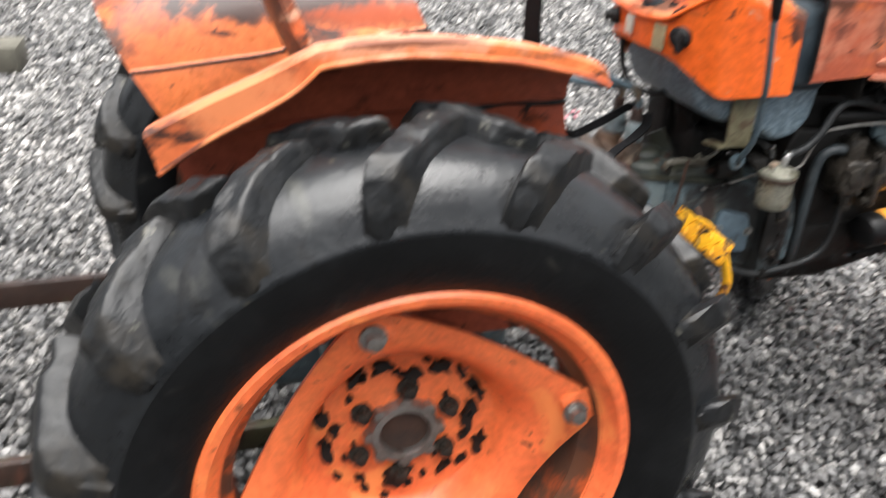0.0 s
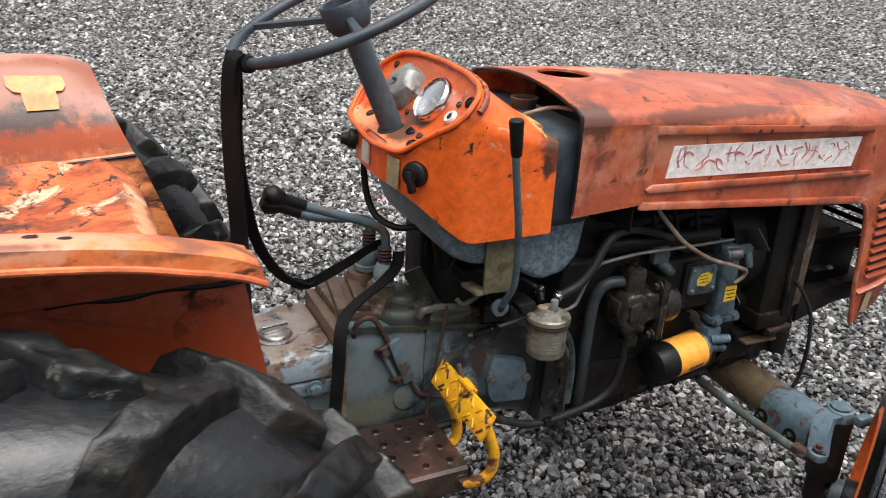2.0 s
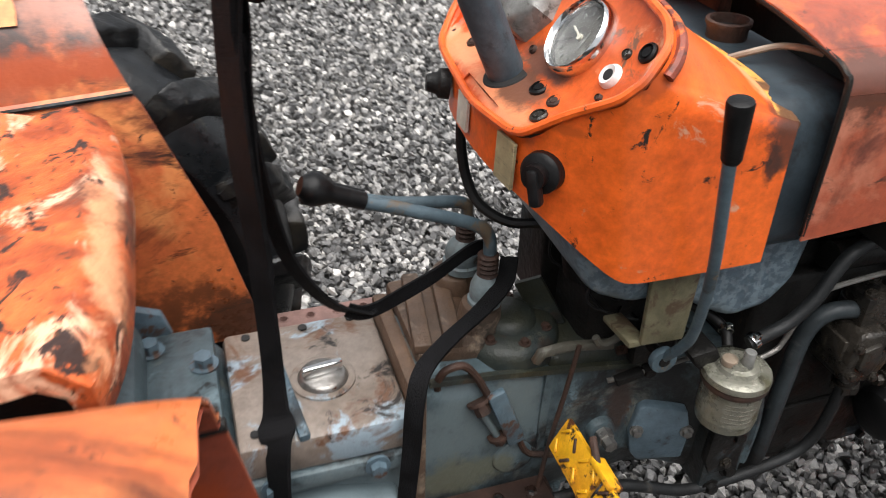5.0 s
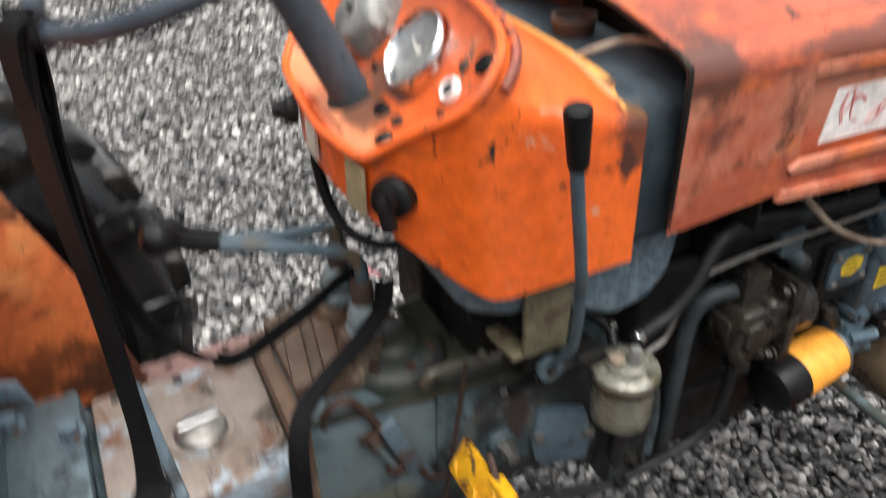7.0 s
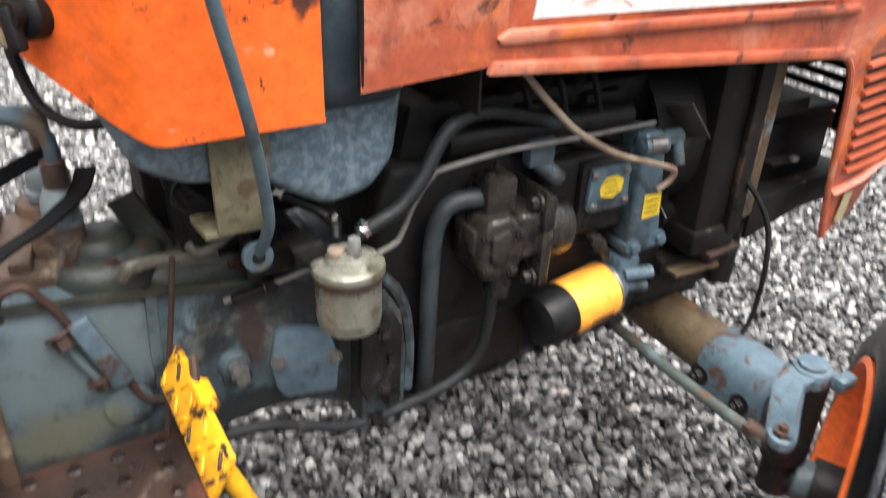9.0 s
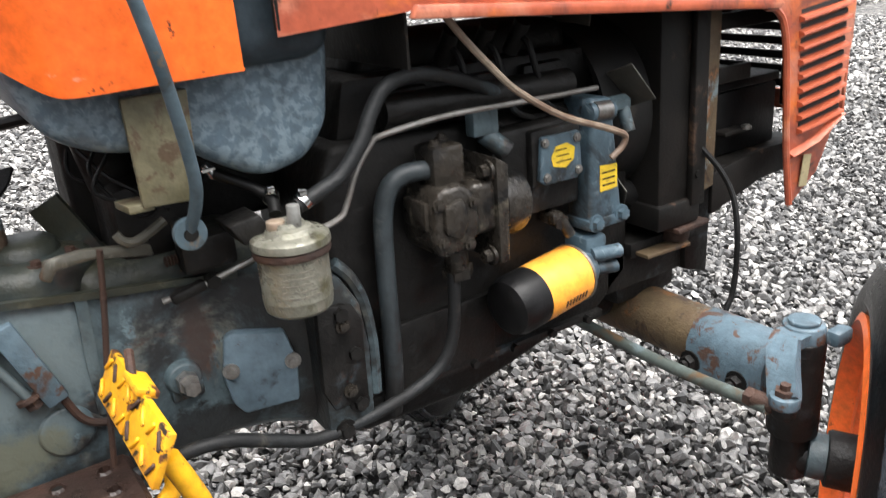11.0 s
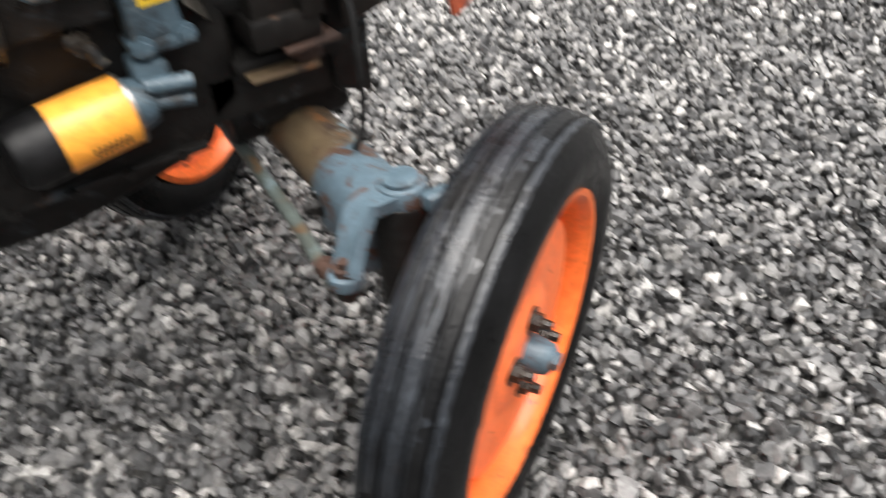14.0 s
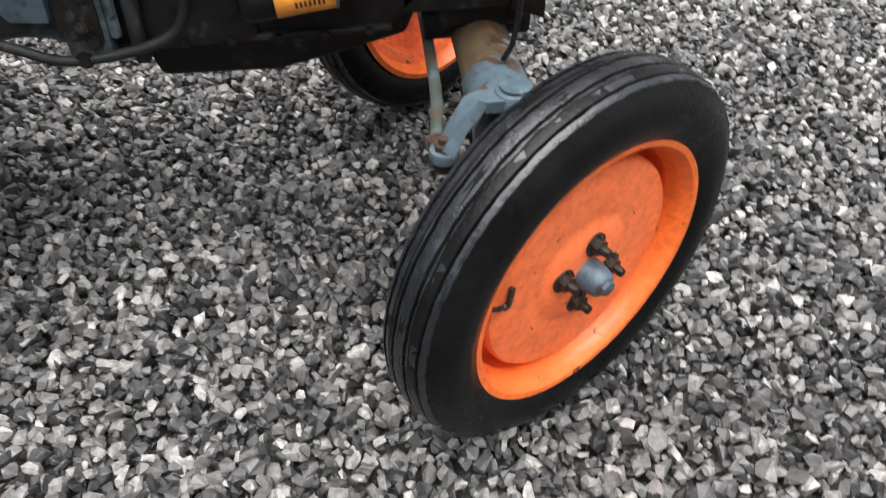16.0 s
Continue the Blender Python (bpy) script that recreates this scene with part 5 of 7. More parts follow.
part("rod_sleeve", moved(box((-0.012, -0.006, -0.052), (0.012, 0.006, 0.050), 0.003), Matrix.Translation((0.631, -0.090, 0.686)) @ Matrix.Rotation(radians(-20), 4, "Y")), M_AXLE_BLUE, gearbox, "light blue rod sleeve")
part("thin_rod", rod((0.595, -0.084, 0.705), (0.622, -0.084, 0.650), 0.0055, seg=10), M_BLUE, gearbox)
part("rod_nut", bolt((0.624, -0.084, 0.648), (0.3, -0.2, -0.9), 0.010, 0.012), M_RUST, gearbox)
part("lower_link", tube([(0.652, -0.085, 0.640), (0.668, -0.085, 0.604), (0.694, -0.085, 0.590), (0.730, -0.085, 0.580)], 0.0045, 8), M_RUST, gearbox)
part("pull_rod", tube([(0.721, -0.094, 0.788), (0.711, -0.094, 0.717), (0.695, -0.096, 0.624), (0.683, -0.10, 0.541)], 0.0034, 8), M_RUST, gearbox, "thin rusty pull rod")
part("throttle_crank", cat(plate([(0.660, 0.771), (0.669, 0.788), (0.705, 0.791), (0.772, 0.781), (0.774, 0.766), (0.712, 0.778), (0.678, 0.776), (0.670, 0.764)], -0.092, -0.082, bevel=0.003),
                            tube([(0.739, -0.098, 0.801), (0.744, -0.100, 0.793), (0.754, -0.100, 0.789), (0.768, -0.099, 0.793), (0.790, -0.095, 0.803)], 0.0052, 8)), M_TONGUE, gearbox, "dull olive-grey throttle crank")
part("clevis_rod", tube([(0.772, -0.090, 0.712), (0.815, -0.096, 0.720), (0.860, -0.104, 0.734), (0.905, -0.11, 0.748)], 0.0036, 8), M_STEEL, gearbox)
part("clevis", cat(moved(box((-0.020, -0.007, -0.006), (0.020, 0.007, 0.006), 0.003), Matrix.Translation((0.800, -0.095, 0.717)) @ Matrix.Rotation(radians(-12), 4, "Y")), rod((0.828, -0.104, 0.722), (0.828, -0.090, 0.722), 0.0085, seg=6)), M_GRIME, gearbox)
part("black_box", box((0.800, -0.098, 0.735), (0.862, -0.070, 0.775), 0.006), M_GRIME, gearbox)

# foot plates with punched holes
def foot_plate(side, label, material, x1, rows_n):
    x0, y0, cell, deep_y = 0.345, 0.082, 0.0475, 0.0435
    z = 0.545
    bm = bmesh.new()
    xs = sorted([x1 - 0.002 - cell * k for k in range(8) if x1 - 0.002 - cell * k > x0 + 0.012] + [x0])
    xs[-1] = x1
    for r in range(rows_n):
        ya, yb = y0 + r * deep_y, y0 + (r + 1) * deep_y
        for xa, xb in zip(xs, xs[1:]):
            cx, cy = (xa + xb) / 2, (ya + yb) / 2
            if xb - xa < 0.03:
                vs = [bm.verts.new((x, side * y, z)) for x, y in ((xa, ya), (xb, ya), (xb, yb), (xa, yb))]
                bm.faces.new(vs)
                continue
            sq = [(xb, cy), (xb, yb), (cx, yb), (xa, yb), (xa, cy), (xa, ya), (cx, ya), (xb, ya)]
            ov = [bm.verts.new((x, side * y, z)) for x, y in sq]
            rim_, lip, deep = [[bm.verts.new((cx + rr * math.cos(k * math.pi / 4), side * (cy + rr * math.sin(k * math.pi / 4)), z + dz)) for k in range(8)] for rr, dz in ((0.0098, 0.0002), (0.0072, 0.0030), (0.0060, -0.006))]
            for a, b in ((ov, rim_), (rim_, lip), (lip, deep)):
                for k in range(8):
                    bm.faces.new((a[k], a[(k + 1) % 8], b[(k + 1) % 8], b[k]))
    bmesh.ops.remove_doubles(bm, verts=bm.verts[:], dist=1e-5)
    y1 = y0 + rows_n * deep_y
    lip_bm = cat(sheet([[Vector((x, side * y1, z)) for x in (x0, x1)], [Vector((x, side * (y1 + 0.006), z - 0.005)) for x in (x0, x1)], [Vector((x, side * (y1 + 0.008), z - 0.05)) for x in (x0, x1)]]),
                 sheet([[Vector((x1, side * y, z)) for y in (y0, y1)], [Vector((x1 + 0.006, side * y, z - 0.006)) for y in (y0, y1 + 0.006)], [Vector((x1 + 0.007, side * y, z - 0.05)) for y in (y0, y1 + 0.008)]]))
    p = part("foot_plate", cat(bm, lip_bm), material, tractor, label, 30)
    part("plate_bracket", box((0.42, side * 0.10 - 0.02, 0.49), (0.66, side * 0.10 + 0.02, 0.545), 0.004), M_GRIME, p)
    part("plate_screw", bolt((0.682, side * (y1 + 0.008), 0.52), (0, side, 0), 0.008, 0.012), M_RUST, p)
    return p


foot_plate(-1, "rusty brown steel foot plate with punched grip holes", M_RUSTPLATE, 0.697, 4)
left_plate = foot_plate(1, "worn pinkish brown steel foot plate with punched holes", M_DECK, 0.662, 7)
part("slot", box((0.40, 0.317, 0.546), (0.60, 0.325, 0.5495), 0.001, 1), M_DARK, left_plate, "long dark slot")

# brake pedals
pm = Matrix.Translation((0.698, -0.218, 0.664)) @ Matrix.Rotation(radians(-62), 4, "Y")
pedal = part("brake_pedal", moved(box((-0.026, 0.004, -0.004), (0.026, 0.102, 0.004), 0.002), pm), M_YELLOW, tractor, "yellow tread-plate brake pedal with rust chips")
part("second_pad", moved(box((-0.026, -0.102, -0.004), (0.026, -0.004, 0.004), 0.002), pm), M_YELLOW, pedal)
for i in range(2):
    for j in range(8):
        x, y = -0.013 + 0.026 * i, -0.090 + 0.0257 * j
        lean = 0.7 if (i + j) % 2 else -0.7
        part("tread_stud", moved(box((-0.0095, -0.0022, 0), (0.0095, 0.0022, 0.0035), 0.0012, 1), pm @ Matrix.Translation((x, y, 0.0035)) @ Matrix.Rotation(lean, 4, "Z")), M_YELLOW if j % 3 else M_RUST, pedal)
part("latch", moved(box((0.023, -0.02, -0.012), (0.031, 0.03, 0.010), 0.002), pm), M_YELLOW, pedal)
part("latch_pin", moved(rod((0.027, 0.02, 0.004), (0.042, 0.05, 0.004), 0.005, seg=8), pm), M_RUST, pedal)
part("pedal_arm", tube([(0.705, -0.300, 0.655), (0.717, -0.300, 0.622), (0.726, -0.300, 0.590), (0.724, -0.299, 0.560), (0.716, -0.296, 0.543), (0.702, -0.290, 0.532), (0.685, -0.275, 0.520)], 0.0105, 10), M_YELLOW, pedal)
part("pedal_arm", tube([(0.698, -0.140, 0.640), (0.714, -0.140, 0.605), (0.730, -0.140, 0.566), (0.733, -0.140, 0.520), (0.715, -0.14, 0.50)], 0.0105, 10), M_YELLOW, pedal)

# gear levers
def gear_lever(y, dz, label):
    dx = 0.014 if y > 0.05 else 0.0
    g = part("gear_lever", tube([(0.470 + dx, y, 0.985 + dz), (0.500 + dx, y, 0.975 + dz), (0.560, y, 0.952 + dz * 0.7), (0.605, y, 0.933 + dz * 0.4), (0.624, y, 0.918 + dz * 0.2), (0.630, y, 0.895), (0.627, y, 0.83)], 0.0085, 10, 8), M_LEVER, tractor, label)
    a, b = Vector((0.418 + dx, y, 1.010 + dz)), Vector((0.478 + dx, y, 0.984 + dz))
    d = (b - a).normalized()
    part("knob", moved(lathe([(0.0, -0.016), (0.011, -0.0145), (0.0185, -0.005), (0.0195, 0.003), (0.015, 0.015), (0.0105, 0.024), (0.0105, 0.062), (0.0, 0.062)], 24), Matrix.Translation(a) @ frame_of(d)), M_PLASTIC, g, "round black plastic knob")
    ball = 0.025 if y > 0.05 else 0.0195
    part("collar", lathe([(0.0, 0.018), (0.012, 0.017), (ball * 0.78, 0.010), (ball * 0.96, 0.0), (ball, -0.010), (ball * 0.96, -0.018), (ball * 1.12, -0.020), (ball * 1.12, -0.030), (0.0, -0.030)], 28, Matrix.Translation((0.626, y, 0.838))), M_COLLAR, g, "pale blue-grey domed lever collar")
    part("boot_spring", cat(*[lathe([(0.011, 0.0), (0.014, 0.003), (0.011, 0.006)], 16, Matrix.Translation((0.6285, y, 0.852 + 0.007 * k))) for k in range(5)]), M_RUST, g)
    return g


gear_lever(-0.003, 0.0, "blue cranked gear lever with black knob")
gear_lever(0.083, -0.046, "blue cranked gear lever with black knob")

# ---- dash cowl, column and steering wheel ----
PANEL_O, PANEL_U, PANEL_N = Vector((0.656, 0.0, 1.1425)), Vector((0.710, 0, 0.704)), Vector((-0.704, 0, 0.710))


def on_panel(y, up, off=0.0):
    return PANEL_O + PANEL_U * up + PANEL_N * off + Vector((0, y, 0))


OUTLINE = [(-0.112, -0.064), (-0.150, -0.014), (-0.188, 0.024), (-0.196, 0.050), (-0.184, 0.086), (-0.156, 0.104), (-0.100, 0.114), (0.0, 0.119)]
OUTLINE = OUTLINE + [(-y, u) for y, u in OUTLINE[-2:3:-1]] + [(0.206, 0.052), (0.204, 0.020), (0.186, -0.020), (0.148, -0.062), (0.0, -0.077)]


def rounded_loop(pts, rounds=2):
    """Cuts the corners of a closed outline."""
    for _ in range(rounds):
        out = []
        for i, p in enumerate(pts):
            q = pts[(i + 1) % len(pts)]
            out += [(p[0] * 0.86 + q[0] * 0.14, p[1] * 0.86 + q[1] * 0.14), (p[0] * 0.14 + q[0] * 0.86, p[1] * 0.14 + q[1] * 0.86)]
        pts = out
    return pts


LOOP = rounded_loop(OUTLINE, 2)


COWL_TOP = [(0.866, -0.196, 1.120), (0.770, -0.199, 1.152), (0.691, -0.196, 1.174), (0.672, -0.188, 1.157), (0.645, -0.150, 1.132), (0.611, -0.112, 1.098)]
COWL_LOW = [(0.866, -0.197, 0.957), (0.770, -0.196, 0.956), (0.715, -0.193, 0.955), (0.695, -0.184, 0.958), (0.652, -0.148, 0.996), (0.612, -0.112, 1.034)]


def cowl_shell():
    """Sides and bevelled front below the instrument panel, and the top from the panel's upper rim back to the arch over the fuel tank: one bent sheet."""
    def whole(line):
        return smooth_path(line + [(line[-1][0] - 0.009, 0.0, line[-1][2] - 0.006)] + [(x, -y + interp(x, [0.60, 0.70, 0.80], [0.034, 0.010, 0.0]), z) for x, y, z in line[::-1]], 5)
    hi, lo = whole(COWL_TOP), whole(COWL_LOW)
    rows = [[a.lerp(b, f) for a, b in zip(hi, lo)] for f in (0.0, 0.10, 0.25, 0.5, 0.75, 1.0)]
    for row in rows[1:]:
        for _ in range(10):
            row[1:-1] = [(a + b * 2 + c) / 4 for a, b, c in zip(row, row[1:], row[2:])]
    rows.append([Vector((p.x + 0.004, p.y * 0.97, p.z + 0.002)) for p in rows[-1]])
    half = [(-0.196, 0.050), (-0.193, 0.069), (-0.182, 0.088), (-0.156, 0.104), (-0.100, 0.114), (-0.04, 0.118)]
    rim = smooth_path([on_panel(y, u) for y, u in half + [(-y, u) for y, u in half[::-1]]], 4)
    n = len(rim) - 1
    arch = [Vector((0.866, 0.196 * (2 * k / n - 1), 1.139 - 0.022 * (2 * k / n - 1) ** 4)) for k in range(n + 1)]
    crown = []
    for k in range(11):
        f = (hi[k].x - 0.691) / 0.175
        row = [p.lerp(q, f) for p, q in zip(rim, arch)]
        row[0], row[-1] = hi[k].copy(), hi[-1 - k].copy()
        crown.append(row)
    bm = cat(sheet(rows), sheet(crown))
    bmesh.ops.remove_doubles(bm, verts=bm.verts[:], dist=1e-5)
    return bm


cowl = part("dash_cowl", cowl_shell(), M_COWL, tractor, "bright orange sheet steel dash cowl", 85)
lip_line = [on_panel(y, u, 0.005) for y, u in LOOP]
part("panel_lip", sweep(lip_line, disc_section(0.0047, 8), closed=True), M_COWL, cowl, "raised orange panel rim")
FOLD = Vector((0.662, 0.0, 1.121))
LEDGE_U, LEDGE_N = Vector((0.92, 0, 0.39)).normalized(), Vector((-0.39, 0, 0.92)).normalized()
FACE_U, FACE_N = Vector((0.613, 0, 0.790)).normalized(), Vector((-0.790, 0, 0.613)).normalized()


def on_face(y, s, off=0.0):
    """A place on the panel: s metres up from its fold, or, below zero, along the flat ledge in front of it."""
    return FOLD + (FACE_U if s > 0 else LEDGE_U) * s + (FACE_N if s > 0 else LEDGE_N) * off + Vector((0, y, 0))


def face_frame(y, s, off=0.0):
    return Matrix.Translation(on_face(y, s, off)) @ frame_of(FACE_N if s > 0 else LEDGE_N)


def panel_sheet():
    """The worn panel inside the rim: a flat ledge, a soft fold and a steep face, its outer column turned up to the rim."""
    def span(u):
        hits = []
        for (y0, u0), (y1, u1) in zip(LOOP, LOOP[1:] + LOOP[:1]):
            if (u0 - u) * (u1 - u) <= 0 and abs(u1 - u0) > 1e-9:
                hits.append(y0 + (y1 - y0) * (u - u0) / (u1 - u0))
        return min(hits), max(hits)

    us = [-0.0715, -0.066, -0.056, -0.042, -0.028, -0.016, -0.008, 0.0, 0.008, 0.018, 0.032, 0.05, 0.07, 0.085, 0.096, 0.104, 0.110, 0.1145, 0.1170]
    rows = []
    for u in us:
        a, b = span(u)
        s = u * 0.052 / 0.0715 if u < 0 else u * 1.03
        f = min(1.0, abs(u) / 0.012)
        soft = 0.004 * (1 - f) ** 2
        row = [on_panel(a * 0.998, u, 0.004), on_panel(a * 0.985, u, -0.002)]
        edge = (b - a) * 0.035
        for k in range(25):
            y = a + edge + (b - a - 2 * edge) * k / 24
            row.append(on_face(y, s) + Vector((-0.6, 0, 0.8)) * soft)
        row += [on_panel(b * 0.985, u, -0.002), on_panel(b * 0.998, u, 0.004)]
        rows.append(row)
    def dropped(y, u):
        return on_face(y, u * 0.052 / 0.0715 if u < 0 else u * 1.03, -0.0035)

    ring = LOOP + LOOP[:1]
    skirt = sheet([[on_panel(y, u, 0.004) for y, u in ring], [on_panel(y * 0.985, u * 0.985, -0.003) for y, u in ring], [dropped(y * 0.965, u * 0.95) for y, u in ring]], 0.0012)
    return cat(sheet(rows, 0.0015), skirt)


panel = part("instrument_panel", panel_sheet(), M_PANEL, cowl, "worn orange instrument panel", 40)
edge_line = [(0.193 * a, 1.1405 - 0.022 * a ** 4) for a in (-1.0, -0.93, -0.85, -0.72, -0.6, -0.45, -0.3, -0.15, 0.0, 0.15, 0.3, 0.45, 0.6, 0.72, 0.85, 0.93, 1.0)]
part("cowl_top_edge", sheet([[Vector((0.838, y * 0.995, z + 0.006)) for y, z in edge_line], [Vector((0.842, y, z + 0.0085)) for y, z in edge_line], [Vector((0.867, y, z + 0.002)) for y, z in edge_line],
                            [Vector((0.871, y, z - 0.001)) for y, z in edge_line], [Vector((0.871, y * 0.99, z - 0.008)) for y, z in edge_line]], 0.002), M_EDGE, cowl, "folded rear edge with peeled yellowish paint and a rusty corner")
groove = []
for y, u in [(-0.196, 0.060), (-0.190, 0.076), (-0.176, 0.092), (-0.152, 0.104), (-0.128, 0.110), (-0.100, 0.114), (-0.05, 0.118), (0.0, 0.119), (0.05, 0.118), (0.100, 0.114), (0.15, 0.105)]:
    p = on_panel(y, u)
    q = Vector((0.866, y, 1.139 - 0.022 * (y / 0.196) ** 4))
    groove.append(p.lerp(q, 0.013 / (q - p).length) + Vector((-0.001, 0, 0.003)))
part("rust_line", tube(groove, 0.0058, 8, 4), M_RUSTRED, cowl, "rust line behind the panel rim")


gm = face_frame(-0.056, 0.060, 0.0)
g1 = part("gauge", moved(lathe([(0.0355, 0.005), (0.0360, 0.013), (0.0395, 0.018), (0.0425, 0.014), (0.0430, 0.0), (0.0355, 0.0)], 44, closed=True), gm), M_CHROME, panel, "round speed gauge with chrome bezel")
part("dial", moved(lathe([(0.0, 0.007), (0.0355, 0.007), (0.0355, 0.002), (0.0, 0.002)], 36), gm), M_DIAL, g1, "grey clouded dial face")
part("needle", moved(box((-0.004, -0.0012, 0.008), (0.022, 0.0012, 0.0092), 0.0005, 1), gm @ Matrix.Rotation(2.9, 4, "Z")), M_PALE, g1)
part("needle_hub", moved(rod((0, 0, 0.007), (0, 0, 0.0100), 0.0035, seg=12), gm), M_PALE, g1)
for k in range(11):
    th = -2.3 + 0.46 * k
    part("tick", moved(box((0.024, -0.0010, 0.0072), (0.0285, 0.0010, 0.0082), 0.0, 1), gm @ Matrix.Rotation(th, 4, "Z")), M_BLOCK, g1)
part("print_bar", moved(box((-0.010, -0.0105, 0.0072), (0.010, -0.0080, 0.0078), 0.0, 1), gm @ Matrix.Rotation(radians(90), 4, "Z")), M_BLOCK, g1)
glass_bm = lathe([(0.0, 0.0150), (0.0360, 0.0140), (0.0360, 0.0130), (0.0, 0.0140)], 36)
part("glass", moved(glass_bm, gm), M_GLASS, g1).visible_shadow = False
gm2 = face_frame(0.062, 0.056, 0.0)
g2 = part("gauge", moved(lathe([(0.0, 0.036), (0.030, 0.036), (0.037, 0.032), (0.043, 0.024), (0.046, 0.0), (0.0, 0.0)], 7), gm2), M_BLOCK, panel, "grey many-sided gauge block with clouded face")
part("gauge_bezel", moved(rod((0.0, 0.0, 0.036), (0.0, 0.0, 0.038), 0.010, seg=20), gm2), M_STEEL, g2)
part("needle", moved(box((-0.006, -0.003, 0.038), (0.010, 0.003, 0.0392), 0.0005, 1), gm2), M_DARK, g2)
ig = face_frame(-0.132, 0.049, -0.001)
ign = part("ignition_switch", moved(lathe([(0.005, 0.007), (0.010, 0.009), (0.0128, 0.005), (0.0132, 0.0), (0.005, 0.0)], 24, closed=True), ig), M_WHITE, panel, "white ring of the key switch")
part("key_slot", moved(rod((0, 0, 0), (0, 0, 0.0082), 0.0058, seg=16), ig), M_DARK, ign)
for y, sp, r, mm, nm in ((-0.154, 0.0855, 0.0115, M_PLASTIC, "rubber_plug"), (-0.130, 0.074, 0.0060, M_OILY, "screw"), (-0.139, 0.027, 0.0045, M_RUST, "screw"), (0.010, 0.020, 0.0055, M_RUST, "screw"), (0.168, 0.090, 0.008, M_RUST, "screw"),
                         (-0.052, -0.0065, 0.0125, M_PLASTIC, "push_button"), (-0.088, -0.0055, 0.0095, M_RUST, "indicator_lamp"), (-0.098, -0.028, 0.0105, M_OILY, "rubber_plug"), (0.168, -0.033, 0.0095, M_RUST, "screw"), (0.112, -0.023, 0.0095, M_RUST, "screw")):
    part(nm, moved(lathe([(0.0, 0.0055), (r * 0.45, 0.0055), (r * 0.52, 0.0035), (r * 0.62, 0.0035), (r * 0.70, 0.0062), (r * 0.90, 0.0045), (r * 0.96, 0.0), (0.0, 0.0)], 20), face_frame(y, sp, -0.0005)), mm, panel)
facet = Vector((-0.75, -0.62, 0.12)).normalized()
km = Matrix.Translation((0.633, -0.1305, 1.069)) @ frame_of(facet)
lk = part("light_switch", moved(cat(lathe([(0.0, 0.020), (0.017, 0.018), (0.0215, 0.014), (0.0225, -0.004), (0.0, -0.004)], 28), rod((0, 0, 0.018), (0, 0, 0.030), 0.0125, seg=18)), km), M_PLASTIC, cowl, "black plastic light switch knob")
part("switch_lever", moved(box((-0.0065, -0.030, 0.020), (0.0065, 0.008, 0.034), 0.004), km @ Matrix.Rotation(radians(15), 4, "Z")), M_PLASTIC, lk)
part("sticker", moved(box((-0.019, -0.026, -0.003), (0.019, 0.026, 0.0012), 0.0005, 1), Matrix.Translation((0.6055, -0.088, 1.062)) @ frame_of(Vector((-0.995, -0.10, 0.04))) @ Matrix.Rotation(radians(90), 4, "Z") @ Matrix.Rotation(radians(90), 4, "Z")), M_TAN, cowl, "tan instruction sticker with worn print")
part("sticker", moved(box((-0.016, -0.020, -0.003), (0.016, 0.020, 0.0012), 0.0005, 1), Matrix.Translation((0.5995, 0.029, 1.066)) @ frame_of(Vector((-1, 0.01, 0.04))) @ Matrix.Rotation(radians(0), 4, "Z")), M_PALE, cowl, "faded white sticker")
part("push_knob", moved(cat(lathe([(0.0, 0.028), (0.010, 0.028), (0.013, 0.016), (0.018, 0.012), (0.019, 0.0), (0.0, 0.0)], 20)), Matrix.Translation((0.607, 0.103, 1.068)) @ frame_of(Vector((-0.97, 0.2, 0.1)))), M_GRIME, cowl, "grey push knob")

SH, SB = Vector((0.555, 0.008, 1.314)), Vector((0.644, 0.012, 1.112))
AX = (SH - SB).normalized()
column = part("steering_column", rod(SB - AX * 0.06, SH - AX * 0.040, 0.0208, seg=28), M_COLUMN, tractor, "dark grey steering column tube")
# dark disc painted as the shaded opening round the column
part("column_hole", moved(lathe([(0.0, 0.0034), (0.0255, 0.0030), (0.0275, 0.0), (0.0, 0.0)], 28), face_frame(0.010, -0.0185, 0.0) @ Matrix.Diagonal((1.12, 1.12, 1.0, 1.0))), M_DARK, column)
sw_m = Matrix.Translation(SH + AX * 0.010) @ Matrix((Vector((AX.z, 0, -AX.x)), Vector((0, 1, 0)), AX)).transposed().to_4x4()
RIM_R = 0.200
rim_line = [sw_m @ Vector((RIM_R * math.cos(2 * math.pi * k / 72), RIM_R * math.sin(2 * math.pi * k / 72), 0.0)) for k in range(72)]
bm = sweep(rim_line, disc_section(0.0092, 12), closed=True)
swheel = part("steering_wheel", bm, M_SWHEEL, tractor, "weathered black steering wheel with three spokes", 60)
part("hub", moved(lathe([(0.0, -0.012), (0.030, -0.012), (0.033, 0.010), (0.037, 0.012), (0.040, 0.008), (0.040, -0.024), (0.035, -0.036), (0.024, -0.046), (0.0, -0.046)], 40), sw_m), M_SWHEEL, swheel, "open dark steering hub")
part("hub_nut", moved(cat(bolt((0, 0, -0.012), (0, 0, 1), 0.010, 0.014), box((-0.028, -0.003, -0.014), (0.028, 0.003, -0.004), 0.001), box((-0.003, -0.028, -0.014), (0.003, 0.028, -0.004), 0.001)), sw_m), M_RUST, swheel, "rusty steering nut")
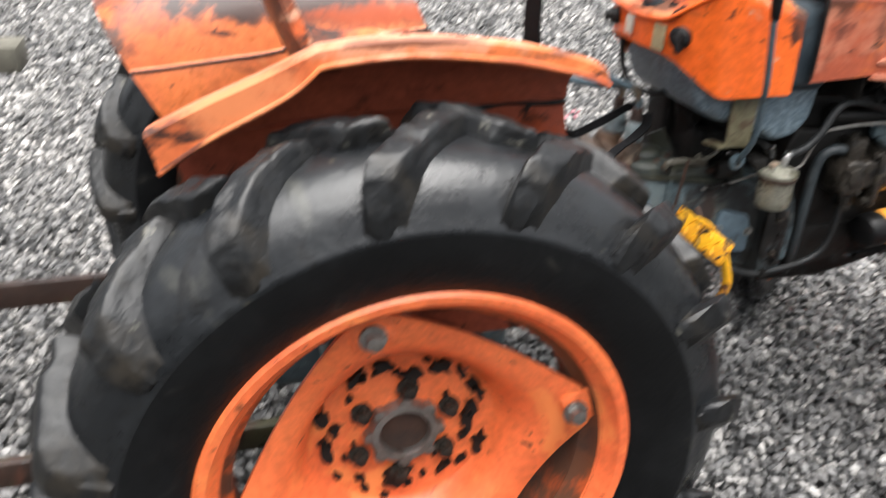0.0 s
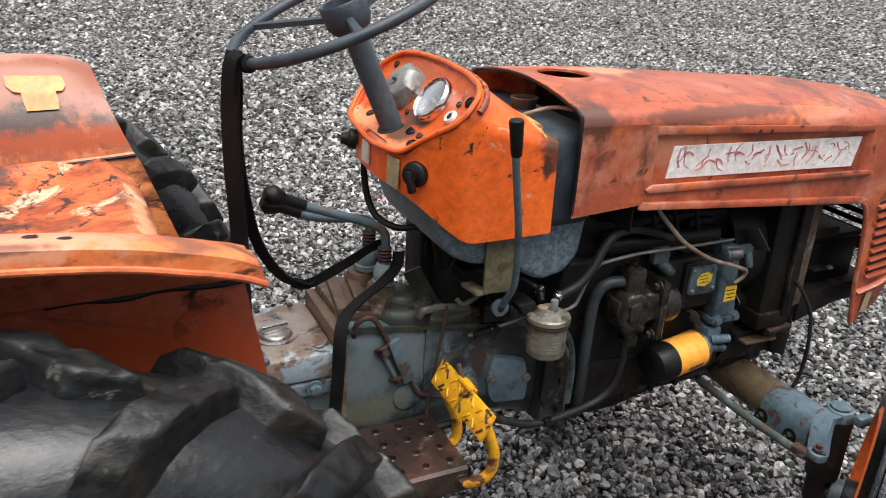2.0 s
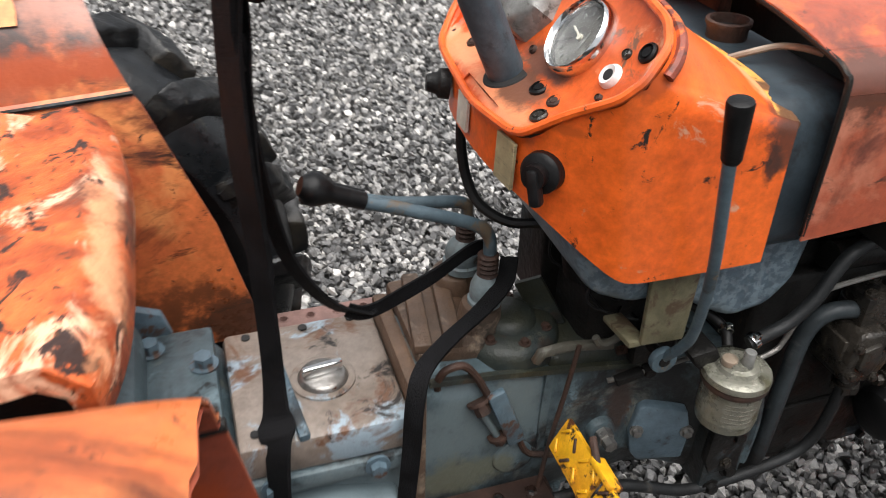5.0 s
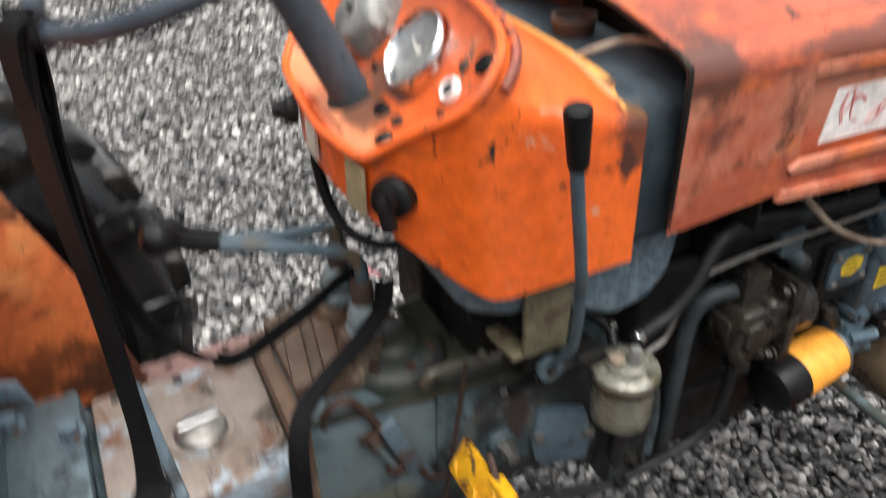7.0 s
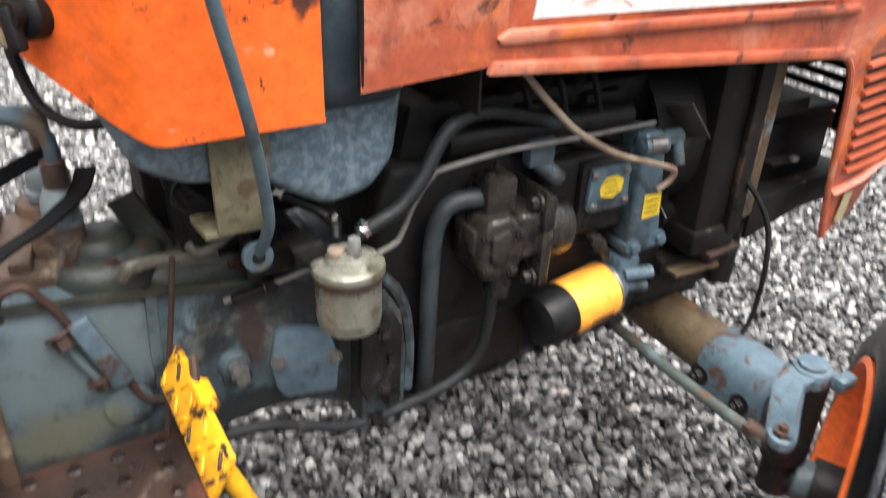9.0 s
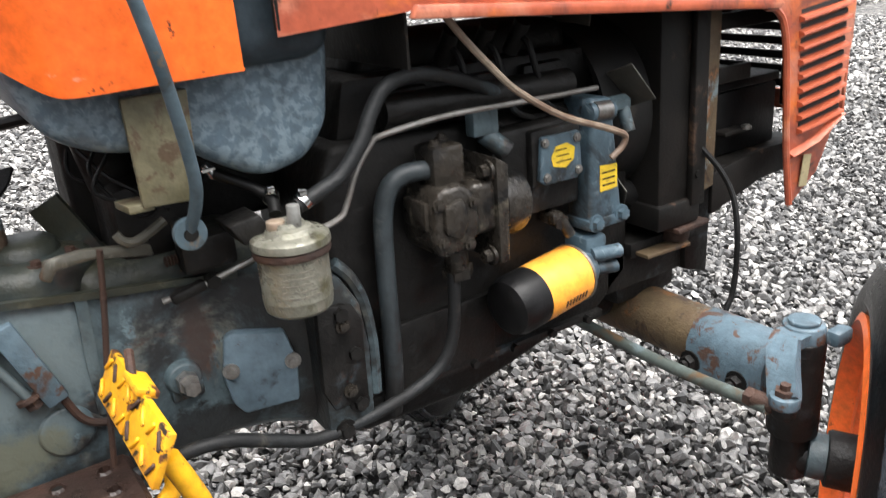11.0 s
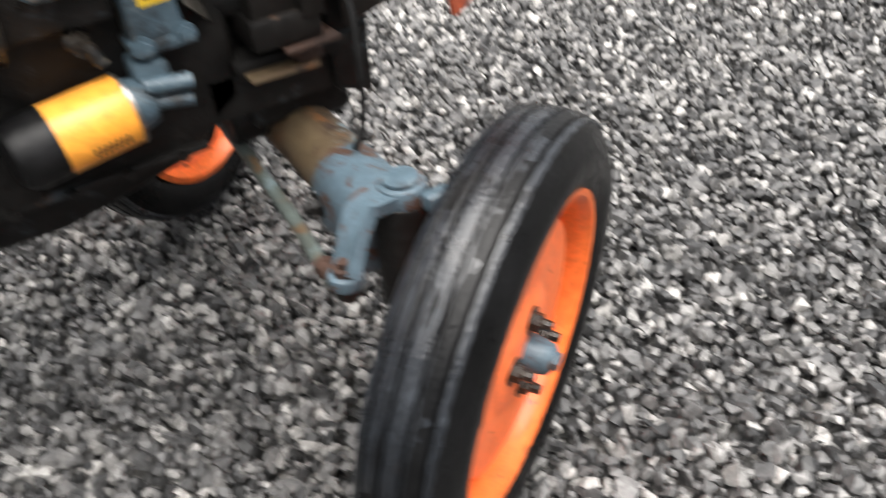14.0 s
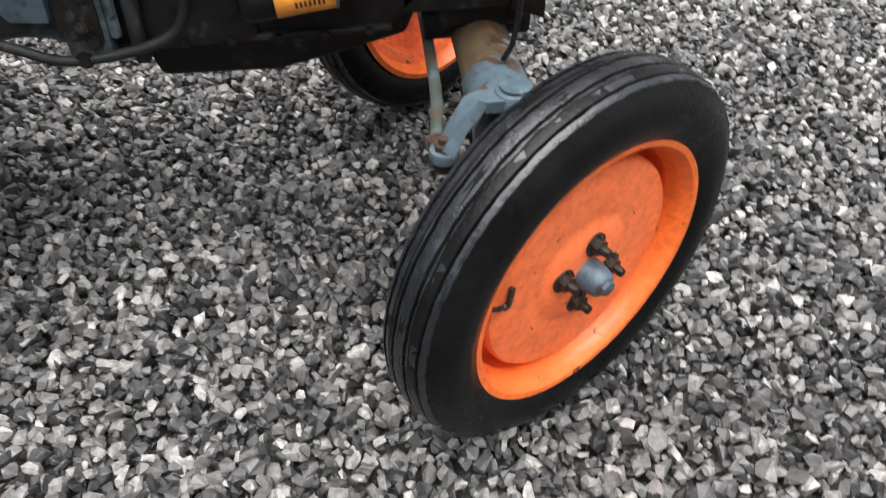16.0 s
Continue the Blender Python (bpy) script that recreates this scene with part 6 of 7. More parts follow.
for th in (radians(130), radians(258), radians(15)):
    a = Vector((0.036 * math.cos(th), 0.036 * math.sin(th), -0.016))
    b = Vector((RIM_R * math.cos(th), RIM_R * math.sin(th), 0.0))
    part("spoke", moved(sweep([a, a.lerp(b, 0.5), b], [(-0.0075, -0.0045), (-0.003, -0.006), (0.003, -0.006), (0.0075, -0.0045), (0.006, 0.0045), (0.002, 0.0055), (-0.002, 0.0055), (-0.006, 0.0045)], side=(-math.sin(th), math.cos(th), 0)), sw_m), M_SWHEEL, swheel)

# ---- throttle lever ----
throttle = part("throttle_lever", tube([(0.798, -0.160, 0.806), (0.803, -0.182, 0.840), (0.800, -0.200, 0.880), (0.781, -0.228, 0.98), (0.752, -0.252, 1.10), (0.742, -0.258, 1.16)], 0.0064, 10), M_LEVER, tractor, "thin blue throttle lever")
part("grip", rod((0.7490, -0.2545, 1.124), (0.7405, -0.2595, 1.186), 0.0092, 0.0125, 18, 0.004), M_PLASTIC, throttle, "black rubber lever grip")
part("pivot_ring", lathe([(0.0075, -0.005), (0.0165, -0.005), (0.0175, 0.0), (0.0165, 0.005), (0.0075, 0.005)], 28, Matrix.Translation((0.797, -0.160, 0.803)) @ Matrix.Rotation(radians(90), 4, "X"), closed=True), M_LEVER, throttle)
part("pivot_pin", rod((0.797, -0.115, 0.803), (0.797, -0.166, 0.803), 0.007, seg=12), M_GRIME, throttle)

# ---- fuel tank ----
tank = part("fuel_tank", plate([(0.662, 0.985), (0.690, 0.915), (0.742, 0.890), (0.805, 0.888), (0.840, 0.862), (0.886, 0.837), (0.938, 0.847), (0.968, 0.882), (0.979, 0.960), (0.979, 1.118), (0.885, 1.118), (0.70, 1.05)],
                                -0.156, 0.156, bevel=0.020, seg=4), M_TANK, tractor, "mottled blue-grey sheet metal fuel tank")
part("tank_shoulder", soft_box((0.800, -0.188, 0.955), (0.972, 0.188, 1.136), 0.030), M_TANKTOP, tank, "dark upper fuel tank shoulder")
fc = part("filler_neck", lathe([(0.0235, -0.006), (0.0235, 0.013), (0.0265, 0.019), (0.0265, 0.023), (0.0225, 0.024), (0.0205, 0.021), (0.020, -0.006)], 32, Matrix.Translation((0.908, -0.002, 1.133)), closed=True), M_RUST, tank, "rusty open filler neck")
# dark plug paints the shade inside the neck
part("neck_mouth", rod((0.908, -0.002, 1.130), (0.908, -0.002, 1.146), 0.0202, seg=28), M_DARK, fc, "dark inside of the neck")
part("vent_pipe", tube([(0.862, -0.072, 1.140), (0.885, -0.082, 1.149), (0.908, -0.092, 1.156), (0.922, -0.112, 1.160), (0.936, -0.128, 1.158)], 0.0038, 8), M_COPPER, tank, "thin brown vent pipe")
part("tank_bracket", cat(plate([(0.756, 0.945), (0.757, 0.840), (0.813, 0.837), (0.818, 0.945)], -0.168, -0.160, bevel=0.002), plate([(-0.164, 0.844), (-0.164, 0.836), (-0.10, 0.828), (-0.10, 0.836)], 0.744, 0.768, "x", bevel=0.001)), M_BRACKET, tractor, "olive bracket with flaking paint under the tank")

# ---- hood ----
def hood_top(x):
    return interp(x, [0.90, 1.10, 1.65, 1.80, 1.90], [1.198, 1.192, 1.150, 1.128, 1.095])


def hood_half(x):
    return interp(x, [0.90, 1.65, 1.85, 1.90], [0.206, 0.200, 0.190, 0.180])


def hood_skin():
    xs = list(np.arange(0.90, 1.10, 0.011)) + list(np.arange(1.10, 1.86, 0.05)) + [1.86, 1.89, 1.90]
    rows = []
    for x in xs:
        zt, h = hood_top(x), hood_half(x)
        prof = [(-h, zt - 0.050), (-h + 0.002, zt - 0.040), (-h + 0.010, zt - 0.030), (-h + 0.024, zt - 0.0225), (-h + 0.034, zt - 0.020), (-h + 0.037, zt - 0.0225), (-h + 0.040, zt - 0.019)]
        ys = np.linspace(-h + 0.052, h - 0.052, 28)
        crown = [(float(y), zt - 0.018 * (abs(y) / (h - 0.04)) ** 2.2) for y in ys]
        rows.append([Vector((x, y, z)) for y, z in prof + crown + [(-y, z) for y, z in prof[::-1]]])
    bm = sheet(rows)
    gone = [f for f in bm.faces if (f.calc_center_median().xy - Vector((0.99, 0.0))).length < 0.053]
    bmesh.ops.delete(bm, geom=gone, context="FACES")
    bmesh.ops.recalc_face_normals(bm, faces=bm.faces[:])
    bmesh.ops.solidify(bm, geom=bm.faces[:], thickness=-0.002)
    return bm


hood = part("hood", hood_skin(), M_HOOD, tractor, "faded orange steel hood with rust bloom", 30)
part("filler_hole_rim", lathe([(0.0505, -0.004), (0.0510, 0.001), (0.054, 0.0032), (0.062, 0.0015), (0.070, -0.003), (0.064, -0.004), (0.054, -0.002)], 48, Matrix.Translation((0.99, 0, 1.196)) @ Matrix.Rotation(radians(1.5), 4, "Y"), closed=True), M_HOOD, hood)
part("rear_edge", tube([(0.902, -0.205, 0.99), (0.902, -0.206, 1.145), (0.902, -0.198, 1.168), (0.902, -0.165, 1.178), (0.902, -0.08, 1.192), (0.902, 0.0, 1.197), (0.902, 0.08, 1.192), (0.902, 0.165, 1.178), (0.902, 0.198, 1.168), (0.902, 0.206, 1.145), (0.902, 0.205, 0.99)], 0.0035, 8, 5), M_RADIATOR, hood)


for sy in (-1, 1):
    part("seam", tube([(x, sy * (hood_half(x) - 0.037), hood_top(x) - 0.0218) for x in (0.905, 1.1, 1.3, 1.5, 1.65, 1.78)], 0.0016, 6, 3), M_DARK, hood)


# sheet added to stop light showing through and keep this space dark
part("dark_backing", box((1.050, -0.188, 0.93), (1.054, 0.188, 1.160), 0.001), M_RADIATOR, hood, "black sheet added to close a light gap under the hood")


def side_low(x):
    return interp(x, [0.90, 1.05, 1.65, 1.668, 1.688, 1.700, 1.715, 1.735, 1.81, 1.86, 1.90], [0.984, 0.992, 0.936, 0.925, 0.895, 0.84, 0.712, 0.612, 0.655, 0.735, 0.86])


def hood_side(sy, label):
    """Sheet side with a sunk panel between a top step and a bottom ledge, and the nose behind the cut-out."""
    xs = sorted(set([0.90, 0.95, 1.0, 1.05, 1.068, 1.080, 1.15] + list(np.round(np.arange(1.2, 1.64, 0.05), 3)) + [1.635, 1.648, 1.66, 1.668, 1.678, 1.688, 1.695, 1.70, 1.708, 1.715, 1.725, 1.735, 1.77, 1.81, 1.86, 1.90]))
    rows = []
    for x in xs:
        zt, h, zl = hood_top(x) - 0.050, hood_half(x), side_low(x)
        sunk = 0.011 if 1.075 < x < 1.640 else 0.0
        z_hi = interp(x, [0.9, 1.07, 1.65, 1.9], [1.118, 1.118, 1.088, 1.06])
        z_lo = interp(x, [0.9, 1.07, 1.65, 1.9], [1.020, 1.020, 1.000, 0.98])
        zs = [(zt, 0.0), (max(z_hi + 0.006, zl), 0.0), (max(z_hi, zl), sunk), (max(z_lo, zl), sunk), (max(z_lo - 0.006, zl), 0.0), (max(zl + 0.004, min(z_lo - 0.03, 0.99)), 0.0), (zl, 0.0)]
        rows.append([Vector((x, sy * (h - d), z)) for z, d in zs])
    bm = sheet(rows)
    bmesh.ops.recalc_face_normals(bm, faces=bm.faces[:])
    bmesh.ops.solidify(bm, geom=bm.faces[:], thickness=0.002)
    s = part("hood_side", bm, M_HOOD, tractor, label, 25)
    y = sy * 0.2035
    # steps that stand proud of the sheet
    part("ledge", moved(plate([(1.055, 1.022), (1.072, 1.030), (1.652, 1.006), (1.668, 0.998), (1.655, 0.994), (1.060, 1.014)], min(y, y + sy * 0.009), max(y, y + sy * 0.009), bevel=0.003), Matrix.Identity(4)), M_HOOD, s)
    part("lower_ledge", plate([(1.045, 0.984), (1.052, 0.998), (1.640, 0.948), (1.668, 0.938), (1.655, 0.930), (1.60, 0.936)], min(y, y + sy * 0.012), max(y, y + sy * 0.012), bevel=0.003), M_HOOD, s)
    part("upper_step", plate([(1.068, 1.124), (1.066, 1.140), (1.640, 1.104), (1.636, 1.090)], min(y, y + sy * 0.004), max(y, y + sy * 0.004), bevel=0.002), M_HOOD, s)
    for x in (1.315, 1.345):
        part("rivet_hole", rod((x, y - sy * 0.004, 1.128 - 0.06 * (x - 1.07)), (x, y + sy * 0.0048, 1.128 - 0.06 * (x - 1.07)), 0.004, seg=10), M_DARK, s)
    # frame round the cut-out and the louvres of the nose
    part("cutout_edge", tube([(1.640, sy * 0.202, 0.934), (1.664, sy * 0.202, 0.928), (1.684, sy * 0.202, 0.905), (1.697, sy * 0.202, 0.85), (1.713, sy * 0.201, 0.72), (1.733, sy * 0.200, 0.618)], 0.0055, 8), M_HOOD, s)
    for k in range(9):
        z = 0.735 + 0.0215 * k
        x0 = 1.742 - 0.10 * (z - 0.735) * 0.9
        yy = sy * 0.1955
        part("louvre", sweep([Vector((x0, yy, z)), Vector((x0 + 0.06, yy - sy * 0.002, z + 0.005)), Vector((1.862, sy * 0.190, z + 0.012))], [(-0.002, -0.0065), (0.011, -0.003), (0.012, 0.001), (0.0, 0.0065)], side=(0, sy, 0)), M_HOOD, s)
        # dark strip paints the shade between louvres on the unbroken sheet
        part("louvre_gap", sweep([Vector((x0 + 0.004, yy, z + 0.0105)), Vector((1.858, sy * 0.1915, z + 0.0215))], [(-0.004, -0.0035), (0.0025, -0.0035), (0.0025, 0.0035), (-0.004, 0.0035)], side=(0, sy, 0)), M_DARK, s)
    part("nose_rib", sweep([Vector((1.722, sy * 0.201, 0.700)), Vector((1.79, sy * 0.199, 0.712)), Vector((1.868, sy * 0.192, 0.742))], [(-0.002, -0.006), (0.010, 0.0), (-0.002, 0.006)], side=(0, sy, 0)), M_HOOD, s)
    part("nose_sticker", moved(box((-0.010, -0.0008, -0.026), (0.010, 0.0008, 0.026), 0.0, 1), Matrix.Translation((1.769, sy * 0.2005, 0.667)) @ Matrix.Rotation(radians(8), 4, "Y")), M_TAN, s, "small tan sticker")
    return s


right_side = hood_side(-1, "faded orange hood side with white script label and louvred nose")
hood_side(1, "faded orange hood side with louvred nose")
# label with a faded red script, of which only strokes can be made out
lab = part("name_label", plate([(1.108, 1.034), (1.120, 1.096), (1.622, 1.078), (1.608, 1.014)], -0.1965, -0.1935, bevel=0.0008, seg=1), M_WHITE, right_side, "white label with faded red script")
srng = random.Random(5)
for k in range(38):
    x = 1.135 + (k % 19) * 0.025 + srng.uniform(-0.006, 0.006)
    zc = 1.066 - 0.036 * (x - 1.11) + srng.uniform(-0.015, 0.015)
    ang, size = srng.uniform(-0.9, 2.2), srng.uniform(0.007, 0.019)
    dx, dz = math.cos(ang) * size, math.sin(ang) * size
    bend = srng.uniform(-0.6, 0.6)
    pts = [(x - dx, -0.1968, zc - dz), (x - dz * bend, -0.1968, zc + dx * bend), (x + dx, -0.1968, zc + dz)]
    part("script_stroke", ribbon(pts, srng.uniform(0.0014, 0.0042), 0.0012, (-dz, 0, dx), 5), M_RED, lab)
# nose front
nose = part("nose_grille", cat(box((1.893, -0.18, 0.73), (1.900, 0.18, 0.765), 0.002), box((1.893, -0.18, 0.985), (1.900, 0.18, 1.05), 0.002), box((1.893, -0.18, 0.765), (1.900, -0.15, 0.985), 0.002), box((1.893, 0.15, 0.765), (1.900, 0.18, 0.985), 0.002)),
            M_HOOD, tractor, "orange nose frame with open dark grille")
for k in range(9):
    part("grille_slat", box((1.886, -0.152, 0.770 + 0.024 * k), (1.892, 0.152, 0.784 + 0.024 * k), 0.002, 1), M_RADIATOR, nose)
for y in (-0.075, 0.075):
    part("grille_bar", box((1.878, y - 0.006, 0.74), (1.886, y + 0.006, 1.0), 0.002, 1), M_RADIATOR, nose)
# sheet added for the darkness inside, over the far hood side
part("nose_dark_sheet", box((1.62, 0.160, 0.70), (1.875, 0.166, 1.06), 0.002), M_RADIATOR, nose, "black sheet added to darken the inside of the nose")

# ---- engine ----
engine = part("engine_block", cat(
    plate([(0.965, 0.490), (1.08, 0.488), (1.40, 0.498), (1.47, 0.55), (1.47, 0.83), (0.985, 0.845), (0.965, 0.80)], -0.105, 0.11, bevel=0.012, seg=3),
    plate([(1.00, 0.83), (1.44, 0.82), (1.43, 0.905), (1.02, 0.915)], -0.085, 0.09, bevel=0.012),
    plate([(1.05, 0.90), (1.40, 0.89), (1.39, 0.945), (1.06, 0.955)], -0.06, 0.06, bevel=0.02, seg=3)), M_GRIME, tractor, "oily black diesel engine block")
part("oil_pan", cat(plate([(0.99, 0.505), (1.46, 0.515), (1.43, 0.450), (1.29, 0.416), (1.21, 0.400), (1.02, 0.405)], -0.030, 0.11, bevel=0.012, seg=3), rod((1.27, 0.03, 0.44), (1.27, 0.03, 0.42), 0.018, seg=6)), M_GRIME, engine)
part("pan_rail", cat(box((0.985, -0.114, 0.498), (1.405, 0.114, 0.508), 0.002)), M_GRIME, engine)
for k in range(6):
    part("pan_bolt", bolt((1.02 + 0.07 * k, -0.114, 0.503), (0, -1, 0), 0.007, 0.008, False), M_GRIME, engine)
part("bell_flange", cat(tube([(0.960, -0.128, 0.715), (0.978, -0.130, 0.692), (0.992, -0.130, 0.655), (0.998, -0.130, 0.60), (0.997, -0.128, 0.53)], 0.0085, 8),
                         plate([(0.925, 0.495), (0.988, 0.490), (0.992, 0.60), (0.985, 0.66), (0.962, 0.70), (0.925, 0.72)], -0.138, 0.138, bevel=0.005)), M_BLUE, engine, "blue-grey bell housing flange")
for x, z in ((0.955, 0.655), (0.968, 0.60), (0.968, 0.53), (0.945, 0.50)):
    part("flange_bolt", bolt((x, -0.138, z), (0, -1, 0), 0.0095, 0.010), M_GRIME, engine)
part("starter", plate([(0.922, 0.560), (0.934, 0.530), (0.982, 0.532), (0.984, 0.640), (0.972, 0.664), (0.926, 0.672)], -0.142, -0.126, bevel=0.005), M_GRIME, engine)
for z in (0.552, 0.64):
    part("starter_bolt", bolt((0.956, -0.142, z), (0, -1, 0), 0.0065, 0.008), M_OILY, engine)
part("side_plate", plate([(1.02, 0.50), (1.20, 0.50), (1.20, 0.60), (1.02, 0.60)], -0.114, -0.104, bevel=0.004), M_GRIME, engine)
for k in range(3):
    part("port_cover", box((1.06 + 0.11 * k, -0.10, 0.84), (1.13 + 0.11 * k, -0.080, 0.895), 0.006), M_GRIME, engine)
for k in range(3):
    x = 1.16 + 0.055 * k
    part("injector_line", tube([(x, -0.10, 0.935), (x + 0.004, -0.118, 0.925), (x + 0.012, -0.125, 0.885), (x + 0.03, -0.12, 0.845), (x + 0.07, -0.11, 0.825)], 0.0045, 8), M_GRIME, engine)
    part("injector", rod((x, -0.085, 0.915), (x, -0.115, 0.955), 0.011, seg=12), M_GRIME, engine)
part("manifold", cat(rod((1.05, -0.115, 0.875), (1.34, -0.115, 0.865), 0.020, seg=16), rod((1.10, -0.125, 0.81), (1.10, -0.125, 0.79), 0.015)), M_GRIME, engine)
part("blue_bracket", cat(box((1.165, -0.140, 0.825), (1.205, -0.120, 0.862), 0.004), rod((1.19, -0.125, 0.825), (1.215, -0.14, 0.80), 0.013, seg=12)), M_BLUE, engine)
# injection pump and timing case
pump_case = part("injection_pump", cat(box((1.195, -0.135, 0.700), (1.345, -0.100, 0.825), 0.010), box((1.250, -0.146, 0.742), (1.335, -0.130, 0.818), 0.004)), M_GRIME, tractor, "oily black injection pump body with blue cover plate")
part("cover_plate", plate([(1.256, 0.752), (1.262, 0.810), (1.327, 0.808), (1.331, 0.752), (1.322, 0.744), (1.266, 0.745)], -0.1535, -0.146, bevel=0.002), M_BLUE_CLEAN, pump_case, "light blue square cover plate")
for x, z in ((1.266, 0.802), (1.321, 0.800), (1.323, 0.756), (1.268, 0.755)):
    part("plate_screw", bolt((x, -0.1535, z), (0, -1, 0), 0.0042, 0.0045), M_STEEL, pump_case)
part("sticker", plate([(1.279, 0.768), (1.276, 0.780), (1.284, 0.794), (1.304, 0.796), (1.317, 0.788), (1.315, 0.772), (1.300, 0.763)], -0.1545, -0.1530, bevel=0.0), M_STICKER, pump_case, "yellow sticker with worn print")
for k in range(3):
    part("print_line", box((1.284, -0.1549, 0.772 + 0.008 * k), (1.310 - 0.004 * k, -0.1543, 0.7735 + 0.008 * k), 0.0, 1), M_GRIME, pump_case)
case = part("timing_case", cat(plate([(1.348, 0.668), (1.352, 0.845), (1.392, 0.842), (1.412, 0.668)], -0.150, -0.09, bevel=0.008, seg=3),
                               rod((1.348, -0.146, 0.826), (1.392, -0.146, 0.824), 0.014, seg=18, bevel=0.003), box((1.343, -0.152, 0.658), (1.418, -0.10, 0.674), 0.004)), M_BLUE_CLEAN, tractor, "light blue timing case with worn bare metal")
part("bare_patch", rod((1.356, -0.1475, 0.827), (1.384, -0.1475, 0.825), 0.0138, seg=18), M_STEEL, case, "paint worn to bright metal")
part("sticker", plate([(1.366, 0.712), (1.366, 0.750), (1.398, 0.748), (1.399, 0.714)], -0.1512, -0.1497, bevel=0.0), M_STICKER, case, "yellow sticker with worn print")
for k in range(3):
    part("print_line", box((1.370, -0.1517, 0.720 + 0.009 * k), (1.394, -0.1511, 0.7222 + 0.009 * k), 0.0, 1), M_GRIME, case)
part("case_bolt", bolt((1.407, -0.150, 0.672), (0, -1, 0), 0.009, 0.010), M_BLUE_CLEAN, case)
part("case_bolt", bolt((1.358, -0.150, 0.668), (0, -1, 0), 0.009, 0.010), M_BLUE_CLEAN, case)
part("union", cat(rod((1.392, -0.14, 0.828), (1.425, -0.14, 0.828), 0.012, seg=6), rod((1.418, -0.14, 0.828), (1.418, -0.155, 0.79), 0.009, seg=10)), M_BLUE, case)
part("oil_tap", cat(rod((1.298, -0.110, 0.688), (1.298, -0.148, 0.684), 0.012, seg=6), rod((1.30, -0.14, 0.690), (1.312, -0.148, 0.662), 0.008, seg=10), box((1.282, -0.148, 0.684), (1.300, -0.136, 0.700), 0.003)), M_OILY, engine, "oily brass drain tap")
# hydraulic pump
HYD = Matrix.Translation((0.008, 0.022, -0.004))
hyd = part("hydraulic_pump", moved(cat(plate([(1.064, 0.722), (1.064, 0.762), (1.076, 0.790), (1.112, 0.790), (1.131, 0.770), (1.131, 0.728), (1.118, 0.703), (1.072, 0.703)], -0.203, -0.125, bevel=0.009, seg=3),
                                  plate([(1.076, 0.735), (1.076, 0.768), (1.104, 0.776), (1.112, 0.745), (1.098, 0.722)], -0.2095, -0.195, bevel=0.005, seg=2), box((1.059, -0.190, 0.738), (1.068, -0.140, 0.774), 0.004), soft_box((1.125, -0.195, 0.715), (1.165, -0.130, 0.785), 0.012),
                                  plate([(1.160, 0.672), (1.176, 0.672), (1.180, 0.800), (1.160, 0.812)], -0.200, -0.120, bevel=0.004), rod((1.175, -0.155, 0.740), (1.215, -0.150, 0.735), 0.042, 0.046, 26, 0.004),
                                  box((1.080, -0.185, 0.785), (1.126, -0.140, 0.835), 0.006), rod((1.112, -0.168, 0.705), (1.116, -0.165, 0.668), 0.017, 0.015, 14)), HYD), M_OILY, tractor, "oily cast iron hydraulic pump")
part("pump_bolt", moved(bolt((1.154, -0.19, 0.795), (-1, 0, 0), 0.009, 0.012), HYD), M_OILY, hyd)
part("pump_bolt", moved(bolt((1.156, -0.185, 0.682), (-1, 0, 0), 0.009, 0.012), HYD), M_OILY, hyd)
for x, y in ((1.090, -0.175), (1.116, -0.150)):
    part("pump_bolt", moved(bolt((x, y, 0.835), (0, 0, 1), 0.006, 0.007), HYD), M_OILY, hyd)
for x, z in ((1.074, 0.724), (1.071, 0.772), (1.122, 0.766), (1.112, 0.714)):
    part("pump_bolt", moved(bolt((x, -0.203, z), (0, -1, 0), 0.0055, 0.006), HYD), M_OILY, hyd)
part("outlet_nut", moved(rod((1.116, -0.165, 0.672), (1.117, -0.164, 0.660), 0.021, seg=6), HYD), M_OILY, hyd)
part("suction_pipe", tube([(1.100, -0.145, 0.800), (1.080, -0.142, 0.803), (1.058, -0.138, 0.801), (1.040, -0.134, 0.786), (1.031, -0.131, 0.750), (1.028, -0.130, 0.675), (1.028, -0.128, 0.600), (1.026, -0.126, 0.53), (1.024, -0.118, 0.485)], 0.0120, 14), M_SUCTION, hyd, "thick grey-blue steel suction pipe")
part("pressure_hose", tube([(1.114, -0.148, 0.665), (1.113, -0.147, 0.62), (1.106, -0.145, 0.57), (1.085, -0.142, 0.535), (1.04, -0.138, 0.513), (0.97, -0.135, 0.500), (0.906, -0.133, 0.499), (0.853, -0.132, 0.520), (0.804, -0.130, 0.540), (0.755, -0.128, 0.545), (0.68, -0.115, 0.53), (0.58, -0.10, 0.50)], 0.0085, 10), M_HOSE, hyd, "thin rubber pressure hose")
# oil filter
of_a, of_b = Vector((1.183, -0.158, 0.592)), Vector((1.340, -0.138, 0.602))
of_d = (of_b - of_a).normalized()
of_m = Matrix.Translation(of_a) @ frame_of(of_d)
oilf = part("oil_filter", moved(lathe([(0.0, 0.051), (0.0418, 0.051), (0.0420, 0.053), (0.0420, 0.136), (0.0405, 0.141), (0.0, 0.141)], 40), of_m), M_FILTER, tractor, "orange-yellow oil filter canister with black end")
part("black_cap", moved(lathe([(0.0, 0.0), (0.028, 0.0), (0.038, 0.006), (0.0422, 0.018), (0.0422, 0.052), (0.0, 0.052)], 40), of_m), M_PLASTIC, oilf, "black filter end")
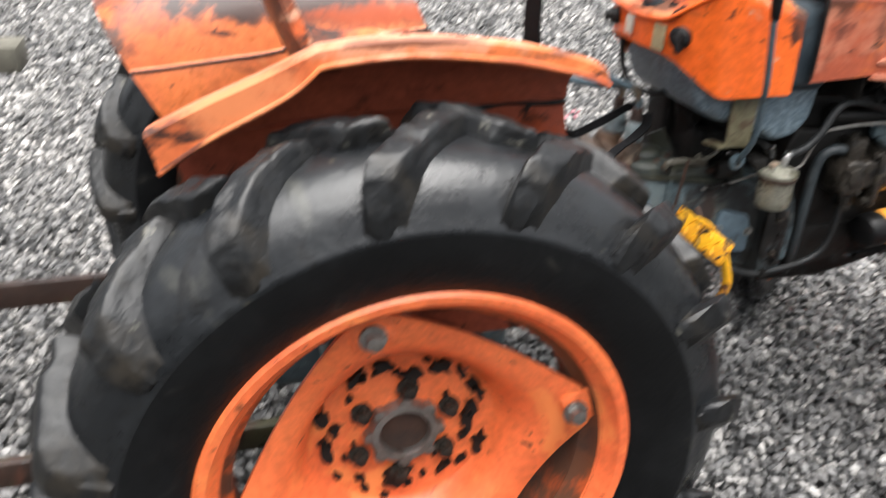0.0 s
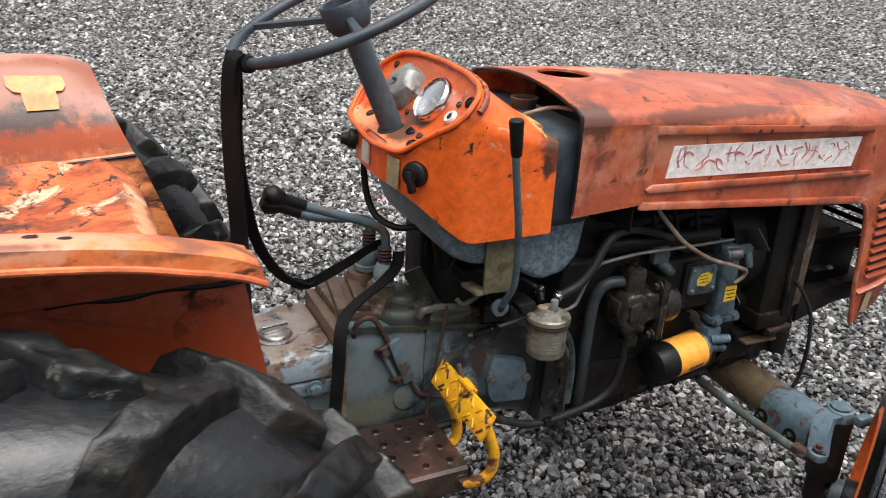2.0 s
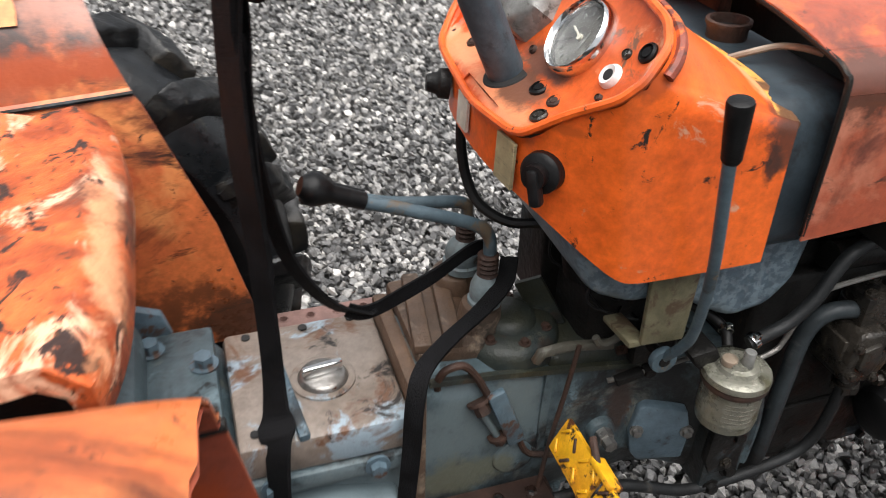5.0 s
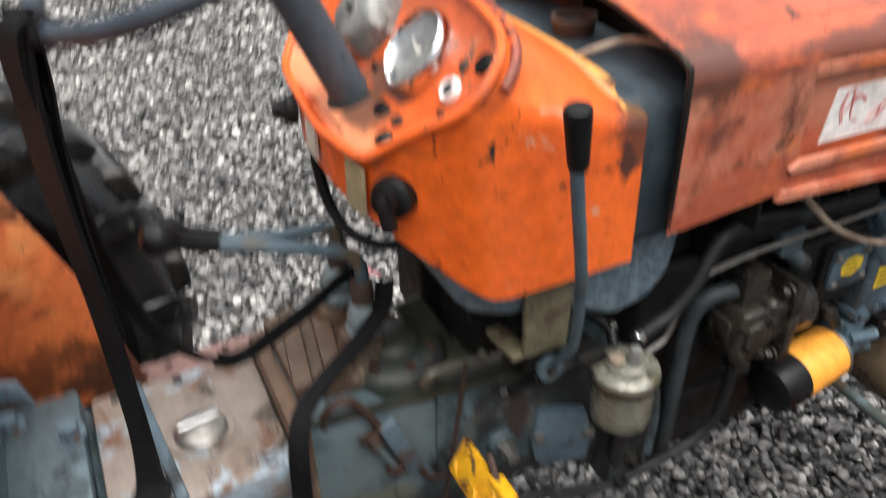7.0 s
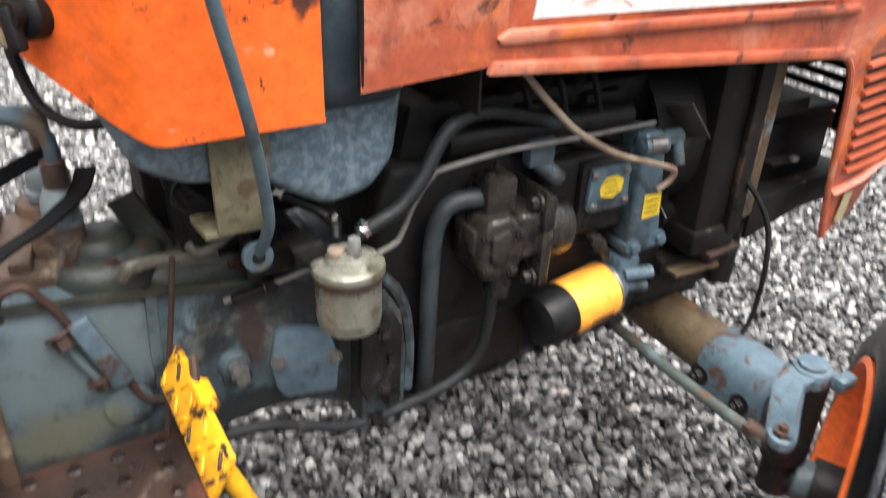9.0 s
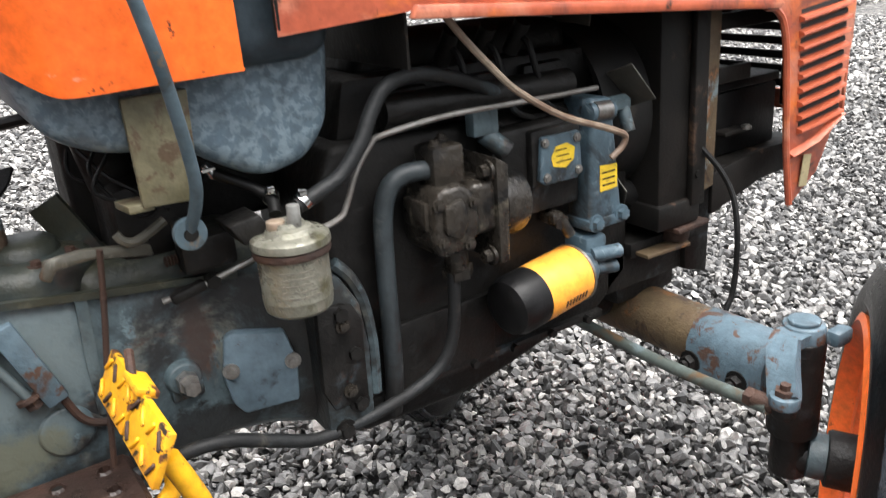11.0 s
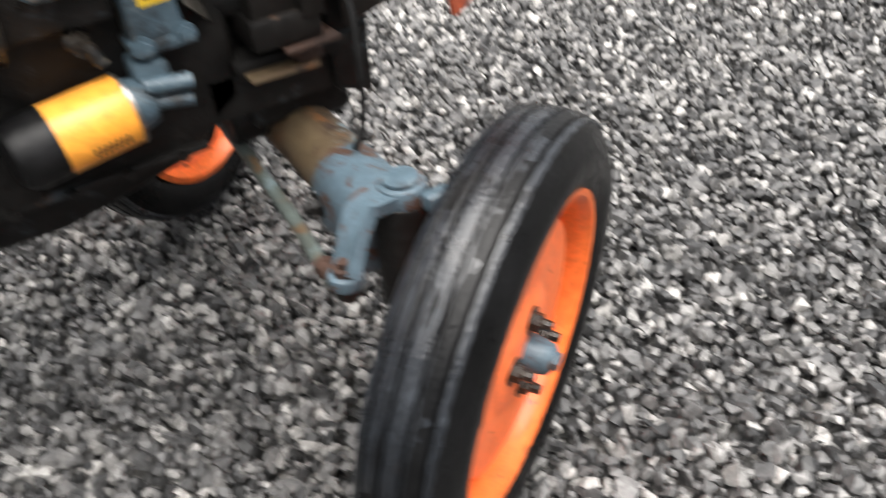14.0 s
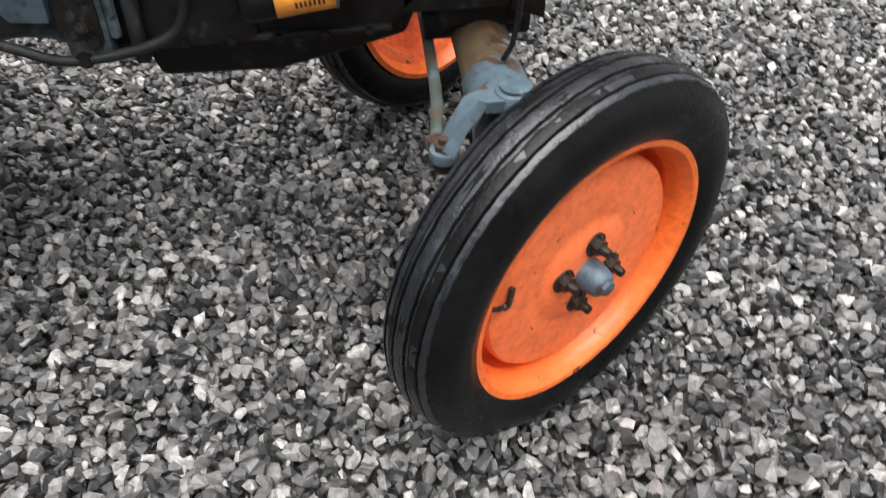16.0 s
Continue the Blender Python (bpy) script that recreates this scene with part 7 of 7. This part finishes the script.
part("filter_ring", moved(lathe([(0.038, 0.137), (0.0430, 0.138), (0.0430, 0.142), (0.038, 0.143)], 40, closed=True), of_m), M_STEEL, oilf)
part("filter_head", cat(moved(rod((0, 0, 0.141), (0, 0, 0.168), 0.034, 0.028, 20, 0.004), of_m), box((1.338, -0.152, 0.588), (1.380, -0.100, 0.650), 0.008), rod((1.345, -0.152, 0.624), (1.398, -0.155, 0.618), 0.0105, seg=12), rod((1.35, -0.148, 0.600), (1.394, -0.152, 0.594), 0.0095, seg=12)), M_BLUE_CLEAN, oilf, "blue filter head")
for k in range(7):
    part("print_bar", moved(box((0.0414, -0.0055, 0.080 + 0.0065 * k), (0.0424, 0.0055, 0.0835 + 0.0065 * k), 0.0, 1), of_m @ Matrix.Rotation(radians(200), 4, "Z")), M_RUST, oilf)
# fuel filter
ff_m = Matrix.Translation((0.893, -0.180, 0.0))
fuelf = part("fuel_filter", lathe([(0.0, 0.698), (0.032, 0.698), (0.0365, 0.702), (0.0378, 0.711), (0.0378, 0.7135), (0.0383, 0.715), (0.0378, 0.7165), (0.0378, 0.757), (0.0395, 0.764), (0.0, 0.764)], 40, ff_m), M_FILTERCUP, tractor, "dull metal fuel filter bowl")
for k in range(5):
    a0, a1, z = -2.35, -1.25 - 0.12 * (k % 3), 0.722 + 0.007 * k
    part("print_line", sheet([[ff_m @ Vector((0.0381 * math.cos(a0 + (a1 - a0) * q / 10), 0.0381 * math.sin(a0 + (a1 - a0) * q / 10), zz)) for q in range(11)] for zz in (z, z + 0.0022)], 0.0003), M_WORNPRINT, fuelf)
part("filter_seal", lathe([(0.036, 0.762), (0.0410, 0.763), (0.0420, 0.767), (0.0410, 0.771), (0.036, 0.771)], 40, ff_m, closed=True), M_RUST, fuelf)
part("filter_head", lathe([(0.0, 0.797), (0.016, 0.797), (0.018, 0.792), (0.024, 0.790), (0.027, 0.785), (0.037, 0.784), (0.0415, 0.781), (0.0425, 0.777), (0.0425, 0.773), (0.0, 0.773)], 40, ff_m), M_FILTERCUP, fuelf, "dull metal filter head")
part("filter_bracket", plate([(0.835, 0.800), (0.870, 0.806), (0.880, 0.786), (0.850, 0.775)], -0.165, -0.12, bevel=0.003), M_GRIME, fuelf)
part("stub_pipe", rod((0.896, -0.190, 0.792), (0.897, -0.190, 0.816), 0.0078, 0.0070, 12, 0.001), M_BLOCK, fuelf, "grey filter stub pipe")
part("stub_base", rod((0.880, -0.178, 0.790), (0.880, -0.178, 0.800), 0.0100, seg=14, bevel=0.002), M_COPPER, fuelf, "brass bleed screw")
part("tap_hose", tube([(0.889, -0.158, 0.800), (0.893, -0.143, 0.812), (0.882, -0.128, 0.824), (0.862, -0.118, 0.836), (0.845, -0.112, 0.846)], 0.0068, 10), M_WIRE, fuelf, "short black hose to the fuel tap")
part("fuel_tap", cat(rod((0.846, -0.112, 0.842), (0.838, -0.110, 0.856), 0.006, 0.0045, 10), box((0.832, -0.116, 0.848), (0.848, -0.110, 0.853), 0.001, 1)), M_CHROME, fuelf, "bright fuel tap")
for p, d, r in (((0.893, -0.143, 0.815), (0.4, 0.8, 0.5), 0.0095), ((0.919, -0.166, 0.809), (0.85, 0.1, 0.5), 0.0110)):
    part("hose_clip", cat(lathe([(r - 0.0012, -0.0035), (r, -0.0035), (r, 0.0035), (r - 0.0012, 0.0035)], 24, Matrix.Translation(p) @ frame_of(Vector(d).normalized()), closed=True), moved(box((-0.004, -0.003, -0.004), (0.004, 0.004, 0.004), 0.001), Matrix.Translation(Vector(p) + Vector((-0.002, -0.006, r))))), M_CHROME, fuelf, "bright worm-drive hose clip")
part("fuel_hose", tube([(0.912, -0.166, 0.805), (0.940, -0.166, 0.815), (0.968, -0.166, 0.828), (0.995, -0.166, 0.858), (1.014, -0.162, 0.888), (1.038, -0.158, 0.912), (1.085, -0.150, 0.918), (1.150, -0.140, 0.900), (1.215, -0.125, 0.872), (1.26, -0.11, 0.85)], 0.0088, 12), M_HOSE, fuelf, "thick grey rubber fuel hose")
part("steel_line", tube([(0.925, -0.165, 0.770), (0.960, -0.162, 0.778), (0.972, -0.160, 0.790), (0.990, -0.157, 0.825), (1.012, -0.155, 0.850), (1.03, -0.154, 0.858), (1.12, -0.152, 0.864), (1.25, -0.148, 0.860), (1.372, -0.140, 0.856)], 0.0036, 8), M_PIPE, fuelf, "thin zinc fuel line")
part("return_line", tube([(1.105, -0.178, 0.985), (1.130, -0.178, 0.955), (1.170, -0.176, 0.915), (1.21, -0.174, 0.880), (1.28, -0.172, 0.838), (1.35, -0.170, 0.811), (1.385, -0.168, 0.797), (1.399, -0.166, 0.788), (1.396, -0.163, 0.774), (1.380, -0.158, 0.760)], 0.0046, 8), M_COPPER, fuelf, "stained brown fuel line")

# ---- radiator, fan shroud and front frame ----
rad = part("radiator", box((1.485, -0.150, 0.640), (1.560, 0.150, 1.080), 0.006), M_RADIATOR, tractor, "dirty black radiator")
part("lower_tank", box((1.478, -0.158, 0.622), (1.570, 0.158, 0.662), 0.006), M_RADIATOR, rad)
part("header_tank", box((1.478, -0.158, 1.050), (1.570, 0.158, 1.10), 0.008), M_RADIATOR, rad)
part("side_strip", plate([(1.572, 0.665), (1.600, 0.672), (1.606, 1.05), (1.578, 1.05)], -0.156, -0.148, bevel=0.001), M_AXLE, rad, "rusty green radiator side strip")
part("side_channel", cat(box((1.545, -0.162, 0.650), (1.574, -0.150, 1.06), 0.003), rod((1.556, -0.165, 0.70), (1.556, -0.158, 0.70), 0.007, seg=8)), M_RADIATOR, rad)
part("fan_shroud", moved(cat(lathe([(0.122, 0.0), (0.130, 0.0), (0.138, 0.085), (0.130, 0.085)], 48, closed=True)), Matrix.Translation((1.398, 0, 0.80)) @ Matrix.Rotation(radians(90), 4, "Y")), M_SHROUD, rad, "dusty grey fan shroud")
for k in range(6):
    th = 2 * math.pi * k / 6 + 0.19
    part("fan_blade", moved(box((0.03, -0.030, -0.0015), (0.180, 0.030, 0.0015), 0.001, 1), Matrix.Translation((1.43, 0, 0.80)) @ Matrix.Rotation(radians(90), 4, "Y") @ Matrix.Rotation(th, 4, "Z") @ Matrix.Rotation(0.5, 4, "X")), M_FAN, rad, "dusty olive fan blade")
part("lower_hose", tube([(1.40, -0.06, 0.70), (1.44, -0.08, 0.69), (1.50, -0.09, 0.66)], 0.022, 12), M_WIRE, rad)
frame_rail = part("front_support", plate([(1.590, 0.52), (1.645, 0.50), (1.650, 0.66), (1.590, 0.66)], -0.115, 0.115, bevel=0.005), M_GRIME, tractor, "grimy black front support casting")
part("side_rail", box((1.42, -0.105, 0.520), (1.62, -0.075, 0.585), 0.006), M_GRIME, frame_rail)
part("side_rail", box((1.42, 0.075, 0.520), (1.62, 0.105, 0.585), 0.006), M_GRIME, frame_rail)
part("top_plate", box((1.46, -0.12, 0.575), (1.64, 0.12, 0.600), 0.004), M_GRIME, frame_rail)
part("pivot_block", box((1.48, -0.07, 0.47), (1.62, 0.07, 0.58), 0.012), M_GRIME, frame_rail)
part("mount_pad", cat(rod((1.552, -0.125, 0.588), (1.552, -0.125, 0.640), 0.022, seg=18, bevel=0.003), plate([(1.515, -0.165), (1.59, -0.160), (1.585, -0.09), (1.52, -0.09)], 0.612, 0.620, "z", bevel=0.002)), M_RUST, frame_rail, "rusty radiator mounting pad")
part("mount_plate", plate([(1.47, -0.145), (1.56, -0.150), (1.585, -0.09), (1.47, -0.09)], 0.580, 0.586, "z", bevel=0.001), M_AXLE, frame_rail)
part("battery_tray", cat(plate([(1.600, 0.622), (1.72, 0.655), (1.86, 0.66), (1.86, 0.70), (1.72, 0.705), (1.600, 0.690)], -0.155, -0.147, bevel=0.002), box((1.600, -0.15, 0.688), (1.86, 0.15, 0.696), 0.002), box((1.645, -0.14, 0.735), (1.70, -0.05, 0.742), 0.002),
                          box((1.62, 0.147, 0.622), (1.86, 0.155, 0.70), 0.002)), M_RADIATOR, frame_rail, "black sheet battery tray")
batt = part("battery", box((1.650, -0.118, 0.697), (1.800, 0.070, 0.800), 0.006), M_PLASTIC, frame_rail, "black battery case")
part("battery_lid", box((1.647, -0.121, 0.801), (1.803, 0.073, 0.816), 0.004), M_PLASTIC, batt)
part("screw", bolt((1.695, -0.14, 0.742), (0, 0, 1), 0.006, 0.005), M_STEEL, frame_rail)
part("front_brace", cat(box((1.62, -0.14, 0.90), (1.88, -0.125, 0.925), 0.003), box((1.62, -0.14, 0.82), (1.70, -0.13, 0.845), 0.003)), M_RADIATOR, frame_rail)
part("drain_hose", tube([(1.566, -0.158, 0.738), (1.582, -0.180, 0.706), (1.590, -0.200, 0.668), (1.585, -0.215, 0.622), (1.582, -0.220, 0.570), (1.574, -0.222, 0.520), (1.560, -0.222, 0.492)], 0.0044, 8), M_WIRE, frame_rail, "thin black drain hose")

# ---- front axle and steering ----
def arch_section(w, h):
    return [(-w, -h), (-w, h * 0.25), (-w * 0.72, h * 0.78), (-w * 0.3, h), (w * 0.3, h), (w * 0.72, h * 0.78), (w, h * 0.25), (w, -h)]


AXX, AXZ = 1.553, 0.438
axle = part("front_axle", sweep([Vector((AXX, y, AXZ)) for y in (-0.20, 0.20)], disc_section(0.047, 24), side=(1, 0, 0)), M_AXLE, tractor, "rusty tubular front axle beam")
part("pivot", rod((1.46, 0, 0.46), (1.64, 0, 0.46), 0.034, seg=20, bevel=0.004), M_GRIME, axle)
for sy in (-1, 1):
    ext = part("axle_extension", cat(sweep([Vector((AXX, sy * y, AXZ - 0.002)) for y in (0.195, 0.330)], arch_section(0.050, 0.050), side=(1, 0, 0))), M_AXLE_BLUE, axle, "flaking blue axle extension")
    for y in (0.205, 0.290):
        part("axle_bolt", cat(bolt((AXX - 0.050, sy * y, 0.418), (-1, 0, 0), 0.0125, 0.014), rod((AXX - 0.064, sy * y, 0.418), (AXX - 0.072, sy * y, 0.418), 0.007, seg=8)), M_GRIME, ext)
    kp = part("king_pin", cat(rod((AXX, sy * 0.352, 0.345), (AXX, sy * 0.352, 0.500), 0.036, seg=24, bevel=0.005)), M_GRIME, axle, "dark king pin sleeve")
    part("knuckle", cat(rod((AXX, sy * 0.352, 0.275), (AXX, sy * 0.352, 0.350), 0.028, seg=20, bevel=0.005)), M_GRIME, kp)
wheel_c = {-1: WC_R, 1: WC_L}
for sy, out in ((-1, OUT_R), (1, OUT_L)):
    n_ = out.normalized()
    c_ = wheel_c[sy]
    part("stub_axle", rod(Vector((AXX, sy * 0.352, 0.302)), c_ - n_ * 0.045, 0.026, seg=18), M_GRIME, axle)
    part("brake_collar", rod(c_ - n_ * 0.100, c_ - n_ * 0.060, 0.034, seg=26, bevel=0.003), M_BLUE, axle)


def steering_arm(sy, ex, ey):
    """Cranked arm from the top of the king pin back to the ball joint."""
    k = Vector((AXX + 0.002, sy * 0.356, 0.508))
    e = Vector((ex, ey, 0.460))
    elbow = k + Vector((-0.046, sy * 0.004, 0.002))
    line = [k + Vector((0.006, 0, 0)), elbow, elbow.lerp(e, 0.12) + Vector((-0.004, 0, 0.006)), elbow.lerp(e, 0.55) + Vector((-0.004, 0, 0.006)), elbow.lerp(e, 0.88) + Vector((0, 0, 0.002)), e]
    arm = part("steering_arm", cat(sweep(line, [(-0.021, -0.009), (-0.019, 0.009), (0.019, 0.009), (0.021, -0.009)], side=(0.15, 1, 0)), rod(k - Vector((0, 0, 0.014)), k + Vector((0, 0, 0.014)), 0.031, 0.029, 24, 0.004),
                                   rod(e - Vector((0, 0, 0.010)), e + Vector((0, 0, 0.008)), 0.020, seg=20, bevel=0.003)), M_AXLE_BLUE, axle, "light blue cranked steering arm")
    part("arm_cap", rod(k + Vector((0, 0, 0.014)), k + Vector((0, 0, 0.020)), 0.022, seg=22, bevel=0.002), M_BLUE_CLEAN, arm)
    part("side_lug", box(k + Vector((0.008, -0.048 if sy < 0 else 0.028, -0.014)), k + Vector((0.045, -0.026 if sy < 0 else 0.05, 0.010)), 0.006), M_BLUE_CLEAN, arm)
    part("joint_nut", cat(rod(e + Vector((0, 0, 0.006)), e + Vector((0, 0, 0.016)), 0.014, seg=6), rod(e + Vector((0, 0, 0.012)), e + Vector((0, 0, 0.024)), 0.007, seg=8)), M_RUST, arm, "rusty joint nut")
    part("ball_joint", cat(rod(e - Vector((0, 0, 0.026)), e - Vector((0, 0, 0.008)), 0.015, 0.018, 18, 0.004)), M_GRIME, arm)
    return e


e_r = steering_arm(-1, 1.452, -0.402)
e_l = steering_arm(1, 1.468, 0.300)
tie = part("tie_rod", tube([e_r + Vector((-0.010, 0.016, -0.016)), Vector((1.462, -0.20, 0.422)), Vector((1.468, 0.0, 0.422)), e_l + Vector((0, 0, -0.016))], 0.0098, 12), M_TIE, axle, "blue-grey tie rod with rust")
part("rod_end", cat(rod(e_r + Vector((-0.006, 0.040, -0.014)), e_r + Vector((-0.004, 0.008, -0.012)), 0.0125, seg=14), rod(e_r + Vector((-0.006, 0.052, -0.014)), e_r + Vector((-0.006, 0.040, -0.014)), 0.0135, seg=6)), M_RUST, tie)

# ---- wiring and small parts at the cowl ----
part("wire_loom", tube([(0.615, 0.075, 1.045), (0.616, 0.078, 1.00), (0.622, 0.070, 0.955), (0.634, 0.050, 0.925), (0.662, 0.020, 0.912), (0.70, 0.0, 0.915), (0.745, 0.0, 0.90)], 0.0068, 8), M_WIRE, tractor, "black wire loom")
lr = random.Random(3)
for k in range(8):
    y0 = lr.uniform(-0.06, 0.05)
    part("loose_wire", tube([(0.745 + lr.uniform(-0.015, 0.02), y0, 0.88), (0.738 + lr.uniform(-0.015, 0.02), y0 - 0.02, 0.845 + lr.uniform(-0.01, 0.02)), (0.760 + lr.uniform(-0.02, 0.03), y0 - 0.04, 0.815 + lr.uniform(-0.01, 0.02)), (0.80, y0 - 0.02, 0.81)], 0.0022, 6, 5), M_WIRE, tractor, "thin loose wire")
part("column_base", cat(box((0.745, -0.060, 0.74), (0.84, 0.09, 0.84), 0.02), rod((0.742, 0.0, 0.95), (0.765, 0.0, 0.83), 0.026)), M_GRIME, tractor, "grimy steering gear housing")

# ---- hitch at the back ----
hitch = part("hitch_link", cat(box((-0.95, -0.145, 0.620), (-0.20, -0.125, 0.672), 0.005), rod((-0.93, -0.155, 0.646), (-0.93, -0.115, 0.646), 0.022, seg=16)), M_RUSTPLATE, tractor, "rusty flat steel hitch link")
part("hitch_link", cat(box((-0.95, -0.275, 0.315), (-0.18, -0.250, 0.372), 0.005), rod((-0.93, -0.29, 0.345), (-0.93, -0.24, 0.345), 0.028, seg=16)), M_RUSTPLATE, tractor, "rusty flat steel lower hitch link")
# ---- strap hung on the steering wheel ----
strap = thing("tie_strap", (0.35, -0.04, 0.75), "black woven strap looped over the steering wheel and gear lever", "strap")
part("hanging_band", cat(ribbon([(0.362, -0.035, 1.262), (0.352, -0.040, 1.225), (0.347, -0.042, 1.17), (0.346, -0.042, 1.08), (0.350, -0.042, 0.98), (0.350, -0.044, 0.88), (0.349, -0.050, 0.80), (0.345, -0.075, 0.757), (0.340, -0.112, 0.748), (0.335, -0.132, 0.70), (0.33, -0.134, 0.60)], 0.042, 0.0045, (0.45, -0.9, 0)),
                         ribbon([(0.362, -0.024, 1.262), (0.360, -0.030, 1.20), (0.355, -0.036, 1.15), (0.352, -0.038, 1.05), (0.354, -0.038, 0.93)], 0.024, 0.004, (0.8, -0.6, 0))), M_STRAP, strap)
knot = min(rim_line, key=lambda p: (p - Vector((0.362, -0.030, 1.262))).length)
along = (rim_line[(rim_line.index(knot) + 1) % 72] - knot).normalized()
part("rim_loop", cat(*[moved(lathe([(0.0095, -0.013), (0.0135, -0.011), (0.0145, 0.0), (0.0132, 0.011), (0.0095, 0.013)], 20), Matrix.Translation(knot + along * s) @ frame_of(along + Vector((0, 0.06 * s, 0.3 * s)))) for s in (-0.018, 0.004, 0.024)]), M_STRAP, strap)
part("knot_band", ribbon([(0.366, -0.045, 1.262), (0.352, -0.048, 1.25), (0.347, -0.046, 1.215), (0.349, -0.044, 1.185), (0.352, -0.042, 1.17)], 0.028, 0.006, (0.5, -0.85, 0)), M_STRAP, strap)
part("slack_band", ribbon([(0.356, -0.030, 1.20), (0.358, -0.028, 1.10), (0.366, -0.026, 1.02), (0.384, -0.024, 0.935), (0.422, -0.021, 0.868), (0.462, -0.018, 0.840), (0.480, -0.016, 0.839)], 0.025, 0.0035, (0.5, -0.75, 0.5)), M_STRAP, strap)
part("slack_band", ribbon([(0.446, -0.0185, 0.848), (0.462, -0.018, 0.840), (0.480, -0.016, 0.840), (0.505, -0.012, 0.847), (0.56, -0.005, 0.868), (0.612, 0.015, 0.882), (0.640, 0.020, 0.880)], 0.019, 0.0035, (0.3, 0.1, 0.9)), M_STRAP, strap)
part("lower_band", ribbon([(0.662, 0.008, 0.866), (0.645, -0.020, 0.849), (0.605, -0.045, 0.831), (0.556, -0.072, 0.819), (0.517, -0.098, 0.803), (0.501, -0.119, 0.772), (0.495, -0.124, 0.70), (0.490, -0.124, 0.64), (0.482, -0.126, 0.56)], 0.023, 0.0035, (0.85, -0.4, 0.2)), M_STRAP, strap)

# ---- timber behind the tractor ----
# Only the beam's end is known; its length and the legs are added.
beam = thing("added_trestle", (-1.2, 0.52, 0.0), "weathered grey timber beam end on an added trestle behind the tractor", "trestle")
part("leg", box((-1.12, 0.47, -0.02), (-1.03, 0.57, 0.905), 0.006), M_WOOD, beam)
part("leg", box((-1.70, 0.47, -0.02), (-1.61, 0.57, 0.905), 0.006), M_WOOD, beam)
part("beam", box((-1.78, 0.46, 0.905), (-0.705, 0.58, 0.965), 0.006), M_WOOD, beam)
